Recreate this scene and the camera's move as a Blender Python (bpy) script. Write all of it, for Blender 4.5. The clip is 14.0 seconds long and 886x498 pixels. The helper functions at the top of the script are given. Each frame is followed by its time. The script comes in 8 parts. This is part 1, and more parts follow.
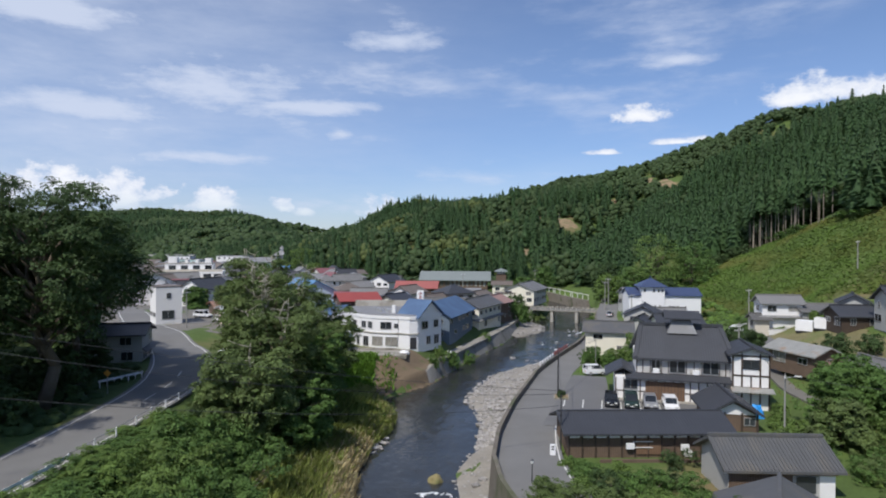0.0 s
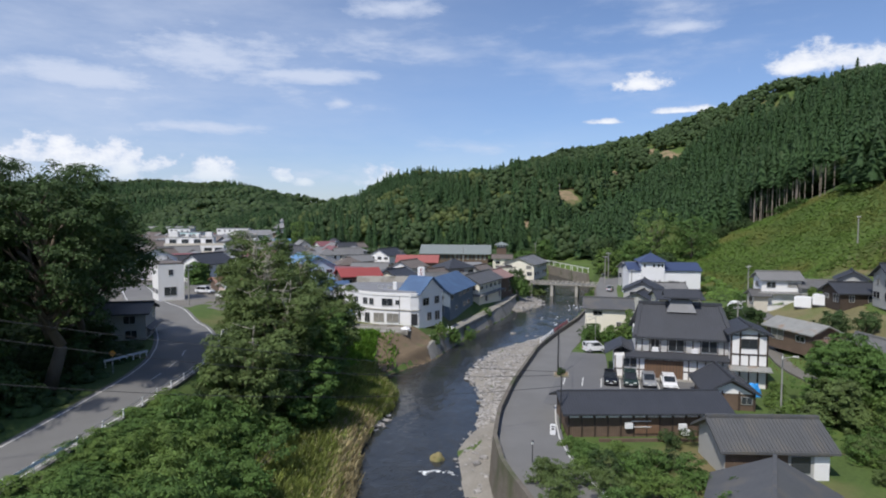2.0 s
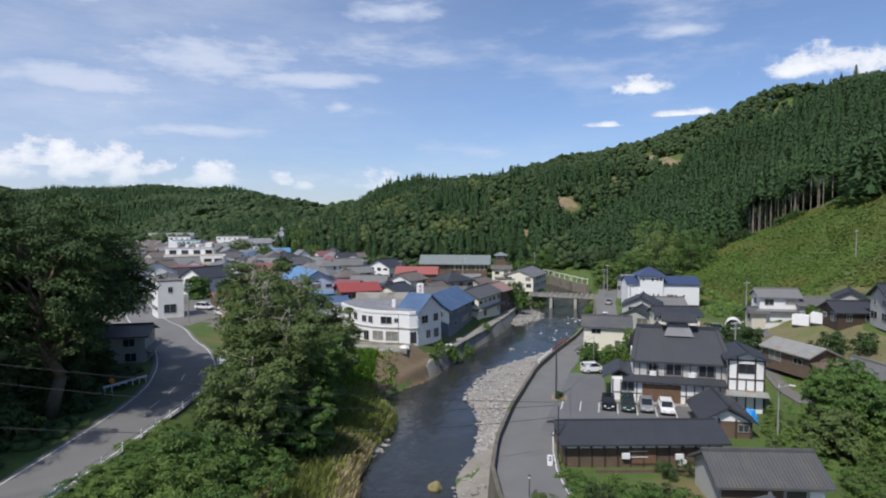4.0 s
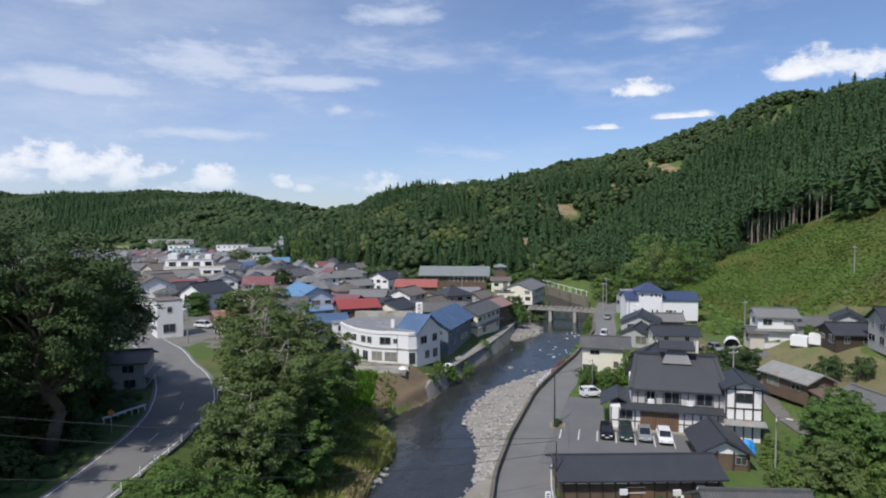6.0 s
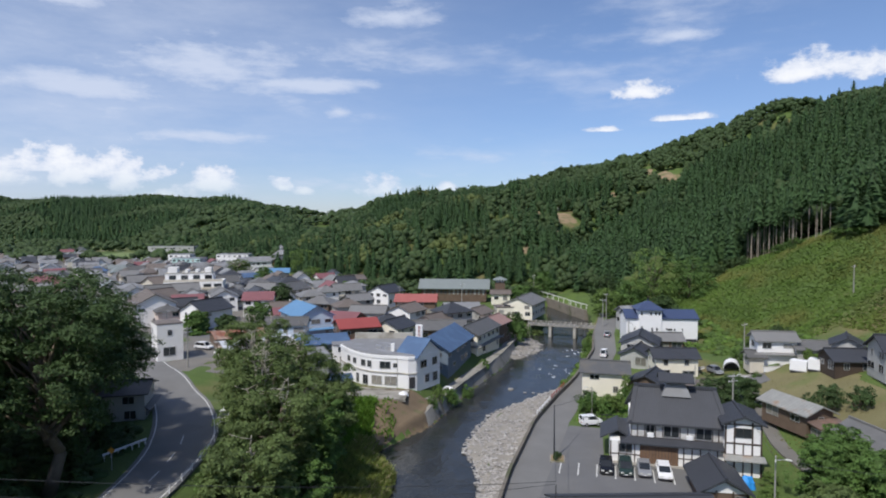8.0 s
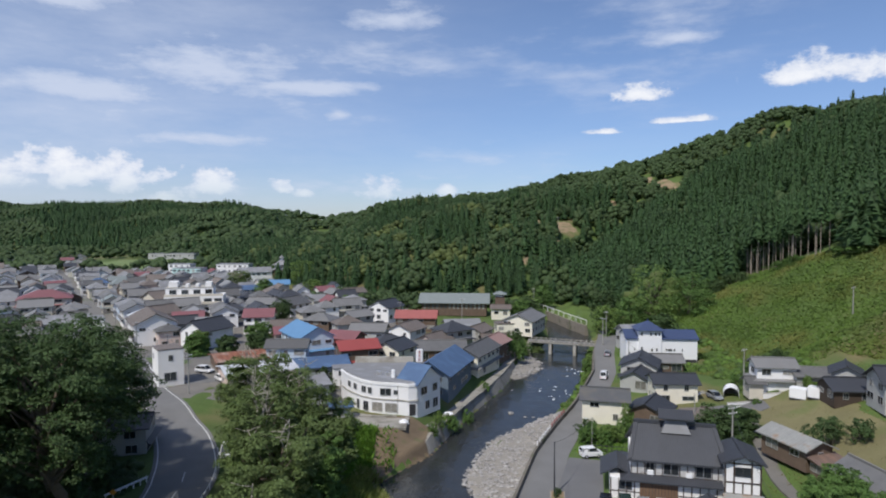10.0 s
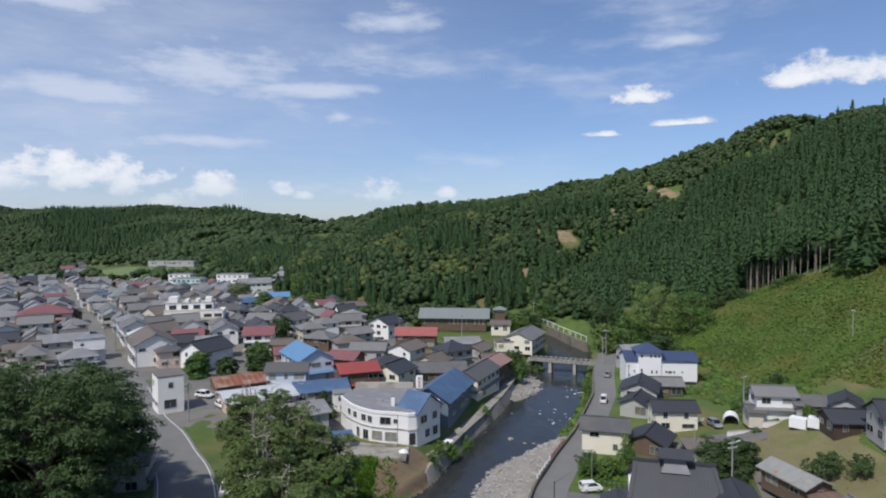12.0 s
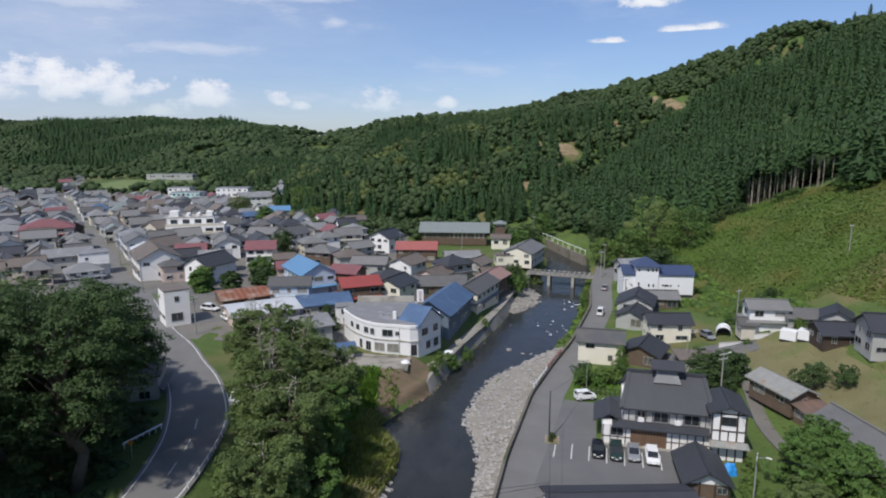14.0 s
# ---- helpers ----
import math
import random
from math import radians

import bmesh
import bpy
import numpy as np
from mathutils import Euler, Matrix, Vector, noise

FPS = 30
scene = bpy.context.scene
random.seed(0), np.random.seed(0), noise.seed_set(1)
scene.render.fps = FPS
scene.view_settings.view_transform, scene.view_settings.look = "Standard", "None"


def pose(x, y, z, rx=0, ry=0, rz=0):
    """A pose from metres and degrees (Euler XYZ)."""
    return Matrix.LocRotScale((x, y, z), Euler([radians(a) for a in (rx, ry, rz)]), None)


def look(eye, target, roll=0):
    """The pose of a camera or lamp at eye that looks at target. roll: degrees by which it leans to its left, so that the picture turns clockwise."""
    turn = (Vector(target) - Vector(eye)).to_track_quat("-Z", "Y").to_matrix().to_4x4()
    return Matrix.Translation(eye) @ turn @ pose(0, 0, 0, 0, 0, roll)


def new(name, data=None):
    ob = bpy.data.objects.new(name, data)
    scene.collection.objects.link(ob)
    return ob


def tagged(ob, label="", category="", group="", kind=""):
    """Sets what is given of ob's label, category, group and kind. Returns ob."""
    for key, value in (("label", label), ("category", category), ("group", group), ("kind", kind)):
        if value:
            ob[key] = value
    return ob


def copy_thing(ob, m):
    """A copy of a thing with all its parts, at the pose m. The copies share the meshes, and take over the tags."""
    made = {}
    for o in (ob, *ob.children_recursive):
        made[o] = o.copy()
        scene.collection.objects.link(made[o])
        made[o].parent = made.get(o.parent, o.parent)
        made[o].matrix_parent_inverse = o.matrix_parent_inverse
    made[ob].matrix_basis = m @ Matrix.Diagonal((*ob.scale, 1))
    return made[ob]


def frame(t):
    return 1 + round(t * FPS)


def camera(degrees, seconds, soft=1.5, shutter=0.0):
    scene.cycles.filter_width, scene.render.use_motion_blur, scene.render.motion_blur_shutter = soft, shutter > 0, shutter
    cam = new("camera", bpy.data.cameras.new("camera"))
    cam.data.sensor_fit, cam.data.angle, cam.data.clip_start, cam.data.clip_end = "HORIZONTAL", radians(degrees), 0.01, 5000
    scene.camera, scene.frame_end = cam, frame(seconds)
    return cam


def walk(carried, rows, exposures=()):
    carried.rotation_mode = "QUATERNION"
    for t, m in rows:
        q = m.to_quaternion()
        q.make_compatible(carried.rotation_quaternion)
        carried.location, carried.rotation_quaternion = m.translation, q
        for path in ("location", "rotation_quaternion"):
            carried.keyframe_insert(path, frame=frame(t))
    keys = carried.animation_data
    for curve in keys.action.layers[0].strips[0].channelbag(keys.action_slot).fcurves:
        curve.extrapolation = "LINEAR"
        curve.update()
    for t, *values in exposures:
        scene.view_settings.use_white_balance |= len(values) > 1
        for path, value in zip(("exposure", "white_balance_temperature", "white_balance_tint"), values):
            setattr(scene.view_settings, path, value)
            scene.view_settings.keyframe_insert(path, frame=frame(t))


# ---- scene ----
cam = camera(70.8, 14.0, soft=2.0)
PATH = [
    (0, (-0.07, 0.32, 25.50), (-0.26, 100.31, 24.44), 0.23),
    (0.5, (-0.09, 0.26, 25.62), (-0.23, 100.18, 21.65), 0.21),
    (1, (-0.13, 0.22, 25.84), (-0.26, 100.04, 19.83), 0.15),
    (1.5, (-0.23, 0.20, 26.20), (-0.38, 100.02, 20.22), 0.18),
    (2, (-0.24, 0.19, 26.76), (-0.41, 100.02, 20.95), 0.17),
    (2.5, (-0.23, 0.17, 27.43), (-0.39, 100.01, 21.77), 0.14),
    (3, (-0.16, 0.11, 28.13), (-0.34, 99.96, 22.59), 0.13),
    (5.5, (0.19, -0.10, 32.18), (0.03, 99.77, 27.20), 0.03),
    (6, (0.21, -0.07, 33.10), (0.05, 99.81, 28.22), 0.02),
    (6.5, (0.22, -0.02, 34.03), (0.05, 99.86, 29.28), 0.03),
    (7, (0.23, -0.00, 35.09), (0.06, 99.89, 30.43), 0.00),
    (7.5, (0.25, -0.03, 36.19), (0.07, 99.86, 31.60), -0.01),
    (8, (0.24, -0.08, 37.35), (0.09, 99.82, 32.83), -0.03),
    (10.5, (0.18, -0.24, 43.45), (0.03, 99.68, 39.38), -0.06),
    (11, (0.19, -0.23, 44.78), (0.03, 99.69, 40.78), -0.06),
    (11.5, (0.19, -0.20, 46.11), (0.04, 99.72, 42.13), -0.04),
    (12, (0.19, -0.14, 47.30), (0.06, 99.79, 43.49), -0.04),
    (12.5, (0.18, -0.09, 47.90), (0.05, 99.82, 43.78), -0.04),
    (13, (0.16, -0.06, 48.02), (0.04, 99.63, 40.21), -0.05),
    (13.5, (0.15, -0.05, 47.97), (0.00, 99.16, 35.41), -0.06),
    (14, (0.16, -0.01, 47.94), (-0.02, 98.41, 30.21), -0.08),
]
walk(cam, [(t, look(eye, target, roll)) for t, eye, target, roll in PATH], [(0, 0.03), (8, 0.03), (11, -0.06), (14, -0.06)])

# ---- world, sun ----
SUN = Vector((-0.44, -0.70, 1.10)).normalized()
world = bpy.data.worlds.new("sky")
scene.world = world
world.use_nodes = True
wn, wl = world.node_tree.nodes, world.node_tree.links
wn.clear()


def wnode(kind, **values):
    n = wn.new(kind)
    for k, v in values.items():
        if k.startswith("i_"):
            n.inputs[k[2:].replace("_", " ")].default_value = v
    return n


def wmath(op, a, b=None, clamp=False):
    n = wn.new("ShaderNodeMath")
    n.operation, n.use_clamp = op, clamp
    for s, v in zip(n.inputs, (a, b)):
        if v is None:
            continue
        if isinstance(v, (int, float)):
            s.default_value = v
        else:
            wl.new(v, s)
    return n.outputs[0]


sky = wn.new("ShaderNodeTexSky")
sky.sky_type, sky.sun_disc = "NISHITA", False
sky.sun_elevation = math.asin(SUN.z)
sky.sun_rotation = math.atan2(SUN.x, SUN.y)
sky.air_density, sky.dust_density, sky.ozone_density, sky.altitude = 1.0, 0.3, 1.8, 200
geo = wn.new("ShaderNodeTexCoord")
sep = wn.new("ShaderNodeSeparateXYZ")
wl.new(geo.outputs["Generated"], sep.inputs[0])
dx, dy, dz = sep.outputs
# direction as azimuth and elevation
az = wmath("ARCTAN2", dx, dy)
el = wmath("ARCSINE", dz)
comb = wn.new("ShaderNodeCombineXYZ")
wl.new(az, comb.inputs[0])
wl.new(el, comb.inputs[1])


def wnoise(scale, stretch=1.0, detail=8, rough=0.6, shift=0.0):
    mp = wn.new("ShaderNodeMapping")
    mp.inputs["Scale"].default_value = (1, stretch, 1)
    mp.inputs["Location"].default_value = (shift, shift * 0.37, shift * 1.3)
    wl.new(comb.outputs[0], mp.inputs["Vector"])
    n = wn.new("ShaderNodeTexNoise")
    n.inputs["Scale"].default_value, n.inputs["Detail"].default_value, n.inputs["Roughness"].default_value = scale, detail, rough
    wl.new(mp.outputs[0], n.inputs["Vector"])
    return n.outputs["Fac"]


def wramp(v, lo, hi):
    n = wn.new("ShaderNodeMapRange")
    n.interpolation_type = "SMOOTHSTEP"
    for name, s in (("From Min", lo), ("From Max", hi)):
        n.inputs[name].default_value = s
    wl.new(v, n.inputs["Value"])
    return n.outputs[0]


puff = wnoise(26, 1.5, 8, 0.62, 2.0)
wisp = wnoise(5.0, 3.6, 9, 0.62, 5.0)
veil = wnoise(2.2, 4.0, 6, 0.55, 9.0)


streak = wnoise(8.0, 3.2, 9, 0.66, 3.0)


def cloud(a, e, wa, we, flat=0.35, grain=None, depth=2.3):
    """A cumulus: azimuth, elevation of its base, half width and height, in degrees; it is flat below and billowing above."""
    u = wmath("DIVIDE", wmath("SUBTRACT", az, radians(a)), radians(wa))
    v0 = wmath("SUBTRACT", el, radians(e))
    v = wmath("MAXIMUM", wmath("DIVIDE", v0, radians(we)), wmath("DIVIDE", v0, -radians(we) * flat))
    r = wmath("SQRT", wmath("ADD", wmath("MULTIPLY", u, u), wmath("MULTIPLY", v, v)))
    return wmath("ADD", wmath("SUBTRACT", 1.0, r), wmath("MULTIPLY", wmath("SUBTRACT", grain or puff, 0.5), depth))


total = None
for spec in ((-30.0, 3.9, 9.0, 2.2), (-36.0, 3.4, 4.5, 3.0), (-31.0, 3.6, 4.5, 3.6), (-26.8, 3.4, 3.0, 3.8), (-23.5, 2.0, 3.5, 1.6), (-20.3, 3.1, 2.6, 2.6), (-14.6, 3.0, 1.5, 1.6),
             (-12.6, 2.6, 1.2, 1.0), (-6.2, 2.7, 2.4, 2.0), (0.3, 2.8, 1.4, 1.2), (17.6, 10.8, 2.7, 1.6),
             (30.0, 11.4, 4.6, 1.9), (35.5, 11.0, 4.0, 1.8), (14.4, 7.9, 1.8, 0.5), (20.8, 8.6, 3.4, 0.5)):
    c = cloud(*spec)
    total = c if total is None else wmath("MAXIMUM", total, c)
# the bases melt into the haze
cumulus = wmath("MULTIPLY", wramp(total, 0.05, 0.55), wmath("ADD", wmath("MULTIPLY", wramp(el, radians(1.5), radians(5.0)), 0.6), 0.4))
high = None
for spec in ((-20.5, 13.0, 9.0, 3.4, 0.8), (-21.3, 13.8, 4.0, 2.0, 0.8), (-33.0, 17.6, 8.0, 1.6, 1.0), (-12.0, 11.9, 7.5, 0.8, 1.0), (-30.0, 10.6, 9.0, 1.2, 1.0), (-9.5, 9.7, 1.8, 1.0, 0.8), (20.5, 15.3, 4.0, 0.8, 0.8),
             (-4.0, 17.8, 4.6, 1.8, 0.8), (-22.0, 7.2, 7.0, 0.8, 1.0)):
    c = cloud(*spec, grain=streak, depth=2.6)
    high = c if high is None else wmath("MAXIMUM", high, c)
soft_high = wmath("MULTIPLY", wramp(high, -0.25, 0.95), 0.85)
thin = wmath("MULTIPLY", wmath("MULTIPLY", wramp(wisp, 0.40, 0.78), 0.85), wramp(wmath("SUBTRACT", veil, wmath("MULTIPLY", az, 0.36)), 0.30, 0.62))
low = wmath("MULTIPLY", wramp(el, radians(16), radians(-1)), wmath("MULTIPLY", wramp(veil, 0.30, 0.75), wmath("ADD", wmath("MULTIPLY", wramp(az, 0.6, -0.4), 0.45), 0.12)))
sheet_veil = wmath("MULTIPLY", wramp(az, 0.3, -0.7), wmath("ADD", wmath("MULTIPLY", wramp(wisp, 0.25, 0.75), 0.40), 0.26))
cover = wmath("MAXIMUM", wmath("MAXIMUM", cumulus, sheet_veil), wmath("MAXIMUM", soft_high, wmath("MAXIMUM", thin, low)), True)
shade = wn.new("ShaderNodeMix")
shade.data_type = "RGBA"
shade.inputs[6].default_value = (5.6, 6.2, 7.6, 1)
shade.inputs[7].default_value = (8.0, 8.2, 8.7, 1)
wl.new(wramp(total, 0.15, 1.0), shade.inputs[0])
mixc = wn.new("ShaderNodeMix")
mixc.data_type = "RGBA"
wl.new(cover, mixc.inputs[0])
tint = wn.new("ShaderNodeMix")
tint.data_type, tint.blend_type = "RGBA", "MULTIPLY"
tint.inputs[0].default_value = 1.0
deep = wn.new("ShaderNodeMix")
deep.data_type = "RGBA"
deep.inputs[6].default_value = (0.62, 0.72, 0.98, 1)
deep.inputs[7].default_value = (0.86, 0.90, 1.06, 1)
wl.new(wramp(el, radians(1), radians(18)), deep.inputs[0])
wl.new(deep.outputs[2], tint.inputs[7])
wl.new(sky.outputs[0], tint.inputs[6])
wl.new(tint.outputs[2], mixc.inputs[6])
wl.new(shade.outputs[2], mixc.inputs[7])
bg = wn.new("ShaderNodeBackground")
bg.inputs["Strength"].default_value = 0.115
wl.new(mixc.outputs[2], bg.inputs[0])
wo = wn.new("ShaderNodeOutputWorld")
wl.new(bg.outputs[0], wo.inputs[0])

sun = new("sun", bpy.data.lights.new("sun", "SUN"))
sun.data.energy, sun.data.angle, sun.data.color = 3.7, radians(0.6), (1.0, 0.95, 0.87)
sun.matrix_world = look((0, 0, 300), Vector((0, 0, 300)) - SUN * 100)


# ---- materials ----
def mat(name, color, rough=0.8, vary=0.25, scale=1.5, fine=12.0, bump=0.15, metal=0.0, island=0.0, obj=0.0, stripe=None,
        translucent=0.0, stain=None, stain_scale=0.3, stain_at=(0.5, 0.7)):
    """A surface with patches at two scales, fine relief, and where asked ribs (axis, period in metres, depth), stains and variation from piece to piece."""
    m = bpy.data.materials.new(name)
    m.use_nodes = True
    nt = m.node_tree
    n, l = nt.nodes, nt.links
    bs = n["Principled BSDF"]
    tc = n.new("ShaderNodeTexCoord")
    big, small = n.new("ShaderNodeTexNoise"), n.new("ShaderNodeTexNoise")
    for t, s, d in ((big, scale, 5), (small, fine, 6)):
        t.inputs["Scale"].default_value, t.inputs["Detail"].default_value, t.inputs["Roughness"].default_value = s, d, 0.6
        l.new(tc.outputs["Object"], t.inputs["Vector"])
    add = n.new("ShaderNodeMath")
    add.operation = "ADD"
    l.new(big.outputs["Fac"], add.inputs[0])
    l.new(small.outputs["Fac"], add.inputs[1])
    value = add.outputs[0]
    for kind, amount in (("ShaderNodeNewGeometry", island), ("ShaderNodeObjectInfo", obj)):
        if amount:
            g = n.new(kind)
            k = n.new("ShaderNodeMath")
            k.operation = "MULTIPLY_ADD"
            l.new(g.outputs["Random Per Island" if island and kind == "ShaderNodeNewGeometry" else "Random"], k.inputs[0])
            k.inputs[1].default_value = amount
            l.new(value, k.inputs[2])
            sh = n.new("ShaderNodeMath")
            sh.operation = "SUBTRACT"
            l.new(k.outputs[0], sh.inputs[0])
            sh.inputs[1].default_value = amount / 2
            value = sh.outputs[0]
    rng = n.new("ShaderNodeMapRange")
    rng.inputs["From Min"].default_value, rng.inputs["From Max"].default_value = 0.55, 1.45
    l.new(value, rng.inputs["Value"])
    mix = n.new("ShaderNodeMix")
    mix.data_type = "RGBA"
    l.new(rng.outputs[0], mix.inputs[0])
    c = Vector(color)
    mix.inputs[6].default_value = (*(c * (1 - vary)), 1)
    hi = c * (1 + vary)
    mix.inputs[7].default_value = (*[min(v, 0.95) for v in hi], 1)
    out = mix.outputs[2]
    if stain:
        sn = n.new("ShaderNodeTexNoise")
        sn.inputs["Scale"].default_value, sn.inputs["Detail"].default_value = stain_scale, 6
        l.new(tc.outputs["Object"], sn.inputs["Vector"])
        sr = n.new("ShaderNodeMapRange")
        sr.inputs["From Min"].default_value, sr.inputs["From Max"].default_value = stain_at
        l.new(sn.outputs["Fac"], sr.inputs["Value"])
        sm = n.new("ShaderNodeMix")
        sm.data_type = "RGBA"
        l.new(sr.outputs[0], sm.inputs[0])
        l.new(out, sm.inputs[6])
        sm.inputs[7].default_value = (*stain, 1)
        out = sm.outputs[2]
    l.new(out, bs.inputs["Base Color"])
    bs.inputs["Roughness"].default_value, bs.inputs["Metallic"].default_value = rough, metal
    height = small.outputs["Fac"]
    bp = n.new("ShaderNodeBump")
    bp.inputs["Strength"].default_value, bp.inputs["Distance"].default_value = bump, 0.05
    l.new(height, bp.inputs["Height"])
    normal = bp.outputs[0]
    if stripe:
        axis, period, depth = stripe
        wv = n.new("ShaderNodeTexWave")
        wv.wave_type, wv.bands_direction, wv.wave_profile = "BANDS", axis, "SIN"
        wv.inputs["Scale"].default_value = 0.31416 / period * 1.0
        wv.inputs["Distortion"].default_value, wv.inputs["Detail"].default_value = 0.15, 1.0
        l.new(tc.outputs["Object"], wv.inputs["Vector"])
        b2 = n.new("ShaderNodeBump")
        b2.inputs["Strength"].default_value, b2.inputs["Distance"].default_value = 0.9, depth
        l.new(wv.outputs["Fac"], b2.inputs["Height"])
        l.new(normal, b2.inputs["Normal"])
        normal = b2.outputs[0]
    l.new(normal, bs.inputs["Normal"])
    if translucent:
        tr, ms = n.new("ShaderNodeBsdfTranslucent"), n.new("ShaderNodeMixShader")
        l.new(out, tr.inputs["Color"])
        ms.inputs[0].default_value = translucent
        l.new(bs.outputs[0], ms.inputs[1])
        l.new(tr.outputs[0], ms.inputs[2])
        l.new(ms.outputs[0], n["Material Output"].inputs["Surface"])
    return m


def glass_dark(name, color=(0.03, 0.035, 0.04)):
    m = mat(name, color, rough=0.12, vary=0.5, scale=0.4, fine=2, bump=0.02, obj=1.2)
    m.node_tree.nodes["Principled BSDF"].inputs["Specular IOR Level"].default_value = 0.6
    return m


M = {}
M["grass"] = mat("grass_ground", (0.075, 0.12, 0.025), 0.95, 0.4, 0.12, 3, 0.8, stain=(0.16, 0.13, 0.06), stain_scale=0.06, stain_at=(0.52, 0.68))
M["dirt"] = mat("bare_earth", (0.26, 0.19, 0.115), 0.95, 0.3, 0.3, 5, 0.6, island=0.0, stain=(0.10, 0.12, 0.04), stain_scale=0.25)
M["asphalt"] = mat("asphalt", (0.17, 0.168, 0.165), 0.9, 0.16, 0.25, 20, 0.15, stain=(0.15, 0.148, 0.145), stain_scale=0.15)
M["lot"] = mat("asphalt_lot", (0.135, 0.135, 0.138), 0.9, 0.2, 0.2, 20, 0.15, stain=(0.15, 0.148, 0.145), stain_scale=0.12)
M["yard"] = mat("yard_gravel", (0.17, 0.16, 0.145), 0.95, 0.3, 0.15, 5, 0.4, stain=(0.08, 0.12, 0.035), stain_scale=0.09, stain_at=(0.58, 0.66))
M["bank_earth"] = mat("earth_bank", (0.17, 0.125, 0.08), 0.95, 0.3, 0.4, 5, 0.8, stain=(0.09, 0.12, 0.04), stain_scale=0.3, stain_at=(0.60, 0.74))
M["straw"] = mat("dry_grass", (0.165, 0.150, 0.072), 0.95, 0.3, 0.2, 5, 0.6, stain=(0.10, 0.14, 0.035), stain_scale=0.12)
M["paint"] = mat("road_paint", (0.62, 0.62, 0.6), 0.8, 0.25, 1.5, 20, 0.05)
M["concrete"] = mat("concrete", (0.30, 0.285, 0.255), 0.9, 0.25, 0.4, 8, 0.25, stain=(0.12, 0.11, 0.085), stain_scale=0.35)
M["concrete_light"] = mat("pale_concrete", (0.42, 0.40, 0.36), 0.9, 0.2, 0.4, 8, 0.25, stain=(0.22, 0.20, 0.16), stain_scale=0.35)
M["stone_wall"] = mat("stone_wall", (0.17, 0.15, 0.125), 0.95, 0.35, 0.5, 5, 0.5, obj=0.6, stain=(0.08, 0.09, 0.045), stain_scale=0.3)
M["gravel"] = mat("river_gravel", (0.27, 0.25, 0.22), 0.95, 0.35, 0.5, 6, 0.9)
M["cobble"] = mat("river_stone", (0.31, 0.295, 0.28), 0.9, 0.42, 0.8, 8, 0.3, island=0.9)
M["boulder"] = mat("mossy_boulder", (0.26, 0.22, 0.10), 0.9, 0.35, 1.0, 8, 0.5, stain=(0.12, 0.13, 0.05), stain_scale=0.8)
M["white"] = mat("white_plaster", (0.80, 0.79, 0.78), 0.8, 0.06, 0.4, 9, 0.08, stain=(0.62, 0.61, 0.59), stain_scale=0.25, stain_at=(0.55, 0.8))
M["white_plain"] = mat("white_paint", (0.80, 0.80, 0.81), 0.6, 0.05, 0.6, 9, 0.03)
M["cream"] = mat("cream_siding", (0.76, 0.71, 0.60), 0.8, 0.1, 0.5, 9, 0.1, stripe=("Z", 0.4, 0.01))
M["beige"] = mat("beige_siding", (0.60, 0.55, 0.46), 0.8, 0.1, 0.5, 9, 0.1, obj=0.3)
M["greywall"] = mat("grey_siding", (0.40, 0.40, 0.39), 0.8, 0.12, 0.5, 9, 0.1, obj=0.4)
M["pinkwall"] = mat("pale_pink_wall", (0.62, 0.50, 0.44), 0.8, 0.1, 0.5, 9, 0.1)
M["slatewall"] = mat("blue_grey_siding", (0.13, 0.17, 0.22), 0.7, 0.2, 0.5, 9, 0.1)
M["bluewall"] = mat("pale_blue_siding", (0.55, 0.63, 0.72), 0.7, 0.1, 0.5, 9, 0.1)
M["tealwall"] = mat("pale_teal_wall", (0.45, 0.62, 0.62), 0.7, 0.1, 0.5, 9, 0.1)
M["brownwall"] = mat("weathered_boards", (0.13, 0.09, 0.065), 0.9, 0.35, 0.8, 10, 0.3, stripe=("X", 0.22, 0.015))
M["wood"] = mat("dark_timber", (0.055, 0.038, 0.028), 0.8, 0.35, 1.0, 14, 0.2)
M["woodmid"] = mat("brown_timber", (0.17, 0.10, 0.06), 0.8, 0.3, 1.0, 14, 0.2, stripe=("X", 0.25, 0.01))
M["tin_blue"] = mat("blue_metal_roof", (0.075, 0.125, 0.225), 0.5, 0.12, 0.4, 8, 0.05, stain=(0.10, 0.17, 0.29), stain_scale=0.3)
M["tin_blue"].node_tree.nodes["Principled BSDF"].inputs["Specular IOR Level"].default_value = 0.3
M["tin_sky"] = mat("bright_blue_roof", (0.105, 0.23, 0.40), 0.55, 0.12, 0.4, 8, 0.05, stripe=("X", 0.9, 0.03))
M["tin_navy"] = mat("navy_metal_roof", (0.05, 0.07, 0.14), 0.45, 0.12, 0.4, 8, 0.05, stripe=("X", 0.5, 0.03))
M["tin_red"] = mat("red_metal_roof", (0.29, 0.06, 0.055), 0.6, 0.14, 0.4, 8, 0.05, stripe=("X", 0.6, 0.03))
M["tin_red_old"] = mat("faded_red_roof", (0.32, 0.10, 0.09), 0.7, 0.2, 0.4, 8, 0.05, stripe=("X", 0.6, 0.03))
M["tin_maroon"] = mat("maroon_roof", (0.20, 0.08, 0.09), 0.7, 0.2, 0.4, 8, 0.05, stripe=("X", 0.6, 0.03))
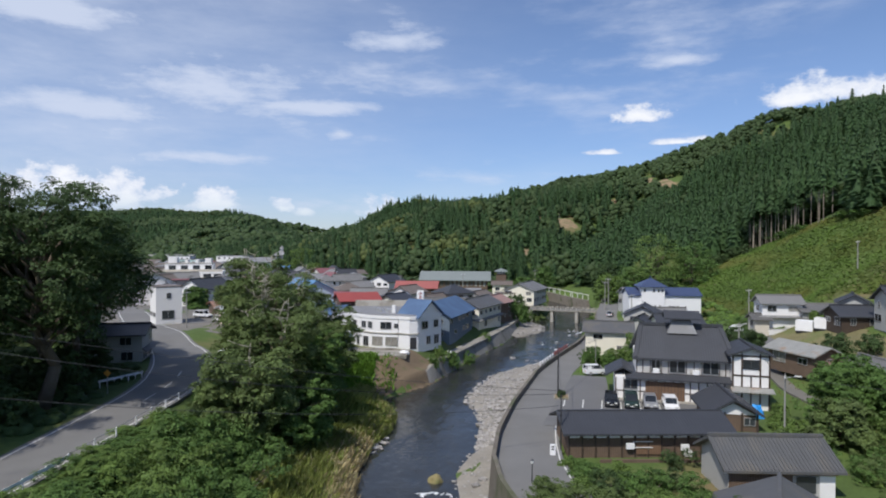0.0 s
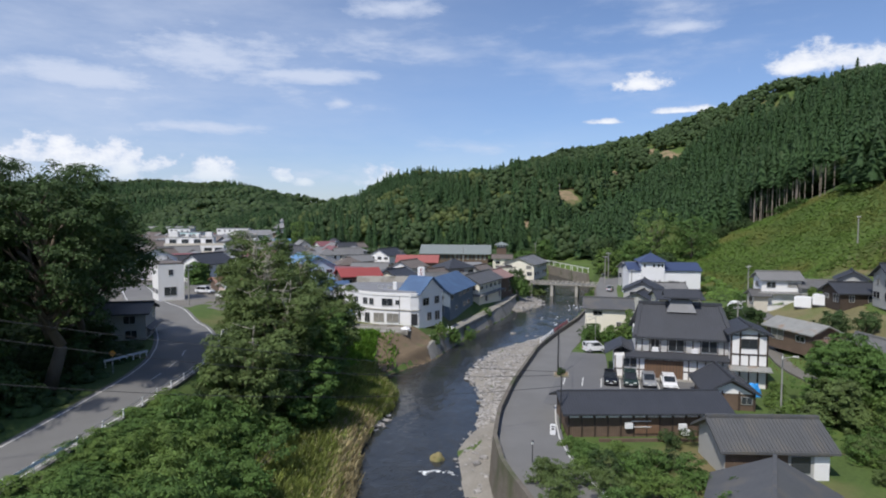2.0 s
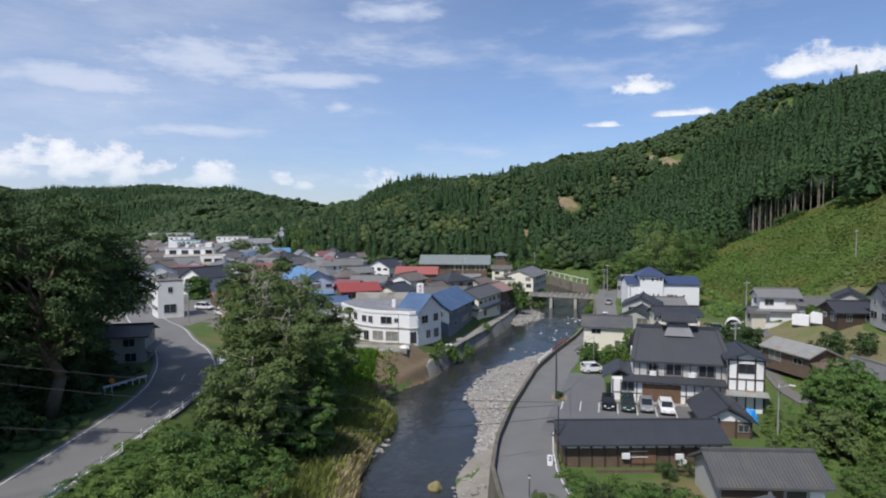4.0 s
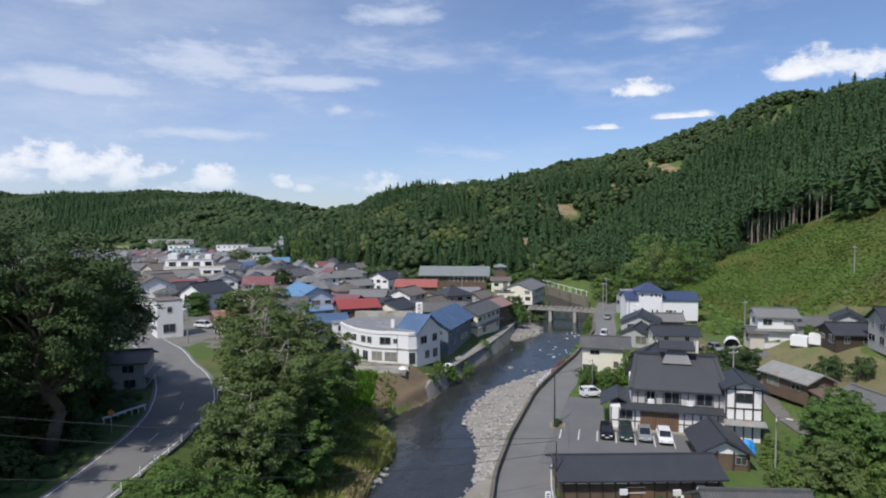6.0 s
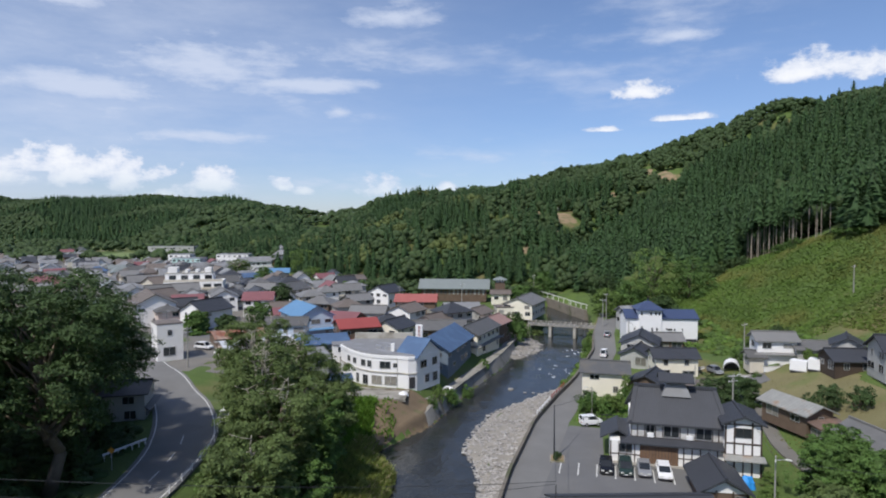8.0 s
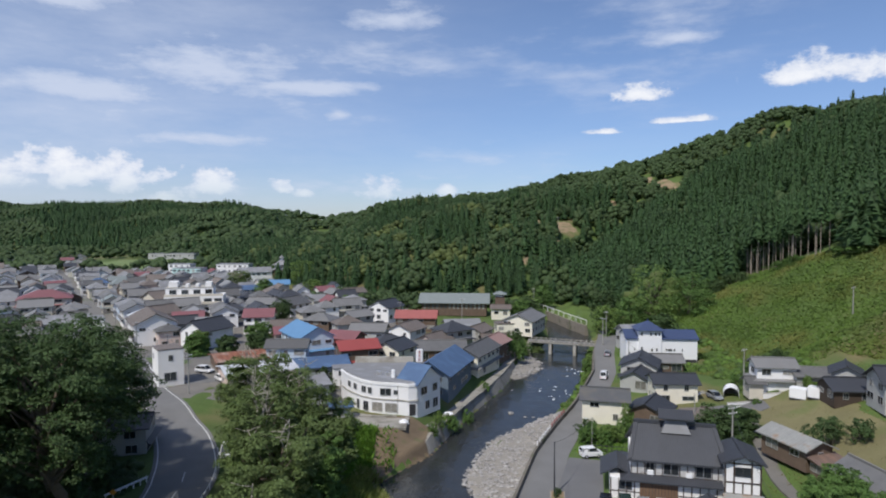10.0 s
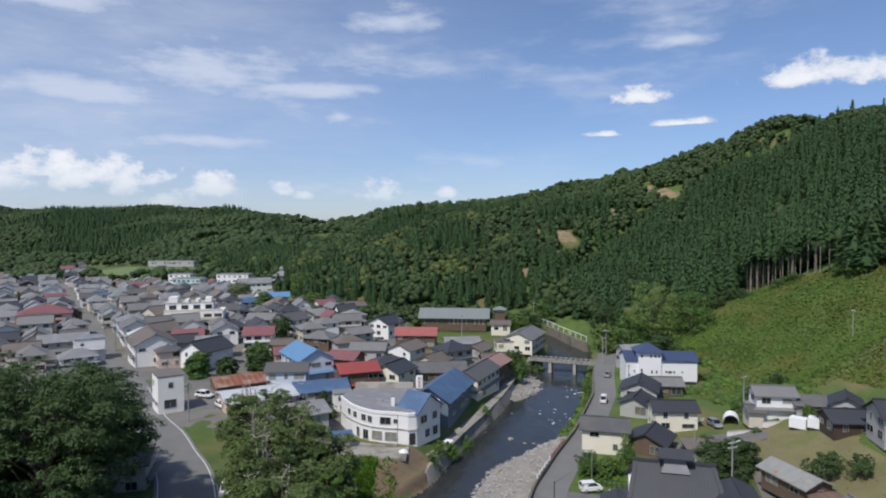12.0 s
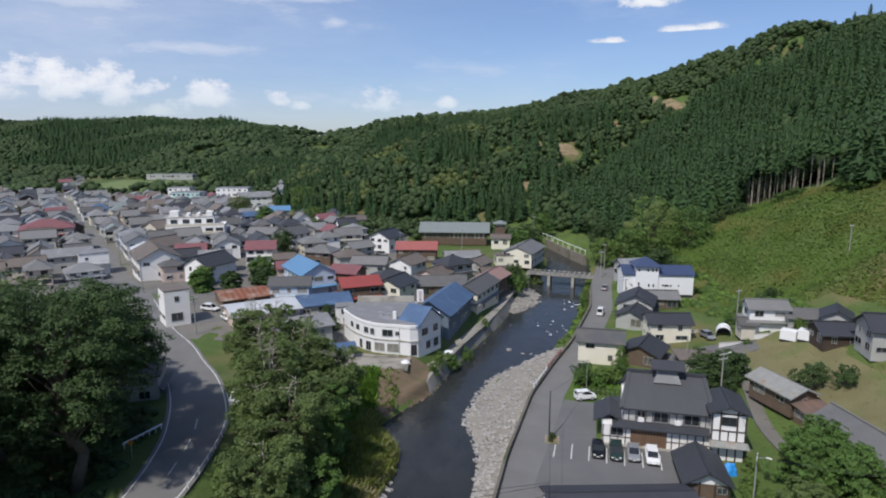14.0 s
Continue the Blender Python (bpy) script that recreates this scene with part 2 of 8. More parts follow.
M["tin_rust"] = mat("rusted_corrugated_iron", (0.22, 0.085, 0.05), 0.8, 0.35, 0.5, 8, 0.1, stripe=("X", 1.3, 0.12), stain=(0.34, 0.26, 0.21), stain_scale=0.3)
M["tin_brown"] = mat("brown_metal_roof", (0.16, 0.11, 0.09), 0.7, 0.2, 0.5, 8, 0.1, stripe=("X", 0.6, 0.04), stain=(0.30, 0.17, 0.12), stain_scale=0.4)
M["tin_pale"] = mat("pale_metal_roof", (0.52, 0.54, 0.57), 0.5, 0.08, 0.4, 8, 0.05, stripe=("X", 0.5, 0.02), stain=(0.40, 0.41, 0.43), stain_scale=0.2)
M["tin_green"] = mat("green_metal_roof", (0.20, 0.225, 0.22), 0.5, 0.12, 0.4, 8, 0.05, stripe=("X", 0.5, 0.03))
M["tin_grey"] = mat("old_grey_metal_roof", (0.27, 0.27, 0.255), 0.6, 0.3, 0.6, 8, 0.1, stripe=("X", 0.6, 0.03), stain=(0.26, 0.17, 0.11), stain_scale=0.5, stain_at=(0.55, 0.7))
M["tile_dark"] = mat("dark_roof_tiles", (0.043, 0.046, 0.055), 0.55, 0.22, 0.5, 6, 0.1, stripe=("X", 0.30, 0.02), obj=0.2)
M["tile_grey"] = mat("grey_roof_tiles", (0.152, 0.150, 0.148), 0.5, 0.30, 0.5, 6, 0.1, stripe=("X", 0.33, 0.04), obj=1.3)
M["tile_old"] = mat("weathered_grey_tiles", (0.088, 0.090, 0.094), 0.6, 0.25, 0.6, 6, 0.15, stain=(0.13, 0.12, 0.105), stain_scale=0.5, obj=0.25)
M["tile_brown"] = mat("brown_grey_tiles", (0.15, 0.125, 0.11), 0.65, 0.22, 0.5, 6, 0.1, stripe=("X", 0.33, 0.06), obj=0.5)
M["slate"] = mat("grey_flat_roof", (0.205, 0.207, 0.215), 0.7, 0.12, 0.4, 8, 0.1, stain=(0.27, 0.28, 0.30), stain_scale=0.3)
M["pink_tile"] = mat("dusty_pink_roof", (0.32, 0.20, 0.18), 0.7, 0.16, 0.5, 8, 0.1, stripe=("X", 0.4, 0.04))
M["glass"] = glass_dark("window_glass")
M["curtain"] = glass_dark("curtained_glass", (0.22, 0.21, 0.19))
M["alu"] = mat("aluminium", (0.50, 0.50, 0.51), 0.4, 0.1, 2, 20, 0.02, metal=0.6)
M["darkmetal"] = mat("dark_metal", (0.05, 0.05, 0.055), 0.5, 0.2, 2, 20, 0.02, metal=0.3)
M["polec"] = mat("pole_concrete", (0.30, 0.29, 0.275), 0.8, 0.15, 1, 20, 0.05)
M["tarp"] = mat("blue_tarpaulin", (0.03, 0.28, 0.72), 0.5, 0.2, 2, 10, 0.3)
M["rubber"] = mat("tyre_rubber", (0.02, 0.02, 0.02), 0.9, 0.2, 4, 20, 0.05)
M["carwhite"] = mat("white_car_paint", (0.78, 0.78, 0.79), 0.25, 0.03, 1, 10, 0.0)
M["carblack"] = mat("black_car_paint", (0.012, 0.013, 0.016), 0.2, 0.1, 1, 10, 0.0)
M["cargreen"] = mat("dark_green_car_paint", (0.025, 0.045, 0.04), 0.25, 0.1, 1, 10, 0.0)
M["carsilver"] = mat("silver_car_paint", (0.42, 0.43, 0.45), 0.3, 0.05, 1, 10, 0.0, metal=0.5)
M["lampglass"] = mat("lamp_glass", (0.7, 0.7, 0.66), 0.2, 0.05, 3, 20, 0.0)
M["redlamp"] = mat("red_lamp_glass", (0.5, 0.02, 0.02), 0.2, 0.05, 3, 20, 0.0)
M["orange"] = mat("orange_paint", (0.65, 0.28, 0.03), 0.6, 0.1, 3, 20, 0.0)
M["bark"] = mat("bark", (0.13, 0.105, 0.08), 0.95, 0.35, 2.0, 16, 0.5)
M["deadwood"] = mat("pale_bare_wood", (0.36, 0.33, 0.28), 0.9, 0.25, 2.0, 16, 0.3)
M["trunkpale"] = mat("pale_trunk", (0.26, 0.225, 0.185), 0.9, 0.25, 0.3, 6, 0.2, island=0.5)


def foliage(name, color, vary=0.45, island=0.9, translucent=0.22, scale=0.05, fine=0.4, bump=0.0):
    return mat(name, color, 0.75, vary, scale, fine, bump, island=island, translucent=translucent)


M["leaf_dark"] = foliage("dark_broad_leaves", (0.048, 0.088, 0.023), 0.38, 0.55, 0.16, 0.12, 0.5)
M["leaf_mid"] = foliage("green_broad_leaves", (0.088, 0.165, 0.034), 0.42, 0.6, 0.22, 0.12, 0.6)
M["leaf_light"] = foliage("yellow_green_leaves", (0.125, 0.20, 0.042), 0.42, 0.6, 0.22, 0.12, 0.6)
M["leaf_olive"] = foliage("olive_leaves", (0.110, 0.160, 0.046), 0.42, 0.55, 0.22, 0.12, 0.5)
M["leaf_meadow"] = mat("meadow_leaves", (0.070, 0.124, 0.014), 0.75, 0.42, 0.05, 0.35, 0.0, island=0.6, translucent=0.22, stain=(0.135, 0.145, 0.030), stain_scale=0.045, stain_at=(0.50, 0.66))
M["reed"] = foliage("reeds", (0.33, 0.39, 0.115), 0.35, 0.8, 0.4, scale=0.15, fine=0.8)
M["reed_dry"] = foliage("dry_reeds", (0.62, 0.54, 0.34), 0.3, 0.8, 0.4, scale=0.15, fine=0.8)
M["scrub"] = foliage("low_scrub", (0.060, 0.110, 0.013), 0.45, 0.9, 0.0, 0.06, 1.4, 1.0)
M["rough"] = foliage("rough_grass_blades", (0.19, 0.185, 0.065), 0.35, 0.6, 0.3, scale=0.15, fine=0.8)
M["leaf_bank"] = foliage("bright_bank_grass", (0.14, 0.27, 0.034), 0.4, 0.8, 0.4, scale=0.15, fine=0.8)
M["needle"] = foliage("cedar_needles", (0.040, 0.088, 0.026), 0.36, 0.4, 0.24, 0.03, 0.12)
M["wood_far"] = foliage("mixed_wood_leaves", (0.052, 0.090, 0.027), 0.40, 0.28, 0.24, 0.03, 0.35, 0.4)
M["wood_pale"] = foliage("pale_wood_leaves", (0.098, 0.130, 0.034), 0.36, 0.3, 0.24, 0.03, 0.35, 0.4)


def water_material():
    m = bpy.data.materials.new("river_water")
    m.use_nodes = True
    n, l = m.node_tree.nodes, m.node_tree.links
    bs = n["Principled BSDF"]
    bs.inputs["Roughness"].default_value = 0.10
    bs.inputs["IOR"].default_value = 1.33
    tc, mp = n.new("ShaderNodeTexCoord"), n.new("ShaderNodeMapping")
    mp.inputs["Scale"].default_value = (1.0, 0.55, 1.0)
    l.new(tc.outputs["Object"], mp.inputs["Vector"])
    big, small = n.new("ShaderNodeTexNoise"), n.new("ShaderNodeTexNoise")
    for t, s, d in ((big, 0.35, 4), (small, 1.6, 6)):
        t.inputs["Scale"].default_value, t.inputs["Detail"].default_value = s, d
        l.new(mp.outputs[0], t.inputs["Vector"])
    mix = n.new("ShaderNodeMix")
    mix.data_type = "RGBA"
    l.new(big.outputs["Fac"], mix.inputs[0])
    mix.inputs[6].default_value = (0.018, 0.022, 0.026, 1)
    mix.inputs[7].default_value = (0.045, 0.047, 0.046, 1)
    l.new(mix.outputs[2], bs.inputs["Base Color"])
    b1, b2 = n.new("ShaderNodeBump"), n.new("ShaderNodeBump")
    b1.inputs["Strength"].default_value, b1.inputs["Distance"].default_value = 0.6, 0.35
    b2.inputs["Strength"].default_value, b2.inputs["Distance"].default_value = 0.5, 0.12
    l.new(big.outputs["Fac"], b1.inputs["Height"])
    l.new(small.outputs["Fac"], b2.inputs["Height"])
    l.new(b1.outputs[0], b2.inputs["Normal"])
    l.new(b2.outputs[0], bs.inputs["Normal"])
    return m


M["water"] = water_material()
M["foam"] = mat("white_water", (0.75, 0.78, 0.80), 0.6, 0.15, 1.5, 8, 0.4)


# ---- mesh helpers ----
def link_mesh(name, verts, faces, material, parent=None, label="", smooth=False):
    me = bpy.data.meshes.new(name)
    me.from_pydata([tuple(v) for v in verts], [], faces)
    for mm in material if isinstance(material, (list, tuple)) else [material]:
        me.materials.append(mm)
    if smooth:
        me.shade_smooth()
    ob = new(name, me)
    if parent is not None:
        ob.parent = parent
    if label:
        tagged(ob, label)
    return ob


def array_mesh(name, verts, size, material, parent=None, smooth=False):
    """A mesh of loose faces, each with its own `size` corners, from an array of corners."""
    verts = np.asarray(verts, np.float32).reshape(-1, 3)
    count = len(verts) // size
    me = bpy.data.meshes.new(name)
    me.vertices.add(len(verts))
    me.vertices.foreach_set("co", verts.ravel())
    me.loops.add(len(verts))
    me.loops.foreach_set("vertex_index", np.arange(len(verts), dtype=np.int32))
    me.polygons.add(count)
    me.polygons.foreach_set("loop_start", np.arange(0, len(verts), size, dtype=np.int32))
    me.polygons.foreach_set("loop_total", np.full(count, size, np.int32))
    me.materials.append(material)
    me.update(calc_edges=True)
    if smooth:
        me.shade_smooth()
    ob = new(name, me)
    if parent is not None:
        ob.parent = parent
    return ob


def part(name, bm, material, parent, label="", smooth=False):
    me = bpy.data.meshes.new(name)
    bm.normal_update()
    bm.to_mesh(me)
    bm.free()
    me.materials.append(material)
    if smooth:
        me.shade_smooth()
    ob = new(name, me)
    ob.parent = parent
    if label:
        tagged(ob, label)
    return ob


def thing(name, x, y, z, rot=0.0, label="", category="", group="", kind=""):
    ob = new(name)
    ob.empty_display_size = 0.5
    ob.matrix_world = pose(x, y, z, 0, 0, rot)
    return tagged(ob, label, category, group, kind)


def add_box(bm, x0, x1, y0, y1, z0, z1, bevel=0.0):
    v = [bm.verts.new((x, y, z)) for z in (z0, z1) for y in (y0, y1) for x in (x0, x1)]
    f = [bm.faces.new([v[i] for i in q]) for q in ((0, 2, 3, 1), (4, 5, 7, 6), (0, 1, 5, 4), (2, 6, 7, 3), (0, 4, 6, 2), (1, 3, 7, 5))]
    if bevel:
        bmesh.ops.bevel(bm, geom=list({e for q in f for e in q.edges}), offset=bevel, segments=2, affect="EDGES")
    return bm


def box(x0, x1, y0, y1, z0, z1, bevel=0.0):
    return add_box(bmesh.new(), x0, x1, y0, y1, z0, z1, bevel)


def add_slab(bm, corners, thick):
    """A sheet through the corners, thickened downwards."""
    top = [bm.verts.new(c) for c in corners]
    low = [bm.verts.new((c[0], c[1], c[2] - thick)) for c in corners]
    bm.faces.new(top)
    bm.faces.new(low[::-1])
    for i in range(len(top)):
        j = (i + 1) % len(top)
        bm.faces.new((top[j], top[i], low[i], low[j]))
    return bm


def add_tube(bm, a, b, r0, r1, sides=8):
    a, b = Vector(a), Vector(b)
    q = (b - a).to_track_quat("Z", "Y")
    rings = []
    for c, r in ((a, r0), (b, r1)):
        rings.append([bm.verts.new(c + q @ Vector((r * math.cos(k * math.tau / sides), r * math.sin(k * math.tau / sides), 0))) for k in range(sides)])
    for k in range(sides):
        j = (k + 1) % sides
        bm.faces.new((rings[0][k], rings[0][j], rings[1][j], rings[1][k]))
    bm.faces.new(rings[0][::-1])
    bm.faces.new(rings[1])
    return bm


# ---- the lie of the land ----
def ss(a, b, v):
    t = np.clip((np.asarray(v, float) - a) / (b - a), 0, 1)
    return t * t * (3 - 2 * t)


SHORE_Y = (20, 55, 68, 76, 83, 88, 96, 99, 103, 110, 118, 133, 152, 164, 170, 178, 195, 212, 235, 260, 285, 310)
SHORE_W = (-8.5, -9.0, -9.8, -9.2, -7.5, -7.3, -11.2, -10.2, -7.2, -2.3, 0.6, 6.0, 14.3, 18.2, 19.6, 21.8, 26.0, 35, 40, 38, 30, 10)
SHORE_E = (2.0, 1.6, 1.0, 3.9, 5.0, 5.2, 4.2, 3.6, 4.2, 6.6, 9.6, 23.2, 32.0, 36.0, 37.8, 40.2, 44.6, 50, 57, 55, 46, 24)
WALL_Y = (20, 45, 52, 59, 67, 79, 99.5, 112.6, 127, 154, 175, 192, 215)
WALL_X = (10.5, 6.3, 4.7, 4.5, 5.6, 8.5, 14.7, 20.3, 27.0, 37.2, 42.2, 47.5, 54)


def shore_w(y):
    return np.interp(y, SHORE_Y, SHORE_W)


def shore_e(y):
    return np.interp(y, SHORE_Y, SHORE_E)


def wall_x(y):
    return np.interp(y, WALL_Y, WALL_X)


def water_z(y):
    return np.interp(y, (20, 100, 200, 300), (0.25, 0.4, 0.9, 1.6))


FOOT = ((110, -600), (100, 20), (88, 100), (80, 130), (74, 165), (68, 215), (62, 250), (48, 285), (25, 305), (-20, 296), (-60, 303), (-92, 345),
        (-135, 430), (-205, 540), (-225, 640), (-420, 770), (-800, 800), (-2500, 700), (-2500, 4000), (3500, 4000), (3500, -600))


# single rises and hollows of the skyline: x, y, half widths, height
SWELLS = ((-560, 1150, 420, 190, -15), (-125, 1010, 90, 170, -13), (45, 590, 48, 60, -8), (8, 566, 22, 50, -4), (247, 585, 42, 60, -8), (277, 518, 17, 50, 9), (302, 500, 14, 50, -4), (118, 614, 26, 50, 4),
          (10, 822, 60, 90, -7), (98, 614, 12, 40, -4), (215, 560, 110, 90, 4.5), (-25, 560, 40, 60, 3),
          (130, 1300, 190, 150, 44), (-352, 1760, 85, 210, 13), (132, 172, 24, 34, 9))
GULLY = ((64, 300), (74, 352), (100, 402), (140, 446), (200, 468), (275, 474))


def hill_distance(x, y):
    """Metres inside the line where the hills begin; negative in the valley."""
    x, y = np.asarray(x, float), np.asarray(y, float)
    best, inside = np.full(x.shape, 1e9), np.zeros(x.shape, bool)
    for (ax, ay), (bx, by) in zip(FOOT, FOOT[1:] + FOOT[:1]):
        ex, ey = bx - ax, by - ay
        t = np.clip(((x - ax) * ex + (y - ay) * ey) / (ex * ex + ey * ey), 0, 1)
        best = np.minimum(best, np.hypot(x - ax - t * ex, y - ay - t * ey))
        if ay != by:
            inside ^= ((ay > y) != (by > y)) & (x < ex * (y - ay) / ey + ax)
    return np.where(inside, best, -best)


def wavy(x, y, size, seed=0.0):
    x, y = np.asarray(x, float) / size, np.asarray(y, float) / size
    return (np.sin(x * 1.3 + y * 0.7 + seed) + np.sin(x * -0.8 + y * 1.7 + seed * 2.1) + np.sin(x * 2.3 - y * 1.1 + seed * 0.7) * 0.6) / 2.6


def land(x, y):
    """The height of the ground."""
    x, y = np.asarray(x, float), np.asarray(y, float)
    w, e, wall, wz = shore_w(y), shore_e(y), wall_x(y), water_z(y)
    # west of the river: a bank, the inn's terrace, the town, the raised road
    town = 5.3 + 3.2 * ss(-16, -48, x) * (1 - 0.45 * ss(150, 260, y))
    town = town + 6.0 * ss(-44, -75, x) * ss(118, 95, y) + 0.0 * x
    bank = np.interp(w - x, (0, 1.2, 5, 12, 20), (0.0, 1.1, 2.2, 4.5, 7.6))
    west_near = np.minimum(wz - 0.2 + bank, np.maximum(town, 8.3 * ss(-22, -29, x)))
    quay = wz - 0.5 + 2.9 * ss(0.0, 1.6, w - x) + 2.4 * ss(2, 7, w - x) + 3.6 * ss(25, 52, w - x) * (1 - 0.8 * ss(140, 200, y))
    west_far = np.minimum(quay, town)
    west = west_near + (west_far - west_near) * ss(100, 109, y)
    # east: a gravel bar, the river wall, the road, the parking, gently rising ground
    flat = 4.75 + 0.13 * np.clip(x - 43, 0, 60) * ss(230, 190, y) * (1 - 0.62 * ss(132, 156, y)) + 1.2 * ss(150, 210, y) + 0.24 * np.clip(x - 60, 0, 22) * ss(150, 132, y) - 0.65 * ss(66.5, 63, y) * ss(9, 12, x)
    bar = wz - 0.15 + 0.75 * ss(0, 2.5, x - e)
    east = np.where(x > wall + 1.9, flat, bar)
    bed = wz - 0.9
    z = np.where(x < w, west, np.where(x > e, east, bed))
    edge = np.minimum(np.abs(x - w), np.abs(x - e))
    z = np.where((x > w) & (x < e), wz - 0.9 * ss(0, 3, edge) - 0.05, z)
    z = np.where(y > 262, np.maximum(z, 5.0), z)
    z = z + 0.25 * wavy(x, y, 9.0) * (np.abs(x - 20) > 18) * (x < w - 14)
    # the hills
    d = hill_distance(x, y)
    dd = np.clip(d, 0, None)
    rise = 450 * (1 - np.exp(-dd / 450)) * (1 - 0.75 * ss(290, 700, d))
    k = 0.285 + 0.25 * ss(100, 300, x) + 0.15 * np.exp(-(((y - 185) / 90) ** 2)) * ss(40, 90, x)
    k = k + 0.07 * ss(-250, -420, x)
    k = k * (1 - 0.86 * np.exp(-(((x + 0.20 * y) / 62) ** 2)) * ss(430, 600, y)) * (1 - 0.09 * ss(-150, -260, x))
    hill = k * rise * (1 + 0.10 * wavy(x, y, 75.0, 1.0) * ss(60, 160, d)) + 1.6 * wavy(x, y, 23.0, 2.0) * ss(10, 60, d)
    far = 26 * np.exp(-(((y - 1750) / 260) ** 2)) * np.exp(-(((x + 350) / 700) ** 2))
    for bx, by, sx, sy, lift in SWELLS:
        far = far + lift * np.exp(-(((x - bx) / sx) ** 2) - (((y - by) / sy) ** 2))
    # the gully that parts the cedar spur from the slope behind it
    run = np.full(x.shape, 1e9)
    for (ax, ay), (bx, by) in zip(GULLY, GULLY[1:]):
        ex, ey = bx - ax, by - ay
        t = np.clip(((x - ax) * ex + (y - ay) * ey) / (ex * ex + ey * ey), 0, 1)
        run = np.minimum(run, np.hypot(x - ax - t * ex, y - ay - t * ey))
    hill = hill - 15 * np.exp(-((run / 20) ** 2)) * ss(15, 70, d) + 5.0 * wavy(x, y, 34.0, 5.0) * ss(60, 140, d)
    dome = 12 * np.exp(-(((x + 22) / 62) ** 2) - (((y - 545) / 80) ** 2))
    return z + hill + far + dome


def zat(x, y):
    return float(land(np.array([x]), np.array([y]))[0])


def spaced(knots):
    """Grid lines from (start, step) knots up to the last start."""
    out = []
    for (a, s), (b, _) in zip(knots, knots[1:]):
        out += list(np.arange(a, b - 1e-6, s))
    return np.array(out + [knots[-1][0]])


gx = spaced([(-2400, 120), (-1200, 50), (-400, 16), (-160, 6), (-64, 2.0), (-14, 1.0), (44, 2.0), (120, 6), (320, 16), (600, 60), (1500, 150), (2400, 0)])
gy = spaced([(-600, 100), (-100, 20), (20, 1.6), (212, 4), (320, 10), (720, 25), (1200, 60), (2700, 0)])
GX, GY = np.meshgrid(gx, gy)
GZ = land(GX, GY)
nx = len(gx)
faces = [(j * nx + i, j * nx + i + 1, (j + 1) * nx + i + 1, (j + 1) * nx + i) for j in range(len(gy) - 1) for i in range(nx - 1)]
ground = link_mesh("ground", np.stack([GX.ravel(), GY.ravel(), GZ.ravel()], 1), faces, M["grass"], smooth=True)
tagged(ground, "green valley floor and wooded hillsides", "ground", kind="structure")

wy = np.arange(20, 312, 2.0)
wv = [(x, y, float(water_z(y))) for y in wy for x in np.linspace(float(shore_w(y)) - 2.5, float(shore_e(y)) + 2.5, 9)]
wf = [(j * 9 + i, j * 9 + i + 1, (j + 1) * 9 + i + 1, (j + 1) * 9 + i) for j in range(len(wy) - 1) for i in range(8)]
water = link_mesh("water", wv, wf, M["water"], smooth=True)
tagged(water, "dark grey-blue shallow river with ripples", "river", kind="structure")


LEVEL = {}


def ribbon(name, line, widths, material, label, category, lift=0.08, step=3.0, kind="structure", skirt=0.5, fixed=None):
    """A paved strip along a line, laid on the land, with a thickness."""
    line = [Vector(p) for p in line]
    if not isinstance(widths, (list, tuple)):
        widths = [widths] * len(line)
    pts, ws = [], []
    for i in range(len(line) - 1):
        p0, p1, p2, p3 = line[max(i - 1, 0)], line[i], line[i + 1], line[min(i + 2, len(line) - 1)]
        n = max(1, int((p2 - p1).length / step))
        for k in range(n):
            t = k / n
            q = 0.5 * ((2 * p1) + (p2 - p0) * t + (2 * p0 - 5 * p1 + 4 * p2 - p3) * t * t + (3 * p1 - p0 - 3 * p2 + p3) * t ** 3)
            pts.append(q)
            ws.append(widths[i] * (1 - t) + widths[i + 1] * t)
    pts.append(line[-1])
    ws.append(widths[-1])
    verts, faces = [], []
    for i, (p, w) in enumerate(zip(pts, ws)):
        tan = (pts[min(i + 1, len(pts) - 1)] - pts[max(i - 1, 0)]).normalized()
        side = Vector((tan.y, -tan.x)) * w / 2
        l, r = p - side, p + side
        z = fixed if fixed is not None else max(zat(*q) for q in (p, l * 0.6 + p * 0.4, r * 0.6 + p * 0.4)) + lift
        verts += [(l.x, l.y, z - skirt), (l.x, l.y, z), (r.x, r.y, z), (r.x, r.y, z - skirt)]
    for i in range(len(pts) - 1):
        a, b = 4 * i, 4 * i + 4
        faces += [(a, a + 1, b + 1, b), (a + 1, a + 2, b + 2, b + 1), (a + 2, a + 3, b + 3, b + 2)]
    ob = link_mesh(name, verts, faces, material)
    LEVEL[ob.name] = [v[2] for v in verts[1::4]]
    return tagged(ob, label, category, kind=kind), pts, ws


def offset_line(pts, ws, side, inset):
    out = []
    for i, (p, w) in enumerate(zip(pts, ws)):
        tan = (pts[min(i + 1, len(pts) - 1)] - pts[max(i - 1, 0)]).normalized()
        out.append(p + Vector((tan.y, -tan.x)) * (side * (w / 2 - inset)))
    return out


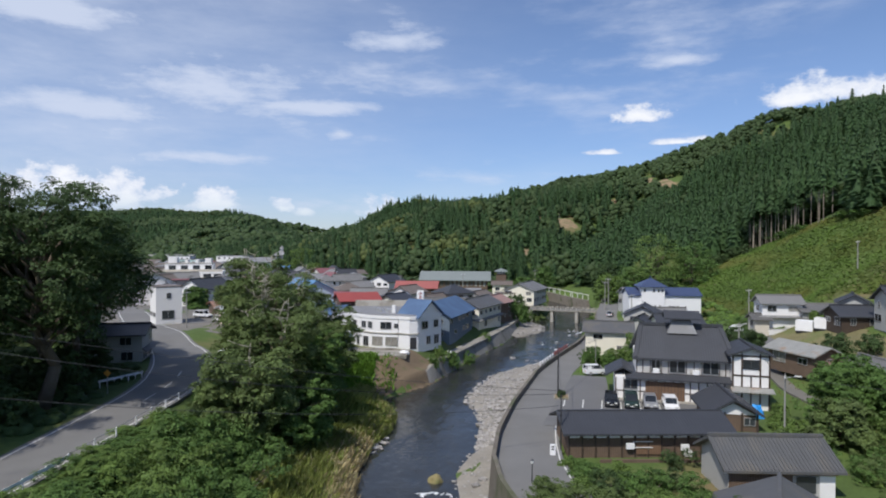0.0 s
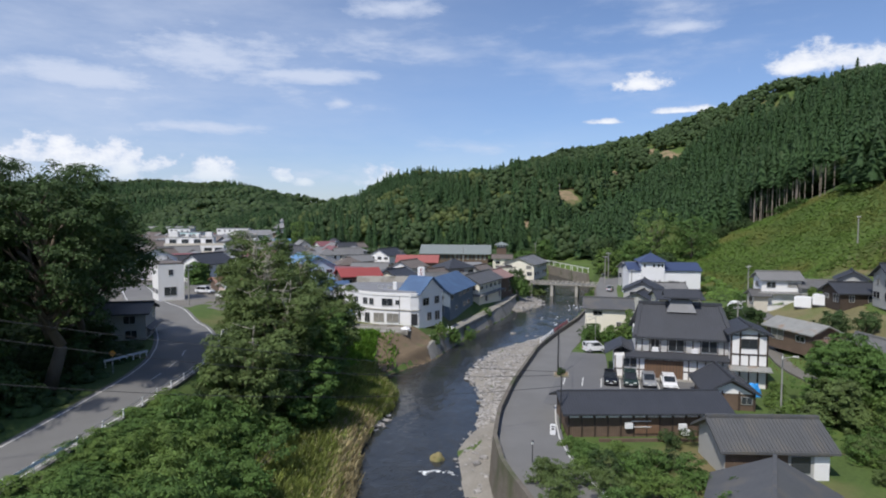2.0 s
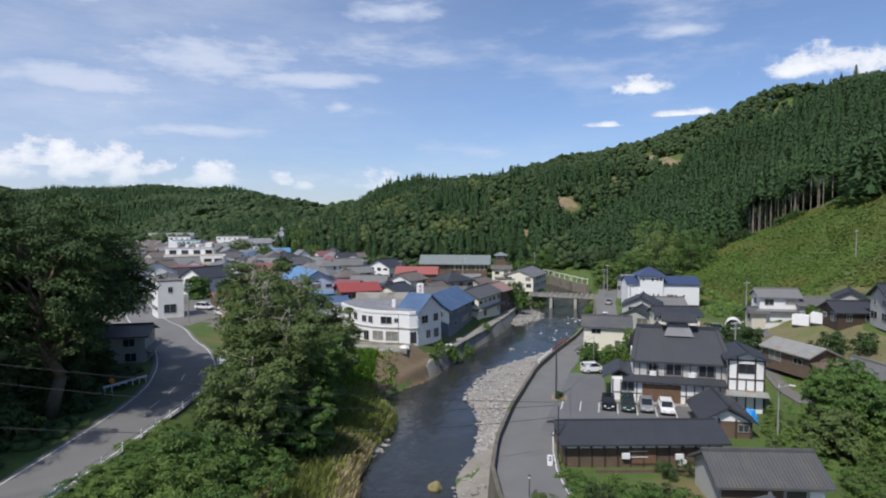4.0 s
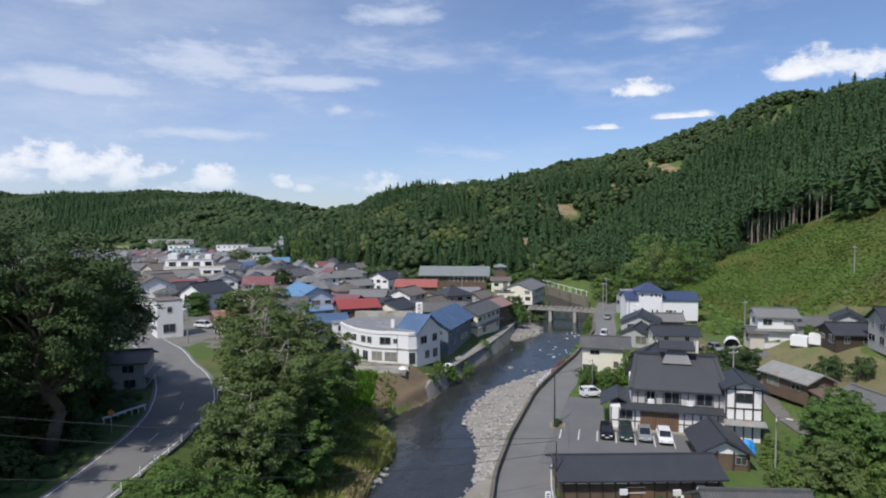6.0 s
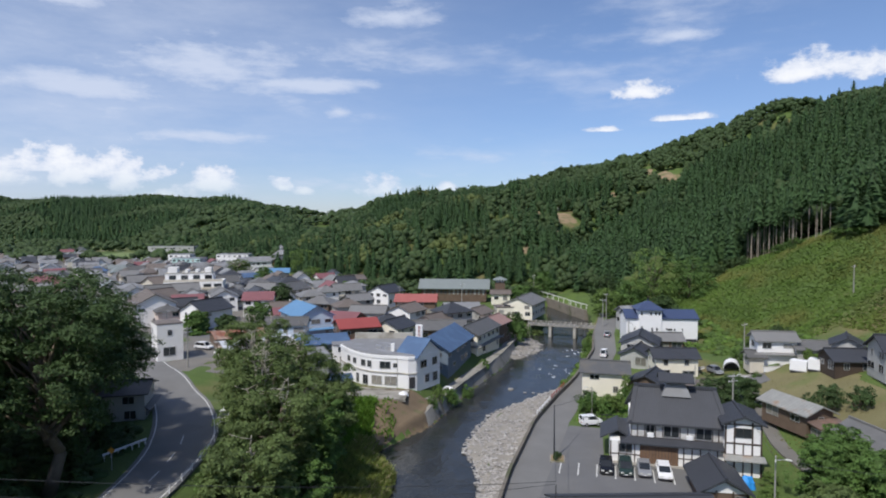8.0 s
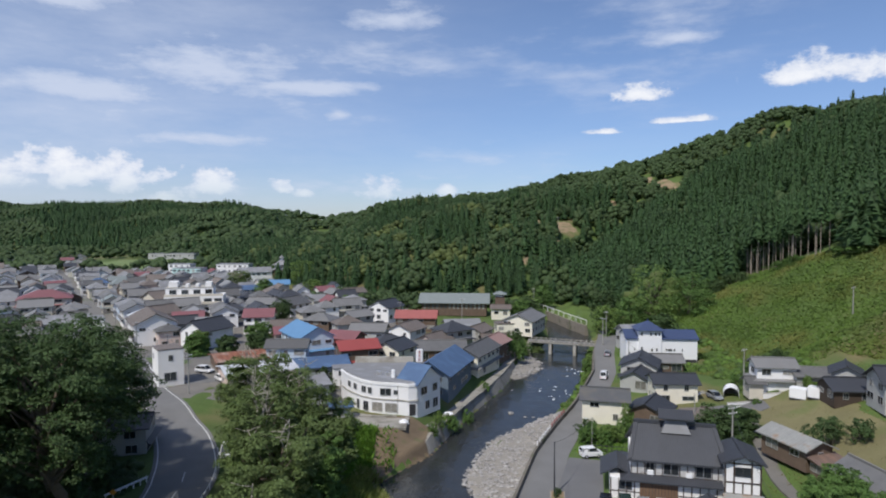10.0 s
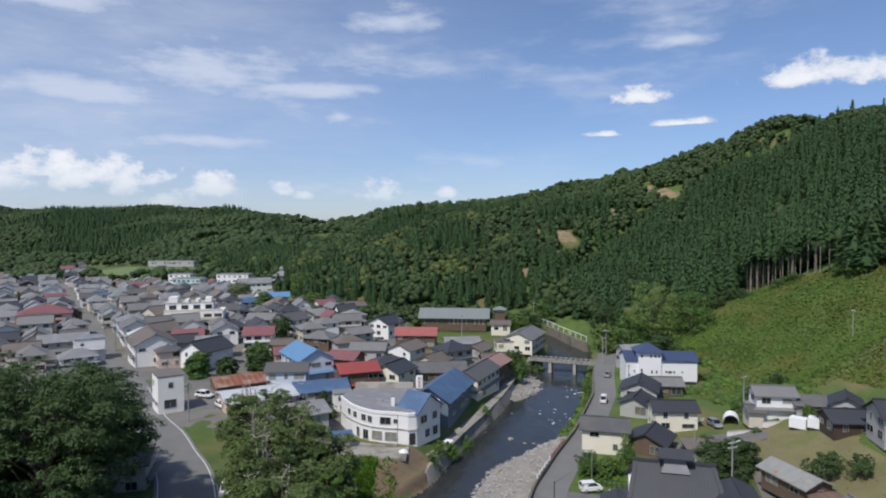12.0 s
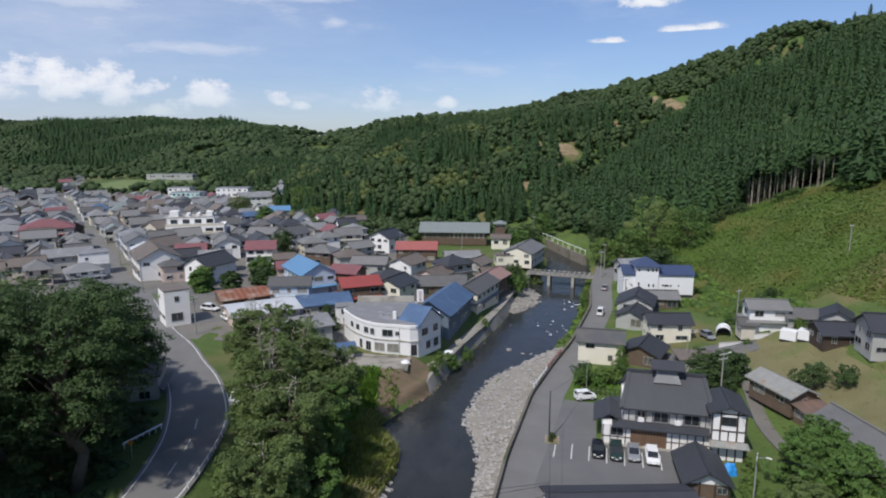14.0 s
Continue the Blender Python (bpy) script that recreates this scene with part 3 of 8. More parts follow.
# the road on the west bank, its branch into the town
west_road, wpts, wws = ribbon("road", [(-34.4, 10), (-33.9, 38), (-33.3, 50), (-33.0, 60), (-33.3, 72), (-35.4, 84), (-41.6, 98), (-50.6, 112), (-58.6, 122.5), (-66.4, 135), (-75, 149),
                                       (-85, 163), (-101, 187), (-123, 221), (-156, 271), (-206, 341), (-248, 405), (-300, 480)],
                              [6.6, 6.6, 6.8, 7.0, 7.8, 9.0, 8.6, 7.4, 7.5, 7.0, 6.6, 6.2, 6, 6, 6, 6, 6, 6], M["asphalt"], "grey asphalt road curving into the town", "road", 0.1)
# the road along the river's east wall
ey = np.arange(40, 215, 5.0)
east_line = [(float(wall_x(y)) + float(np.interp(y, (40, 60, 90, 115, 140, 215), (3.6, 3.4, 2.9, 2.7, 2.9, 3.2))) + 0.2, float(y)) for y in ey]
east_road, epts, ews = ribbon("road", east_line, [float(np.interp(y, (40, 60, 90, 115, 140, 215), (6.8, 6.4, 5.4, 5.0, 5.4, 6.0))) for y in ey], M["asphalt"],
                              "grey asphalt lane beside the river wall", "road", 0.06)
# parking in front of the hotel and the lane to the houses under the hill
lot, _, _ = ribbon("pavement", [(14.5, 78.3), (22, 76.4), (33, 73.4)], [12, 13.5, 13.5], M["lot"], "asphalt parking lot before the hotel", "pavement", 0.07, fixed=4.84)
lot2, _, _ = ribbon("pavement", [(13.5, 70), (18.5, 83), (22.5, 97)], [5, 6.5, 5], M["lot"], "asphalt parking lot along the lane", "pavement", 0.07, fixed=4.855)
lane, _, _ = ribbon("pavement", [(36, 121), (45, 117), (54, 117.5), (62, 118)], [4, 5, 6.5, 5], M["lot"], "asphalt lane to the houses below the hill", "pavement", 0.07)
lane2, _, _ = ribbon("pavement", [(58, 116), (54, 106), (50, 94), (47.5, 84), (47.5, 70)], 2.2, M["yard"], "narrow gravel lane behind the barn", "path", 0.05)
yard, _, _ = ribbon("pavement", [(-20, 116.5), (-14.5, 114.6), (-9.6, 113.6), (-6.5, 113.4)], [7, 7, 6.4, 6], M["concrete"], "worn concrete yard before the white inn", "pavement", 0.05, fixed=5.42)
quay_path, _, _ = ribbon("pavement", [(-2.6, 116.5), (-0.8, 120), (0.8, 124), (4.6, 134), (9.6, 146), (14.0, 158), (17.6, 170), (22.5, 188)], 2.2, M["concrete"], "pale concrete path on the river wall", "path", 0.25)
street2, _, _ = ribbon("pavement", [(-60, 128), (-50, 132), (-42, 136), (-38, 146), (-36, 170), (-24, 200), (-10, 214), (8, 206), (18, 188), (24, 178)], 3.5, M["asphalt"],
                       "narrow asphalt lane between houses", "road", 0.06)
street3, _, _ = ribbon("pavement", [(-75, 158), (-60, 156), (-48, 154)], 6, M["lot"], "asphalt forecourt beside the main street", "pavement", 0.06)
street4, _, _ = ribbon("pavement", [(-86, 160), (-96, 166), (-106, 172)], [9, 11, 10], M["lot"], "asphalt forecourt off the main street", "pavement", 0.05)


# yards and gravel between the houses of the town
ux, uy = np.arange(-330, -14, 5.0), np.arange(118, 470, 5.0)
UX, UY = np.meshgrid(ux, uy)
UZ = land(UX, UY) + 0.03
inside = (hill_distance(UX, UY) < -6) & (UX < shore_w(UY) - 17) & (UX > -0.80 * UY - 20)
yf = [(j * len(ux) + i, j * len(ux) + i + 1, (j + 1) * len(ux) + i + 1, (j + 1) * len(ux) + i) for j in range(len(uy) - 1) for i in range(len(ux) - 1)
      if inside[j, i] and inside[j, i + 1] and inside[j + 1, i] and inside[j + 1, i + 1]]
tagged(link_mesh("town_yards", np.stack([UX.ravel(), UY.ravel(), UZ.ravel()], 1), yf, M["yard"], smooth=True), "gravel yards and garden plots between the houses", "yard", kind="structure")


def sheet(name, x0, x1, y0, y1, step, inside_, material, label, category, lift=0.05):
    """A patch of other ground that follows the land."""
    sx, sy = np.arange(x0, x1 + step, step), np.arange(y0, y1 + step, step)
    SX, SY = np.meshgrid(sx, sy)
    keep_ = inside_(SX, SY)
    SZ = land(SX, SY) + np.where(keep_, lift, -0.2)
    n_ = len(sx)
    fs = [(j * n_ + i, j * n_ + i + 1, (j + 1) * n_ + i + 1, (j + 1) * n_ + i) for j in range(len(sy) - 1) for i in range(n_ - 1)
          if keep_[j, i] or keep_[j, i + 1] or keep_[j + 1, i] or keep_[j + 1, i + 1]]
    ob = link_mesh(name, np.stack([SX.ravel(), SY.ravel(), SZ.ravel()], 1), fs, material, smooth=True)
    return tagged(ob, label, category, kind="structure")


sheet("terrace", 54, 82, 64, 118, 1.2, lambda x, y: (np.abs(x - (62 + 0.05 * (y - 90)) - 1.5 * wavy(x, y, 5)) < 8 - 3.0 * ss(104, 116, y)), M["straw"], "dry grassy terrace above the barn", "grass", 0.12)
sheet("earth_bank", -17, 2, 95, 117, 0.5, lambda x, y: (x < shore_w(y) + 0.4 - 0.3 * wavy(x, y, 2)) & (x > -12.5 + 1.2 * wavy(x, y, 3)) & (y > 95.5) & (shore_w(y) - x < 11), M["bank_earth"],
      "bare brown earth bank below the inn", "bank", 0.14)


def painted(line, width, label, dash=None, z_lift=0.012, base=None):
    verts, faces = [], []
    for i in range(len(line) - 1):
        if dash and (i // dash) % 2:
            continue
        a, b = line[i], line[i + 1]
        t = (b - a).normalized()
        s = Vector((t.y, -t.x)) * width / 2
        n = len(verts)
        for q in (a - s, a + s, b + s, b - s):
            verts.append((q.x, q.y, 0))
        faces.append((n, n + 1, n + 2, n + 3))
    out = []
    for x, y, _ in verts:
        hit, place, *_r = base.ray_cast((x, y, 60), (0, 0, -1))
        out.append((x, y, (place.z if hit else zat(x, y) + 0.1) + z_lift))
    ob = link_mesh("road_marking", out, faces, M["paint"])
    return tagged(ob, label, "road marking", kind="structure")


bpy.context.view_layer.update()
for side in (-1, 1):
    painted([p for p in offset_line(wpts, wws, side, 0.55) if p.y < 150], 0.16, "white edge line on the asphalt road", base=west_road)
painted([p for p in wpts if 66 < p.y < 86], 0.13, "worn white centre dashes on the asphalt road", dash=1, base=west_road)
painted(offset_line(epts, ews, 1, 0.35)[:9], 0.13, "worn white edge line on the river lane", base=east_road)
for k in range(7):
    # bay lines, each a strip of paint on the parking lot
    c = Vector((15.6 + 2.27 * k, 80.9 - 0.60 * k))
    u = Vector((0.25, 0.97)).normalized() * 2.1
    painted([c - u, c + u], 0.14, "white bay line on the parking lot", base=lot, z_lift=0.03)


# ---- river walls, gravel, stones ----
def wall_strip(name, base_line, height, lean, thick, material, label, cap=None):
    """A retaining wall along a line of (x, y, base z), leaning back to the side given by lean."""
    verts, faces = [], []
    n = len(base_line)
    for i, (x, y, z) in enumerate(base_line):
        a, b = base_line[max(i - 1, 0)], base_line[min(i + 1, n - 1)]
        t = Vector((b[0] - a[0], b[1] - a[1])).normalized()
        s = Vector((t.y, -t.x))
        h = height(y) if callable(height) else height
        for off, zz in ((0, z - 1), (lean, z + h), (lean + math.copysign(thick, lean), z + h), (lean + math.copysign(thick, lean), z - 1)):
            verts.append((x + s.x * off, y + s.y * off, zz))
    for i in range(n - 1):
        for k in range(4):
            j = (k + 1) % 4
            faces.append((4 * i + k, 4 * i + j, 4 * i + 4 + j, 4 * i + 4 + k))
    faces += [(0, 1, 2, 3), tuple(4 * (n - 1) + k for k in (3, 2, 1, 0))]
    ob = link_mesh(name, verts, faces, material)
    bm = bmesh.new()
    bm.from_mesh(ob.data)
    bmesh.ops.recalc_face_normals(bm, faces=bm.faces)
    bm.to_mesh(ob.data)
    bm.free()
    return tagged(ob, label, "retaining wall", kind="structure")


east_base = [(float(wall_x(y)) - 0.5, float(y), float(water_z(y)) - 0.2) for y in np.arange(26, 196, 3.0)]
wall_strip("river_wall_east", east_base, lambda y: 5.55 - float(water_z(y)) + 0.2, 0.5, 0.4, M["stone_wall"], "dark stone river wall with a concrete parapet")
west_base = [(float(shore_w(y)) + 0.4, float(y), float(water_z(y)) - 0.3) for y in np.arange(99, 176, 3.0)]
wall_strip("river_wall_west", west_base, lambda y: float(np.interp(y, (99, 106, 113), (0.8, 1.6, 3.1))), -1.5, 0.6, M["concrete"], "stained sloping concrete river wall")

rng = np.random.default_rng(7)


def pebble_template(seed, lon=6, lat=3):
    r = np.random.default_rng(seed)
    rows = [np.array([[0, 0, -0.5]])]
    for i in range(1, lat):
        a = math.pi * i / lat - math.pi / 2
        rows.append(np.stack([np.cos(np.arange(lon) * math.tau / lon) * math.cos(a), np.sin(np.arange(lon) * math.tau / lon) * math.cos(a),
                              np.full(lon, math.sin(a) * 0.6)], 1) * r.uniform(0.75, 1.2, (lon, 1)))
    tri = []
    for i in range(len(rows) - 1):
        for k in range(lon):
            j = (k + 1) % lon
            if i == 0:
                tri.append((rows[0][0], rows[1][j], rows[1][k]))
            else:
                tri += [(rows[i][k], rows[i][j], rows[i + 1][j]), (rows[i][k], rows[i + 1][j], rows[i + 1][k])]
    top = np.array([0, 0, 0.45])
    for k in range(lon):
        tri.append((rows[-1][k], rows[-1][(k + 1) % lon], top))
    return np.array(tri)


def scatter(templates, places, scales, turns=None, pick=None, seed=1):
    """Corners of many copies of triangle templates, turned about z and scaled."""
    r = np.random.default_rng(seed)
    places, scales = np.asarray(places, float), np.asarray(scales, float)
    if scales.ndim == 1:
        scales = np.repeat(scales[:, None], 3, 1)
    turns = r.uniform(0, math.tau, len(places)) if turns is None else np.asarray(turns)
    pick = r.integers(0, len(templates), len(places)) if pick is None else pick
    out = []
    for k, tpl in enumerate(templates):
        at = np.nonzero(pick == k)[0]
        if not len(at):
            continue
        p = tpl.reshape(-1, 3)
        c, s = np.cos(turns[at])[:, None], np.sin(turns[at])[:, None]
        q = p[None] * scales[at][:, None]
        v = np.stack([q[..., 0] * c - q[..., 1] * s, q[..., 0] * s + q[..., 1] * c, q[..., 2]], -1) + places[at][:, None]
        out.append(v.reshape(-1, 3))
    return np.concatenate(out)


pebbles = [pebble_template(s) for s in range(5)]
yy = rng.uniform(50, 134, 7600)
xx = shore_e(yy) + (wall_x(yy) - 0.6 - shore_e(yy)) * rng.uniform(-0.06, 1, 7600) ** 1.0
keep = (yy > 76) | (rng.uniform(0, 1, 7600) < 0.04)
xx, yy = xx[keep], yy[keep]
size = np.clip(rng.lognormal(-1.72, 0.52, len(xx)), 0.07, 0.62)
gz = np.maximum(land(xx, yy), water_z(yy) - 0.1)
stones = array_mesh("river_stones", scatter(pebbles, np.stack([xx, yy, gz + size * 0.15], 1), size, seed=3), 3, M["cobble"])
tagged(stones, "pale grey river stones heaped on a gravel bar", "stones", kind="stuff")
# the bar's gravel itself
by = np.arange(44, 136, 2.0)
bv, bf = [], []
for y in by:
    for k, t in enumerate(np.linspace(0, 1, 6)):
        x = float(shore_e(y) + (wall_x(y) - shore_e(y)) * t)
        z0 = float(water_z(y)) - 0.12 + 0.75 * float(ss(0, 2.5, x - shore_e(y))) + 0.16 * float(wavy(x, y, 1.7)) * (t > 0.05)
        bv.append((x, y, z0 + 0.06))
for j in range(len(by) - 1):
    for i in range(5):
        bf.append((j * 6 + i, j * 6 + i + 1, (j + 1) * 6 + i + 1, (j + 1) * 6 + i))
tagged(link_mesh("gravel_bar", bv, bf, M["gravel"], smooth=True), "pale gravel bar below the river wall", "gravel", kind="structure")
# a bank of stones below the bridge
bv, bf = [], []
for y in np.arange(163, 191, 1.5):
    for k, t in enumerate(np.linspace(0, 1, 7)):
        x = float(shore_w(y)) - 0.6 + t * 7.5 * float(np.sin((y - 162) / 29 * math.pi)) ** 0.6
        bv.append((x, y, float(water_z(y)) + 0.75 * (1 - t) - 0.12 + 0.18 * float(wavy(x, y, 1.6))))
for j in range(len(bv) // 7 - 1):
    for i in range(6):
        bf.append((j * 7 + i, j * 7 + i + 1, (j + 1) * 7 + i + 1, (j + 1) * 7 + i))
tagged(link_mesh("gravel_bar", bv, bf, M["gravel"], smooth=True), "pale stony bank below the bridge", "gravel", kind="structure")
qy = rng.uniform(165, 189, 420)
qx = shore_w(qy) + rng.uniform(-0.4, 1, 420) * 7.0 * np.sin((qy - 162) / 29 * math.pi) ** 0.6
qs = np.clip(rng.lognormal(-1.3, 0.5, 420), 0.12, 0.7)
tagged(array_mesh("river_stones", scatter(pebbles, np.stack([qx, qy, water_z(qy) + 0.55 - 0.09 * (qx - shore_w(qy))], 1), qs, seed=8), 3, M["cobble"]),
       "pale stones heaped below the bridge", "stones", kind="stuff")
# stones at the west shore, by the bridge and in the shallows
px = np.concatenate([shore_w(q := rng.normal(77, 2.2, 30)) + rng.normal(0.4, 0.6, 30), rng.uniform(24, 45, 170), rng.uniform(8, 30, 24)])
py = np.concatenate([q, rng.uniform(166, 192, 170), rng.uniform(118, 160, 24)])
bad = (px > shore_e(py) - 1)
bank_gravel = (py > 164) & (px < shore_w(py) + 5)
keep = ~bad & ((py < 164) | bank_gravel | (rng.uniform(0, 1, len(px)) < 0.02))
px, py = px[keep], py[keep]
sz = np.clip(rng.lognormal(-1.1, 0.5, len(px)), 0.15, 0.9)
tagged(array_mesh("river_stones", scatter(pebbles, np.stack([px, py, np.maximum(land(px, py), water_z(py) - 0.05)], 1), sz, seed=4), 3, M["cobble"]),
       "pale stones in the shallows and along the shore", "stones", kind="stuff")


def boulder(x, y, z, r, material, label):
    bm = bmesh.new()
    bmesh.ops.create_icosphere(bm, subdivisions=3, radius=1)
    for v in bm.verts:
        n = noise.noise(v.co * 1.3 + Vector((x, y, 0))) * 0.35 + noise.noise(v.co * 3.1) * 0.12
        v.co = Vector((v.co.x * r[0], v.co.y * r[1], v.co.z * r[2])) * (1 + n)
    me = bpy.data.meshes.new("boulder")
    bm.to_mesh(me)
    bm.free()
    me.materials.append(material)
    ob = new("boulder", me)
    ob.location = (x, y, z)
    tagged(ob, label, "boulder")
    return ob


boulder(-0.9, 65.6, 0.35, (0.8, 0.7, 0.7), M["boulder"], "ochre mossy boulder standing in the river")


def foam(x, y, w, d, n, seed):
    """Broken white water: small curling crests on the surface."""
    r = np.random.default_rng(seed)
    tri = []
    for _ in range(n):
        cx, cy = x + r.normal(0, w / 2.4), y + r.normal(0, d / 2)
        l, h, t = r.uniform(0.12, 0.5), r.uniform(0.04, 0.14), r.normal(0, 0.35)
        u = np.array([math.cos(t), math.sin(t), 0]) * l
        v = np.array([-math.sin(t), math.cos(t), 0]) * l * 0.4
        c = np.array([cx, cy, float(water_z(cy)) + 0.01])
        top = c + np.array([0, 0, h])
        ring = [c + u, c + v, c - u, c - v]
        tri += [(ring[i], ring[(i + 1) % 4], top) for i in range(4)]
    ob = array_mesh("white_water", np.array(tri), 3, M["foam"])
    return tagged(ob, "white foam where the river breaks over stones", "rapids", kind="stuff")


foam(-1.2, 62.3, 2.6, 0.7, 16, 11)
foam(25.0, 131.5, 2.0, 1.0, 40, 12)
foam(27, 150, 5, 14, 14, 13)
foam(36, 172, 5, 8, 16, 14)


# ---- trees and plants ----
def leaf_quads(centres, normals, size, r):
    """A small bent leaf cluster, as one four-cornered face, at each centre."""
    n = len(centres)
    normals = normals / (np.linalg.norm(normals, axis=1, keepdims=True) + 1e-9)
    t = np.cross(normals, r.normal(size=(n, 3)))
    t /= np.linalg.norm(t, axis=1, keepdims=True) + 1e-9
    u = np.cross(normals, t)
    a = (size * r.uniform(0.55, 1.35, n))[:, None]
    b = a * r.uniform(0.45, 0.8, n)[:, None]
    droop = -normals * a * 0.25
    return np.stack([centres + t * a + droop, centres + u * b, centres - t * a + droop, centres - u * b], 1)


def crown_leaves(blobs, count, size, r, flat=0.8, rough=0.8):
    """Leaves on and in a cluster of round boughs: rows of x, y, z, radius."""
    blobs = np.asarray(blobs, float)
    share = blobs[:, 3] ** 2
    which = r.choice(len(blobs), count, p=share / share.sum())
    way = r.normal(size=(count, 3))
    way /= np.linalg.norm(way, axis=1, keepdims=True)
    way[:, 2] = np.where(way[:, 2] < -0.35, -way[:, 2], way[:, 2])
    rad = blobs[which, 3] * (1.0 - 0.45 * r.uniform(0, 1, count) ** 2.2)
    centres = blobs[which, :3] + way * rad[:, None] * np.array([1, 1, flat])
    return leaf_quads(centres, way + r.normal(0, rough, (count, 3)) + np.array([0, 0, 0.35]), size, r)


def tufted_leaves(blobs, count, size, r, flat=0.8, tufts=26):
    """Small leaves gathered in flat, layered tufts over the boughs, facing up and out, with gaps between the tufts."""
    blobs = np.asarray(blobs, float)
    share = blobs[:, 3] ** 2
    n = len(blobs) * tufts
    which = r.choice(len(blobs), n, p=share / share.sum())
    out = r.normal(size=(n, 3)) + np.array([0, 0, 0.4])
    out /= np.linalg.norm(out, axis=1, keepdims=True)
    mid = blobs[which, :3] + out * (blobs[which, 3] * r.uniform(0.70, 1.10, n))[:, None] * np.array([1, 1, flat])
    rad = blobs[which, 3] * r.uniform(0.24, 0.50, n)
    w = rad ** 2
    k = r.choice(n, count, p=w / w.sum())
    way = r.normal(size=(count, 3)) + 0.4 * out[k] + np.array([0, 0, 0.55])
    way /= np.linalg.norm(way, axis=1, keepdims=True)
    c = mid[k] + way * (rad[k] * (1 - 0.6 * r.uniform(0, 1, count) ** 2))[:, None] * np.array([1, 1, 0.52])
    return leaf_quads(c, 0.55 * way + 0.45 * out[k] + r.normal(0, 0.38, (count, 3)) + np.array([0, 0, 0.55]), size, r)[:, :3]


def limb_mesh(bm, a, b, r0, r1, r, bends=3, sides=6):
    a, b = Vector(a), Vector(b)
    last, rad = a, r0
    for k in range(1, bends + 1):
        t = k / bends
        p = a.lerp(b, t) + Vector((r.normal(), r.normal(), r.normal() * 0.5)) * (b - a).length * 0.05 * (k < bends)
        nr = r0 + (r1 - r0) * t
        add_tube(bm, last, p, rad, nr, sides)
        last, rad = p, nr


def tree(x, y, height, radius, leaf="leaf_mid", seed=1, count=7000, size=0.34, base=0.28, z=None, boughs=18, label="", dead=0, squash=0.8, name="tree", spread=1.0, crest=0.38):
    """A broad-leaved tree: a tapered trunk with limbs, and boughs of leaves round their ends."""
    r = np.random.default_rng(seed)
    z = zat(x, y) - 0.2 if z is None else z
    ob = thing(name, x, y, z, 0, label, "tree" if name == "tree" else name)
    bm = bmesh.new()
    top = height - radius * 0.75
    limb_mesh(bm, (0, 0, 0), (r.normal() * 0.3, r.normal() * 0.3, top), 0.028 * height + 0.06, 0.05, r, 4, 8)
    blobs = []
    low = height * base
    for k in range(boughs):
        t = (k + 0.5) / boughs
        a = k * 2.399 + r.uniform(-0.4, 0.4)
        zz = low + (height - low) * t
        # widest at the crest, a share of the crown's height
        prof = math.sqrt(max(0.0, 1 - ((t - crest) / max(crest + 0.12, 1.04 - crest)) ** 2))
        rr = radius * prof * r.uniform(0.45, 0.82) * spread
        c = np.array([math.cos(a) * rr, math.sin(a) * rr, zz - radius * 0.16])
        br = radius * r.uniform(0.26, 0.44) * (0.75 + 0.4 * prof) * (18 / boughs) ** 0.33
        blobs.append((*c, br))
        limb_mesh(bm, (0, 0, max(0.15 * height, c[2] * 0.62)), (c[0] * 0.9, c[1] * 0.9, c[2]), 0.010 * height + 0.02, 0.025, r, 3, 5)
    trunk = part("trunk", bm, M["bark"], ob, smooth=True)
    array_mesh("crown", tufted_leaves(blobs, count, size, r, squash), 3, M[leaf], ob)
    for k in range(dead):
        bm = bmesh.new()
        a = r.uniform(0, math.tau)
        s = np.array([math.cos(a), math.sin(a)]) * radius * r.uniform(0.1, 0.55)
        e = (s[0] * 1.7, s[1] * 1.7, height * r.uniform(0.94, 1.12))
        limb_mesh(bm, (s[0], s[1], height * 0.7), e, 0.10, 0.04, r, 3, 5)
        for _ in range(7):
            q = Vector((s[0], s[1], height * 0.7)).lerp(Vector(e), r.uniform(0.3, 0.95))
            limb_mesh(bm, q, q + Vector((r.normal() * 1.1, r.normal() * 1.1, r.uniform(0.1, 1.3))), 0.05, 0.02, r, 2, 4)
        part("dead_branch", bm, M["deadwood"], ob, "pale leafless branch", smooth=True)
    return ob


# -- big trees left of the west road --
OAK = "large dark green broad-leaved tree of a roadside grove partly added for shade"
# Those nearer than y 50 are out of view, added to cast shade.
for k, (x, y, h, rad) in enumerate(((-42.6, 66.0, 25.2, 8.4), (-44.8, 77, 20.5, 8.2), (-53, 57, 26, 9), (-55, 72, 25, 9.5), (-66, 62, 21, 9), (-50.5, 45.0, 24, 8.5),
                                    (-53, 86, 18, 7.0), (-66, 80, 17, 8), (-60, 46, 22, 8), (-58, 96, 15, 6.5), (-72, 92, 13, 7), (-52, 34, 22, 7.5))):
    tree(x, y, h, rad, "leaf_dark", 20 + k, 38000 if k < 7 else 14000, 0.24 if k < 7 else 0.32, 0.58 if k in (1, 6) else 0.42 if k in (0, 5, 11) else 0.3, label=OAK, boughs=34, spread=1.12, squash=0.7, crest=0.5)
for k, (x, y, h, rad) in enumerate(((-43.5, 70, 6, 3.4), (-46.5, 62, 6, 3.5), (-41.5, 58, 4, 2.6), (-46.0, 80, 6, 3.2), (-67, 106, 11, 5), (-77, 104, 15, 5.5), (-83, 114, 14, 5))):
    tree(x, y, h, rad, "leaf_dark" if k < 4 else "leaf_light", 50 + k, 9000, 0.25, 0.1, label="mid-green shrubby tree under the larger trees", boughs=14)

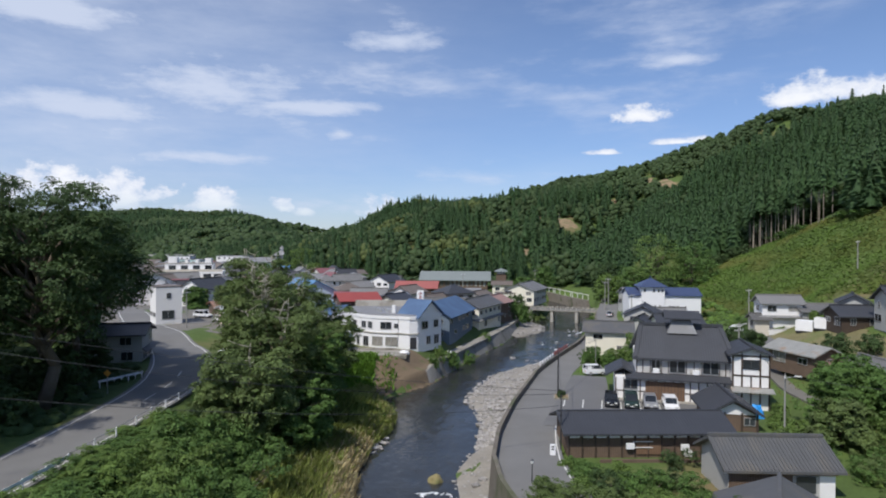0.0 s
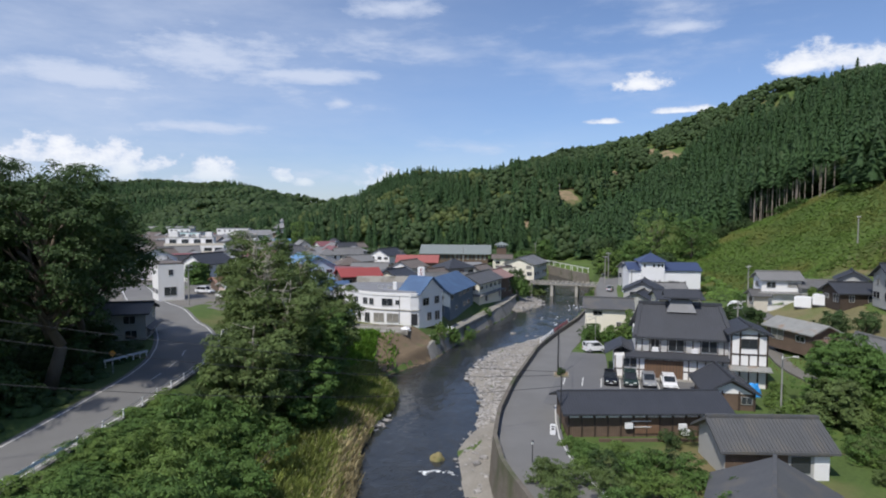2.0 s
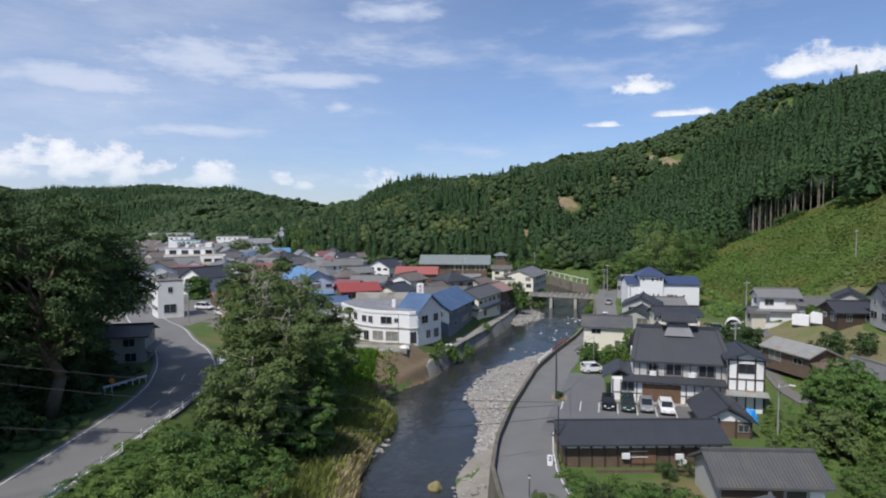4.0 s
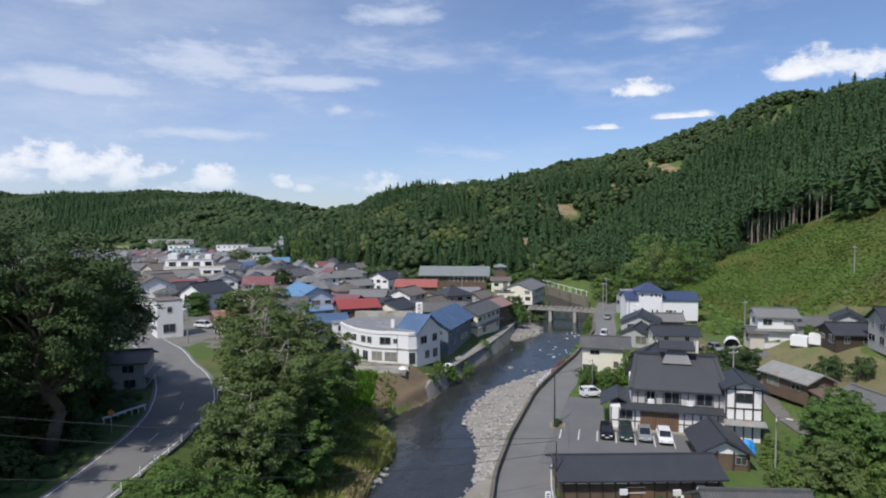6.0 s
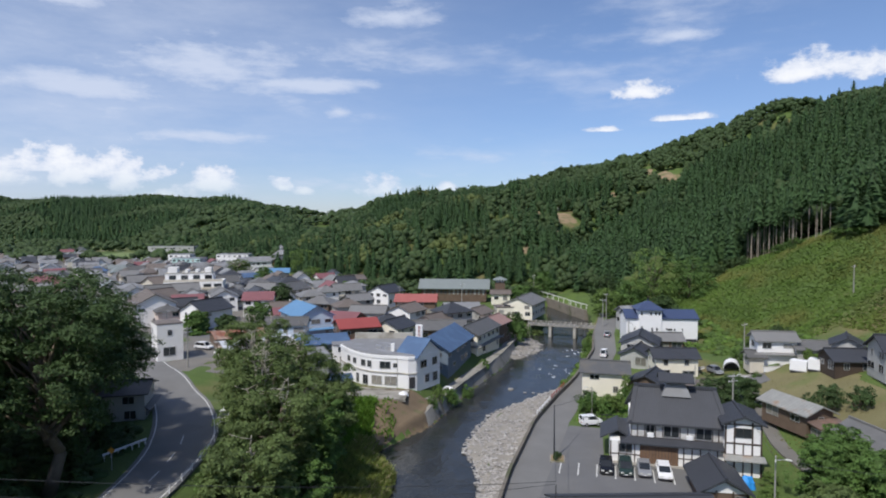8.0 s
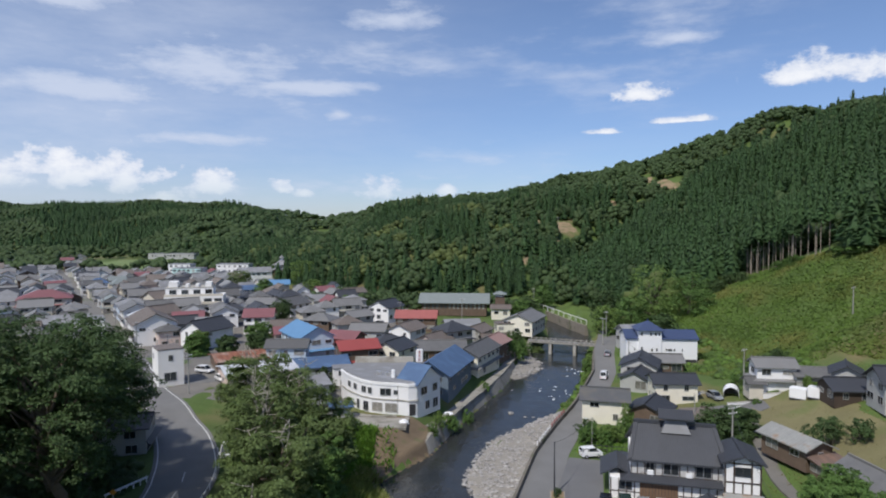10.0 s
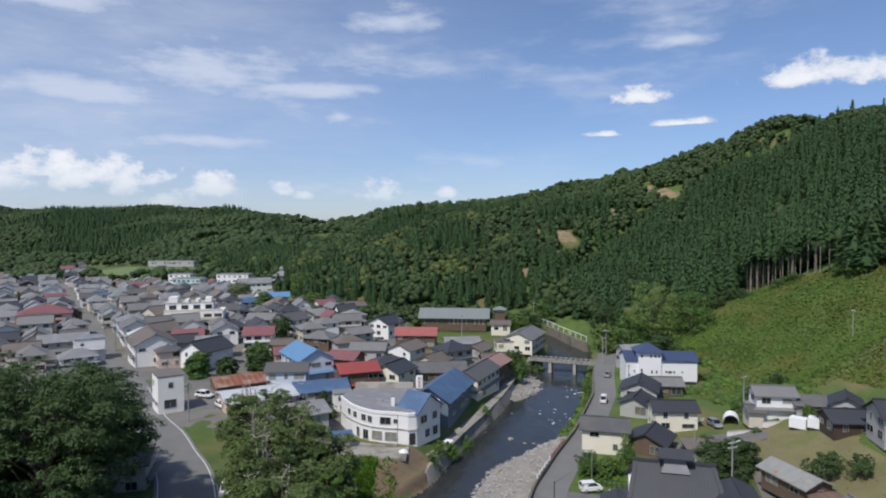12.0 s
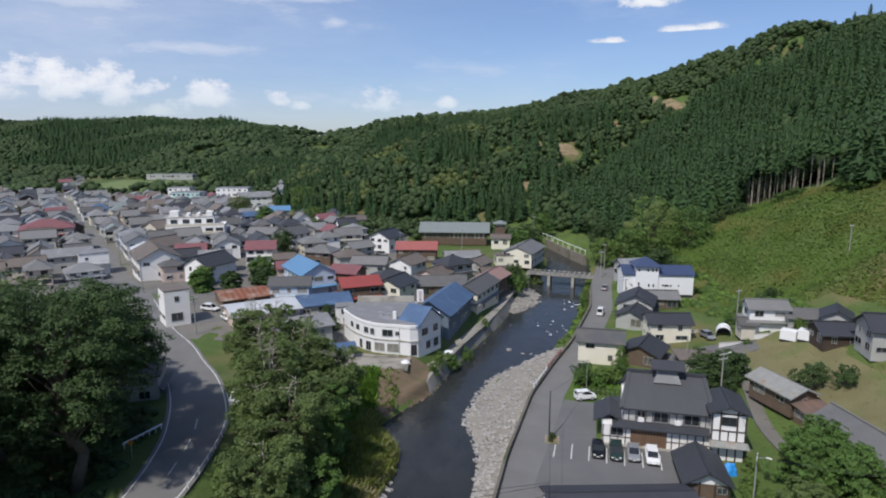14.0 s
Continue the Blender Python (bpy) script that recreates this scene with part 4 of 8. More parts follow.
# -- trees on the river's west bank --
WILLOW = "olive green bank tree with sparse pale branches"
for k, (x, y, h, rad, leaf, dead) in enumerate(((-23.4, 79.0, 15.8, 5.2, "leaf_olive", 5), (-19.6, 74.0, 14.0, 5.4, "leaf_olive", 3), (-27.6, 91, 15.6, 5.0, "leaf_olive", 7), (-23.2, 89, 15.4, 5.6, "leaf_olive", 5),
                                                (-20.8, 65.0, 10.0, 4.8, "leaf_olive", 1), (-17.2, 89.5, 12.4, 4.6, "leaf_olive", 2), (-26.0, 97, 13.6, 4.8, "leaf_olive", 6), (-17.0, 80.5, 10.4, 4.2, "leaf_mid", 1),
                                                (-16.6, 68.5, 7.6, 3.8, "leaf_mid", 0))):
    tree(x, y, h, rad, leaf, 80 + k, 24000, 0.225, 0.16, label=WILLOW if dead else "rounded green tree low on the river bank", boughs=30, dead=dead, crest=0.62, spread=1.1, squash=0.66)

# -- shrubs below the road and round the hotel, on shared shapes --
SHRUBS = {}


def shrub(x, y, rad, high, leaf="leaf_mid", label="dense green shrub on the bank", kind=0, z=None, count=4400, size=0.145):
    near = y < 62
    count, size = (count, size) if near else (1800, 0.25)
    key = (kind, leaf, near)
    if key not in SHRUBS:
        r = np.random.default_rng(300 + kind)
        blobs = [(*(r.normal(0, 0.42, 2)), r.uniform(0.15, 0.75), r.uniform(0.28, 0.5)) for _ in range(11)]
        bm = bmesh.new()
        for b in blobs:
            limb_mesh(bm, (0, 0, -0.15), b[:3], 0.03, 0.008, r, 2, 4)
        host = thing("bush", 0, 0, -500, 0, label, "bush")
        part("stem", bm, M["bark"], host)
        array_mesh("crown", tufted_leaves(blobs, count, size / 2.6, r, 0.85, 16), 3, M[leaf], host)
        SHRUBS[key] = host
        made = host
        made.matrix_basis = Matrix.LocRotScale((x, y, zat(x, y) if z is None else z), Euler((0, 0, kind * 1.7)), (rad, rad, high))
    else:
        made = copy_thing(SHRUBS[key], Matrix.Translation((x, y, zat(x, y) if z is None else z)) @ Euler((0, 0, x * 3.1 + y)).to_matrix().to_4x4())
        made.scale = (rad, rad, high)
    tagged(made, label)
    return made


r = random.Random(11)
for k in range(46):
    y = r.uniform(32, 60)
    x = r.uniform(-28.0, -16.5)
    if x > -17 and y > 52 or x > float(shore_w(y)) - 7:
        continue
    shrub(x, y, r.uniform(2.2, 3.4), r.uniform(2.4, 3.9) * (1.0 if x > -24.5 else 0.42), r.choice(("leaf_mid", "leaf_mid", "leaf_light")), kind=k % 5,
          label="dense green shrub on the slope below the road")
for k in range(34):
    x, y = r.uniform(-28.6, -24.4), r.uniform(34, 64)
    shrub(x, y, r.uniform(1.5, 2.3), r.uniform(0.9, 1.5), r.choice(("leaf_mid", "leaf_light")), kind=k % 5, label="low green shrub beside the guard rail")
for k, (x, y, rad, high) in enumerate(((7.7, 49.8, 1.2, 1.6), (8.6, 51.6, 1.1, 1.5), (7.6, 47.2, 1.5, 1.9), (37.2, 69.5, 1.2, 1.0), (38.6, 72.4, 1.3, 1.2), (36.4, 66.0, 1.4, 1.1), (39.6, 68.0, 1.6, 1.6), (40.6, 76.0, 1.2, 1.2))):
    shrub(x, y, rad, high, "leaf_olive" if x < 10 else "leaf_light", "pale grey-green bush at the lane's edge" if x < 10 else "light green bush behind the storehouse", k % 5)
for k in range(26):
    y = r.uniform(60, 104)
    x = r.uniform(-25.6, -19.5)
    shrub(x, y, r.uniform(1.8, 2.9), r.uniform(2.2, 4.2), r.choice(("leaf_dark", "leaf_mid", "leaf_mid")), kind=k % 5, label="dark green undergrowth on the river bank")
for k, (x, y, rad, high, leaf) in enumerate(((12.3, 55.0, 1.7, 2.4, "leaf_mid"), (14.4, 53.2, 2.0, 3.0, "leaf_dark"), (11.3, 52.2, 1.5, 2.0, "leaf_light"), (17.0, 52.6, 2.2, 3.2, "leaf_mid"),
                                             (19.6, 54.6, 1.9, 2.6, "leaf_dark"), (20.4, 50.4, 2.2, 3.0, "leaf_mid"), (13.2, 48.6, 2.3, 3.2, "leaf_olive"), (16.4, 47.6, 2.3, 3.2, "leaf_light"),
                                             (9.6, 48.8, 1.8, 2.6, "leaf_olive"), (8.6, 45.4, 2.0, 2.8, "leaf_olive"), (12.2, 43.6, 2.4, 3.2, "leaf_mid"), (19.2, 44.6, 2.3, 3.0, "leaf_mid"),
                                             (16.2, 42.0, 2.4, 3.2, "leaf_dark"), (21.6, 41.0, 2.2, 2.8, "leaf_mid"), (8.0, 40.5, 2.2, 2.8, "leaf_mid"), (22.6, 47.0, 1.8, 2.6, "leaf_dark"),
                                             (22.3, 60.0, 1.6, 2.2, "leaf_dark"), (11.2, 58.2, 1.0, 1.3, "leaf_light"), (12.6, 58.4, 1.2, 1.7, "leaf_mid"), (16.2, 57.0, 1.4, 2.0, "leaf_light"))):
    shrub(x, y, rad * 0.92, high * 0.72, leaf, "garden shrub behind the long outbuilding", k % 5)
for k in range(26):
    x, y = r.uniform(35.0, 47.0), r.uniform(42, 66)
    if math.hypot(x - 38, y - 43) > 6.5:
        shrub(x, y, r.uniform(1.1, 2.2), r.uniform(1.0, 2.4), r.choice(("leaf_mid", "leaf_light", "leaf_olive")), "rough green bush on the slope behind the outbuildings", k % 5)
for k, (x, y, rad, high, leaf) in enumerate(((24.3, 104.5, 2.0, 2.6, "leaf_mid"), (27.0, 104.8, 2.2, 3.0, "leaf_mid"), (29.6, 104.6, 2.2, 2.8, "leaf_light"), (25.6, 108.5, 1.8, 2.6, "leaf_dark"),
                                             (32.4, 108.5, 1.6, 3.2, "leaf_mid"), (33.6, 111.0, 1.4, 4.0, "leaf_light"), (39.6, 98.6, 1.8, 2.2, "leaf_mid"), (60.7, 96.4, 2.5, 4.0, "leaf_dark"),
                                             (64.4, 94.6, 2.1, 3.2, "leaf_dark"), (66.5, 84.5, 1.8, 2.4, "leaf_dark"), (43.5, 122.0, 1.0, 1.4, "leaf_mid"), (60.5, 118.8, 0.8, 1.0, "leaf_mid"),
                                             (69.5, 117.2, 1.4, 2.2, "leaf_light"), (62.5, 130.0, 1.6, 2.2, "leaf_mid"), (40.6, 171.0, 2.0, 3.8, "leaf_light"), (38.6, 164.0, 1.8, 3.4, "leaf_mid"),
                                             (36.4, 155.8, 1.5, 3.0, "leaf_light"), (1.6, 121.5, 2.3, 3.6, "leaf_mid"), (-0.8, 117.8, 1.3, 3.0, "leaf_light"), (4.8, 128.6, 1.6, 2.4, "leaf_mid"),
                                             (-1.8, 114.6, 1.0, 2.2, "leaf_mid"), (20.0, 178.0, 3.0, 6.2, "leaf_mid"), (22.0, 184.0, 3.0, 6.4, "leaf_dark"), (25.0, 191.5, 2.4, 4.6, "leaf_mid"),
                                             (29.5, 197.0, 2.4, 4.0, "leaf_olive"), (10.2, 145.2, 1.2, 1.8, "leaf_mid"), (-25.5, 132.5, 2.2, 3.2, "leaf_dark"), (-27.2, 141.0, 1.8, 2.6, "leaf_dark"))):
    shrub(x, y, rad, high, leaf, "leafy green bush among the houses" if y > 100 else "round green bush on the slope", k % 5)
for k in range(34):
    x, y = r.uniform(66, 90), r.uniform(128, 194)
    if x > 70 + 0.28 * abs(y - 165) or abs(y - 122) < 6:
        continue
    shrub(x, y, r.uniform(1.4, 2.8), r.uniform(1.4, 3.0), r.choice(("leaf_mid", "leaf_mid", "leaf_dark", "leaf_light")), "tangled green bush at the foot of the open slope", k % 5)
for k in range(30):
    x = r.uniform(74, 119)
    y = float(np.interp(x, (72, 84, 96, 107, 112, 115.5, 118.5), (214, 224, 222, 217, 208, 194, 172))) + r.uniform(-7, 2)
    shrub(x, y, r.uniform(1.8, 3.6), r.uniform(1.6, 4.2) * (1.0 if x < 105 else 0.5), r.choice(("leaf_mid", "leaf_dark", "leaf_mid")), "leafy bush at the edge of the cedar forest", k % 5)
for k, (x, y, h, rad, leaf) in enumerate(((45.2, 72.0, 6.8, 3.7, "leaf_mid"), (49.4, 75.2, 6.8, 3.8, "leaf_mid"), (49.6, 68.8, 6.4, 3.8, "leaf_mid"), (41.4, 65.0, 4.8, 3.0, "leaf_olive"), (53.5, 64.0, 6, 3.8, "leaf_mid"),
                                          (47.0, 60.5, 5.5, 3.5, "leaf_light"), (44.0, 53.0, 5, 3.2, "leaf_mid"), (51, 55, 5.5, 3.4, "leaf_light"), (58, 62, 5.5, 3.4, "leaf_mid"),
                                          (46.2, 101.8, 6.8, 4.4, "leaf_dark"), (50.4, 103.8, 5.6, 3.2, "leaf_dark"), (-63.0, 158.0, 6.0, 3.0, "leaf_mid"), (-56.0, 160.0, 5.0, 2.8, "leaf_dark"),
                                          (-52.5, 176.0, 7.0, 3.8, "leaf_mid"), (-58.0, 222.0, 8.0, 5.0, "leaf_dark"), (-66, 167, 5.5, 2.6, "leaf_light"), (-50, 168, 5.5, 3.2, "leaf_dark"),
                                          (-108, 330, 10, 6, "leaf_olive"), (-86, 300, 8, 5, "leaf_mid"), (-76, 336, 13, 7, "leaf_light"), (-62, 292, 9, 5, "leaf_light"),
                                          (70.5, 208.0, 20.5, 8.8, "leaf_light"), (81, 205, 14, 7, "leaf_mid"), (62, 205, 11, 6, "leaf_mid"), (52.5, 200, 9, 5, "leaf_light"),
                                          (58.0, 222.0, 12, 6.5, "leaf_dark"), (44, 272, 10, 5, "leaf_mid"), (36, 262, 8, 5, "leaf_dark"), (30, 240, 7, 4, "leaf_mid"), (66, 186, 8, 4.5, "leaf_dark"))):
    tree(x, y, h, rad, leaf, 140 + k, 16000 if y < 120 else 5600, 0.215 if y < 120 else 0.38, 0.12, label="leafy green tree among the houses" if x < 40 and y > 110 else "leafy green tree at the foot of the hill", boughs=16)


# -- woods --
def conifer_template(seed, sprays=110, bare=0.10, wide=0.165, spray=0.075):
    """A cedar one metre high: a slim dark core and many drooping sprays of needles set round it, shorter towards the top."""
    g = np.random.default_rng(seed)
    tri = []
    ang = np.arange(6) * math.tau / 6
    ring = np.stack([np.cos(ang) * wide * 0.80, np.sin(ang) * wide * 0.80, np.full(6, bare + 0.03)], 1)
    for k in range(6):
        tri.append((ring[k], ring[(k + 1) % 6], np.array([0, 0, 0.97])))
    t = g.uniform(0, 1, sprays) ** 1.25
    a = g.uniform(0, math.tau, sprays)
    reach = (wide * (1 - t) ** 0.72 + 0.012) * g.uniform(0.75, 1.22, sprays)
    z = bare + (1 - bare) * t + g.normal(0, 0.01, sprays)
    half = spray * (0.45 + 0.55 * (1 - t)) * g.uniform(0.6, 1.2, sprays) * 0.5
    for k in range(sprays):
        way, side = np.array([math.cos(a[k]), math.sin(a[k]), 0]), np.array([-math.sin(a[k]), math.cos(a[k]), 0])
        root = way * reach[k] * 0.25 + np.array([0, 0, z[k] + spray * 0.75])
        tip = way * reach[k] + np.array([0, 0, z[k] - spray * 0.25])
        tri.append((root, tip - side * half[k], tip + side * half[k]))
    tri.append((np.array([-0.012, 0, 0.9]), np.array([0.012, 0, 0.9]), np.array([0, 0, 1.0])))
    return np.array(tri)


def round_lump():
    """Corners and faces of a ball: an octahedron split once."""
    v = [np.array(c, float) for c in ((1, 0, 0), (-1, 0, 0), (0, 1, 0), (0, -1, 0), (0, 0, 1), (0, 0, -1))]
    f, out, mid = [(0, 2, 4), (2, 1, 4), (1, 3, 4), (3, 0, 4), (2, 0, 5), (1, 2, 5), (3, 1, 5), (0, 3, 5)], [], {}
    for t in f:
        m = []
        for i in range(3):
            e = tuple(sorted((t[i], t[(i + 1) % 3])))
            if e not in mid:
                q = v[e[0]] + v[e[1]]
                mid[e] = len(v)
                v.append(q / np.linalg.norm(q))
            m.append(mid[e])
        out += [(t[0], m[0], m[2]), (m[0], t[1], m[1]), (m[2], m[1], t[2]), tuple(m)]
    return np.array(v), np.array(out)


LUMP = round_lump()


def broad_template(seed, lumps=3, wide=0.12, low=0.28, high=0.70, size=(0.17, 0.23), leaves=210, leaf=0.062):
    """A round-headed tree one metre high: a dome of rounded masses of leaves, larger below, and loose sprays on them."""
    g = np.random.default_rng(seed)
    vs, fs, boughs = [], [], []
    for k in range(lumps):
        t = (k + 0.5) / lumps
        a, reach = k * 2.399 + g.uniform(0, 0.8), wide * 2.0 * math.sqrt(max(0.0, 1 - t * t)) * g.uniform(0.7, 1.2) * (lumps > 1)
        c = np.array([math.cos(a) * reach, math.sin(a) * reach, low + (high - low) * t])
        rad = g.uniform(*size) * (1.1 - 0.25 * t)
        v = LUMP[0] * g.uniform(0.72, 1.08, (len(LUMP[0]), 1)) * rad * np.array([1, 1, 0.95])
        fs.append(LUMP[1] + sum(len(q) for q in vs))
        vs.append(v + c)
        boughs.append((*c, rad * 0.95))
    vs, fs = np.concatenate(vs), np.concatenate(fs)
    if leaves:
        q = tufted_leaves(boughs, leaves, leaf, g, 0.95, 9).reshape(-1, 3)
        fs = np.concatenate([fs, len(vs) + np.arange(len(q)).reshape(-1, 3)])
        vs = np.concatenate([vs, q])
    return vs, fs


def crowns(name, templates, places, scales, material, seed=1):
    """Many copies of rounded crowns, turned about z and scaled, as one smooth mesh."""
    q = np.random.default_rng(seed)
    pick, turn = q.integers(0, len(templates), len(places)), q.uniform(0, math.tau, len(places))
    vs, fs, n = [], [], 0
    for k, (v, f) in enumerate(templates):
        at = np.nonzero(pick == k)[0]
        if not len(at):
            continue
        c, s_ = np.cos(turn[at])[:, None], np.sin(turn[at])[:, None]
        w = np.stack([v[None, :, 0] * c - v[None, :, 1] * s_, v[None, :, 0] * s_ + v[None, :, 1] * c, np.repeat(v[None, :, 2], len(at), 0)], -1)
        w = w * scales[at][:, None] + places[at][:, None]
        fs.append((f[None] + (n + np.arange(len(at)) * len(v))[:, None, None]).reshape(-1, 3))
        vs.append(w.reshape(-1, 3))
        n += w.shape[0] * w.shape[1]
    vs, fs = np.concatenate(vs).astype(np.float32), np.concatenate(fs).astype(np.int32)
    me = bpy.data.meshes.new(name)
    me.vertices.add(len(vs))
    me.vertices.foreach_set("co", vs.ravel())
    me.loops.add(fs.size)
    me.loops.foreach_set("vertex_index", fs.ravel())
    me.polygons.add(len(fs))
    me.polygons.foreach_set("loop_start", np.arange(0, fs.size, 3, dtype=np.int32))
    me.polygons.foreach_set("loop_total", np.full(len(fs), 3, np.int32))
    me.materials.append(M[material])
    me.update(calc_edges=True)
    me.shade_smooth()
    return new(name, me)


conifers = [conifer_template(s) for s in range(6)]
tall = [conifer_template(s + 10, 130, 0.50, 0.15, 0.06) for s in range(5)]
broads = [broad_template(s, 5, 0.115, 0.30, 0.76, (0.18, 0.24), 210, 0.058) for s in range(6)]
broads_far = [broad_template(s + 9, 2, 0.12, 0.36, 0.70, (0.24, 0.32), 56, 0.085) for s in range(5)]
scrubs = [broad_template(s + 30, 1, 0.1, 0.1, 0.4, (0.5, 0.7), 22, 0.13) for s in range(4)]
conifers_far = [conifer_template(s + 20, 34, 0.10, 0.165, 0.12) for s in range(4)]
thickets = [broad_template(s + 50, 1, 0.1, 0.1, 0.4, (0.42, 0.6), 70, 0.10) for s in range(4)]
g = np.random.default_rng(21)


def meadow_line(x):
    """How far back the open meadow reaches before the cedars begin."""
    return np.interp(x, (56, 72, 84, 96, 107, 112, 115.5, 118.5, 130, 150, 200, 320), (200, 218, 228, 226, 221, 214, 200, 176, 160, 146, 115, 50))


BARE = ((85, 438, 10), (67, 455, 7), (77, 402, 6), (49.5, 364, 6.5), (174, 494, 9), (169, 520, 7), (130, 482, 5), (150, 545, 7), (-300, 800, 18))


def wood_points(x0, x1, y0, y1, step, jitter=0.45):
    xs, ys = np.meshgrid(np.arange(x0, x1, step), np.arange(y0, y1, step))
    x = xs.ravel() + g.uniform(-jitter, jitter, xs.size) * step
    y = ys.ravel() + g.uniform(-jitter, jitter, xs.size) * step
    d = hill_distance(x, y)
    ok = (d > 2) & (y > np.where(x > 56, meadow_line(x), 0))
    for bx, by, br in BARE:
        ok &= (x - bx) ** 2 + ((y - by) / np.where(y < by, 2.7, 1.4)) ** 2 > br * br
    return x[ok], y[ok], d[ok]


def in_view(x, y, margin=0.06):
    return np.abs(x) < (0.71 + margin) * y + 12


def in_sight(x, y, high, eye=48.0):
    """Which of these trees stand clear of the land before them, seen from high over the river."""
    top = (land(x, y) + high - eye) / y
    clear = np.ones(len(x), bool)
    for t in np.linspace(0.12, 0.97, 60):
        clear &= (land(x * t, y * t) + 6.0 * (hill_distance(x * t, y * t) > 3) - eye) / (y * t) < top + 0.002
    return clear


def plant(name, templates, x, y, h, material, label, wide=None, seed=5, sink=0.4):
    w = h if wide is None else wide
    seen = (y < 300) | in_sight(x, y, h)
    x, y, h, w = x[seen], y[seen], h[seen], w[seen]
    z = land(x, y) - sink
    places, scales = np.stack([x, y, z], 1), np.stack([w, w, h], 1)
    if isinstance(templates[0], tuple):
        return tagged(crowns(name, templates, places, scales, material, seed), label, "woods", kind="stuff")
    ob = array_mesh(name, scatter(templates, places, scales, seed=seed), 3, M[material])
    return tagged(ob, label, "woods", kind="stuff")


# the cedar hillside east of the river
x, y, d = wood_points(50, 470, 60, 660, 5.0)
ok = in_view(x, y) & (d < 345)
x, y, d = x[ok], y[ok], d[ok]
mixed = 0.5 + 0.5 * wavy(x, y, 34.0, 4.0)
# cedars this side of the gully, broad-leaved wood with few cedars beyond it and along the crest
gy_ = np.interp(x, [q[0] for q in GULLY], [q[1] for q in GULLY])
beyond = np.maximum(ss(-6, 10, y - gy_), ss(70, 56, x))
cedar_share = (0.95 - 0.8 * (wavy(x, y, 22.0, 7.0) > 0.62)) * (1 - beyond) + (0.2 + 0.65 * (wavy(x, y, 24.0, 7.0) > 0.4)) * beyond - 0.85 * ss(205, 250, d)
cedar_share = np.where((x > 104) & (y < meadow_line(x) + 24), 0.97, cedar_share)
is_c = g.uniform(0, 1, len(x)) < np.clip(cedar_share, 0.0, 0.97)
edge = is_c & (y < meadow_line(x) + 20) & (x > 108) & ((y > 190) | (x > 126))
c = is_c & ~edge
ex_, ey_ = g.uniform(109, 117, 26), g.uniform(0, 12, 26)
ey_ = ey_ + meadow_line(ex_)
plant("cedar_forest", conifers, x[c], y[c], g.uniform(9.5, 17.5, c.sum()), "needle", "dense dark green cedar forest on the hillside", g.uniform(20, 27, c.sum()), 31)
ex_, ey_ = np.concatenate([x[edge], ex_]), np.concatenate([y[edge], ey_])
eh = g.uniform(18, 25, len(ex_))
plant("cedar_edge", tall, ex_, ey_, eh, "needle", "tall cedars with bare lower trunks at the forest edge", g.uniform(13, 18, len(ex_)), 32)
tri = []
for px_, py_, hh in zip(ex_, ey_, eh):
    z0 = zat(px_, py_) - 0.5
    ring = [(px_ + 0.12 * math.cos(a), py_ + 0.12 * math.sin(a)) for a in (0, 1.57, 3.14, 4.71)]
    for k in range(4):
        a, b = ring[k], ring[(k + 1) % 4]
        tri += [((*a, z0), (*b, z0), (*b, z0 + hh * 0.8)), ((*a, z0), (*b, z0 + hh * 0.8), (*a, z0 + hh * 0.8))]
tagged(array_mesh("cedar_trunks", np.array(tri), 3, M["trunkpale"]), "pale straight cedar trunks at the forest edge", "tree trunks", kind="stuff")
plant("spreading_cedar", conifers, np.array([120.5, 123.5]), np.array([184.0, 178.5]), np.array([16.0, 13.0]), "needle", "spreading cedars with layered boughs at the forest edge", np.array([33.0, 27.0]), 47)
plant("pale_grove", broads, np.array([77.0, 83.5, 71.5]), np.array([227.0, 226.0, 231.0]), np.array([16.5, 12.0, 13.0]), "wood_pale", "tall pale green broad-leaved trees at the foot of the cedars", np.array([18.0, 12.0, 13.0]), 48)
b = ~is_c & (g.uniform(0, 1, len(x)) < 0.62)
bh = 8.0 + 4.0 * g.uniform(0, 1, b.sum())
plant("mixed_wood", broads, x[b], y[b], bh, "wood_far", "mixed broad-leaved wood on the hillside", bh * g.uniform(0.9, 1.15, b.sum()), 33)

# the wooded hill behind the town
x, y, d = wood_points(-260, 50, 296, 700, 6.1)
ok = in_view(x, y) & (d < 330)
x, y, d = x[ok], y[ok], d[ok]
stand = wavy(x, y, 26.0, 9.0) + 0.9 * np.exp(-(((x - 12) / 26) ** 2) - (((y - 312) / 18) ** 2)) + 0.7 * np.exp(-(((x + 75) / 14) ** 2) - (((y - 322) / 22) ** 2)) + 1.1 * np.exp(-(((x + 26) / 36) ** 2) - (((y - 505) / 48) ** 2))
is_c = (stand > 0.22) | (g.uniform(0, 1, len(x)) < 0.2)
plant("cedar_stand", conifers, x[is_c], y[is_c], g.uniform(9.5, 14.5, is_c.sum()), "needle", "stands of dark cedar on the hill behind the town", g.uniform(15, 20, is_c.sum()), 34)
bb = ~is_c
pale = bb & (wavy(x, y, 15.0, 3.0) > 0.38)
for sel, material, label in ((bb & ~pale, "wood_far", "rounded broad-leaved wood on the hill behind the town"), (pale, "wood_pale", "patches of yellow-green bamboo and young trees on the hill")):
    bh = 7.5 + 4.5 * g.uniform(0, 1, sel.sum())
    plant("hill_wood", broads, x[sel], y[sel], bh, material, label, bh * g.uniform(0.9, 1.15, sel.sum()), 35)

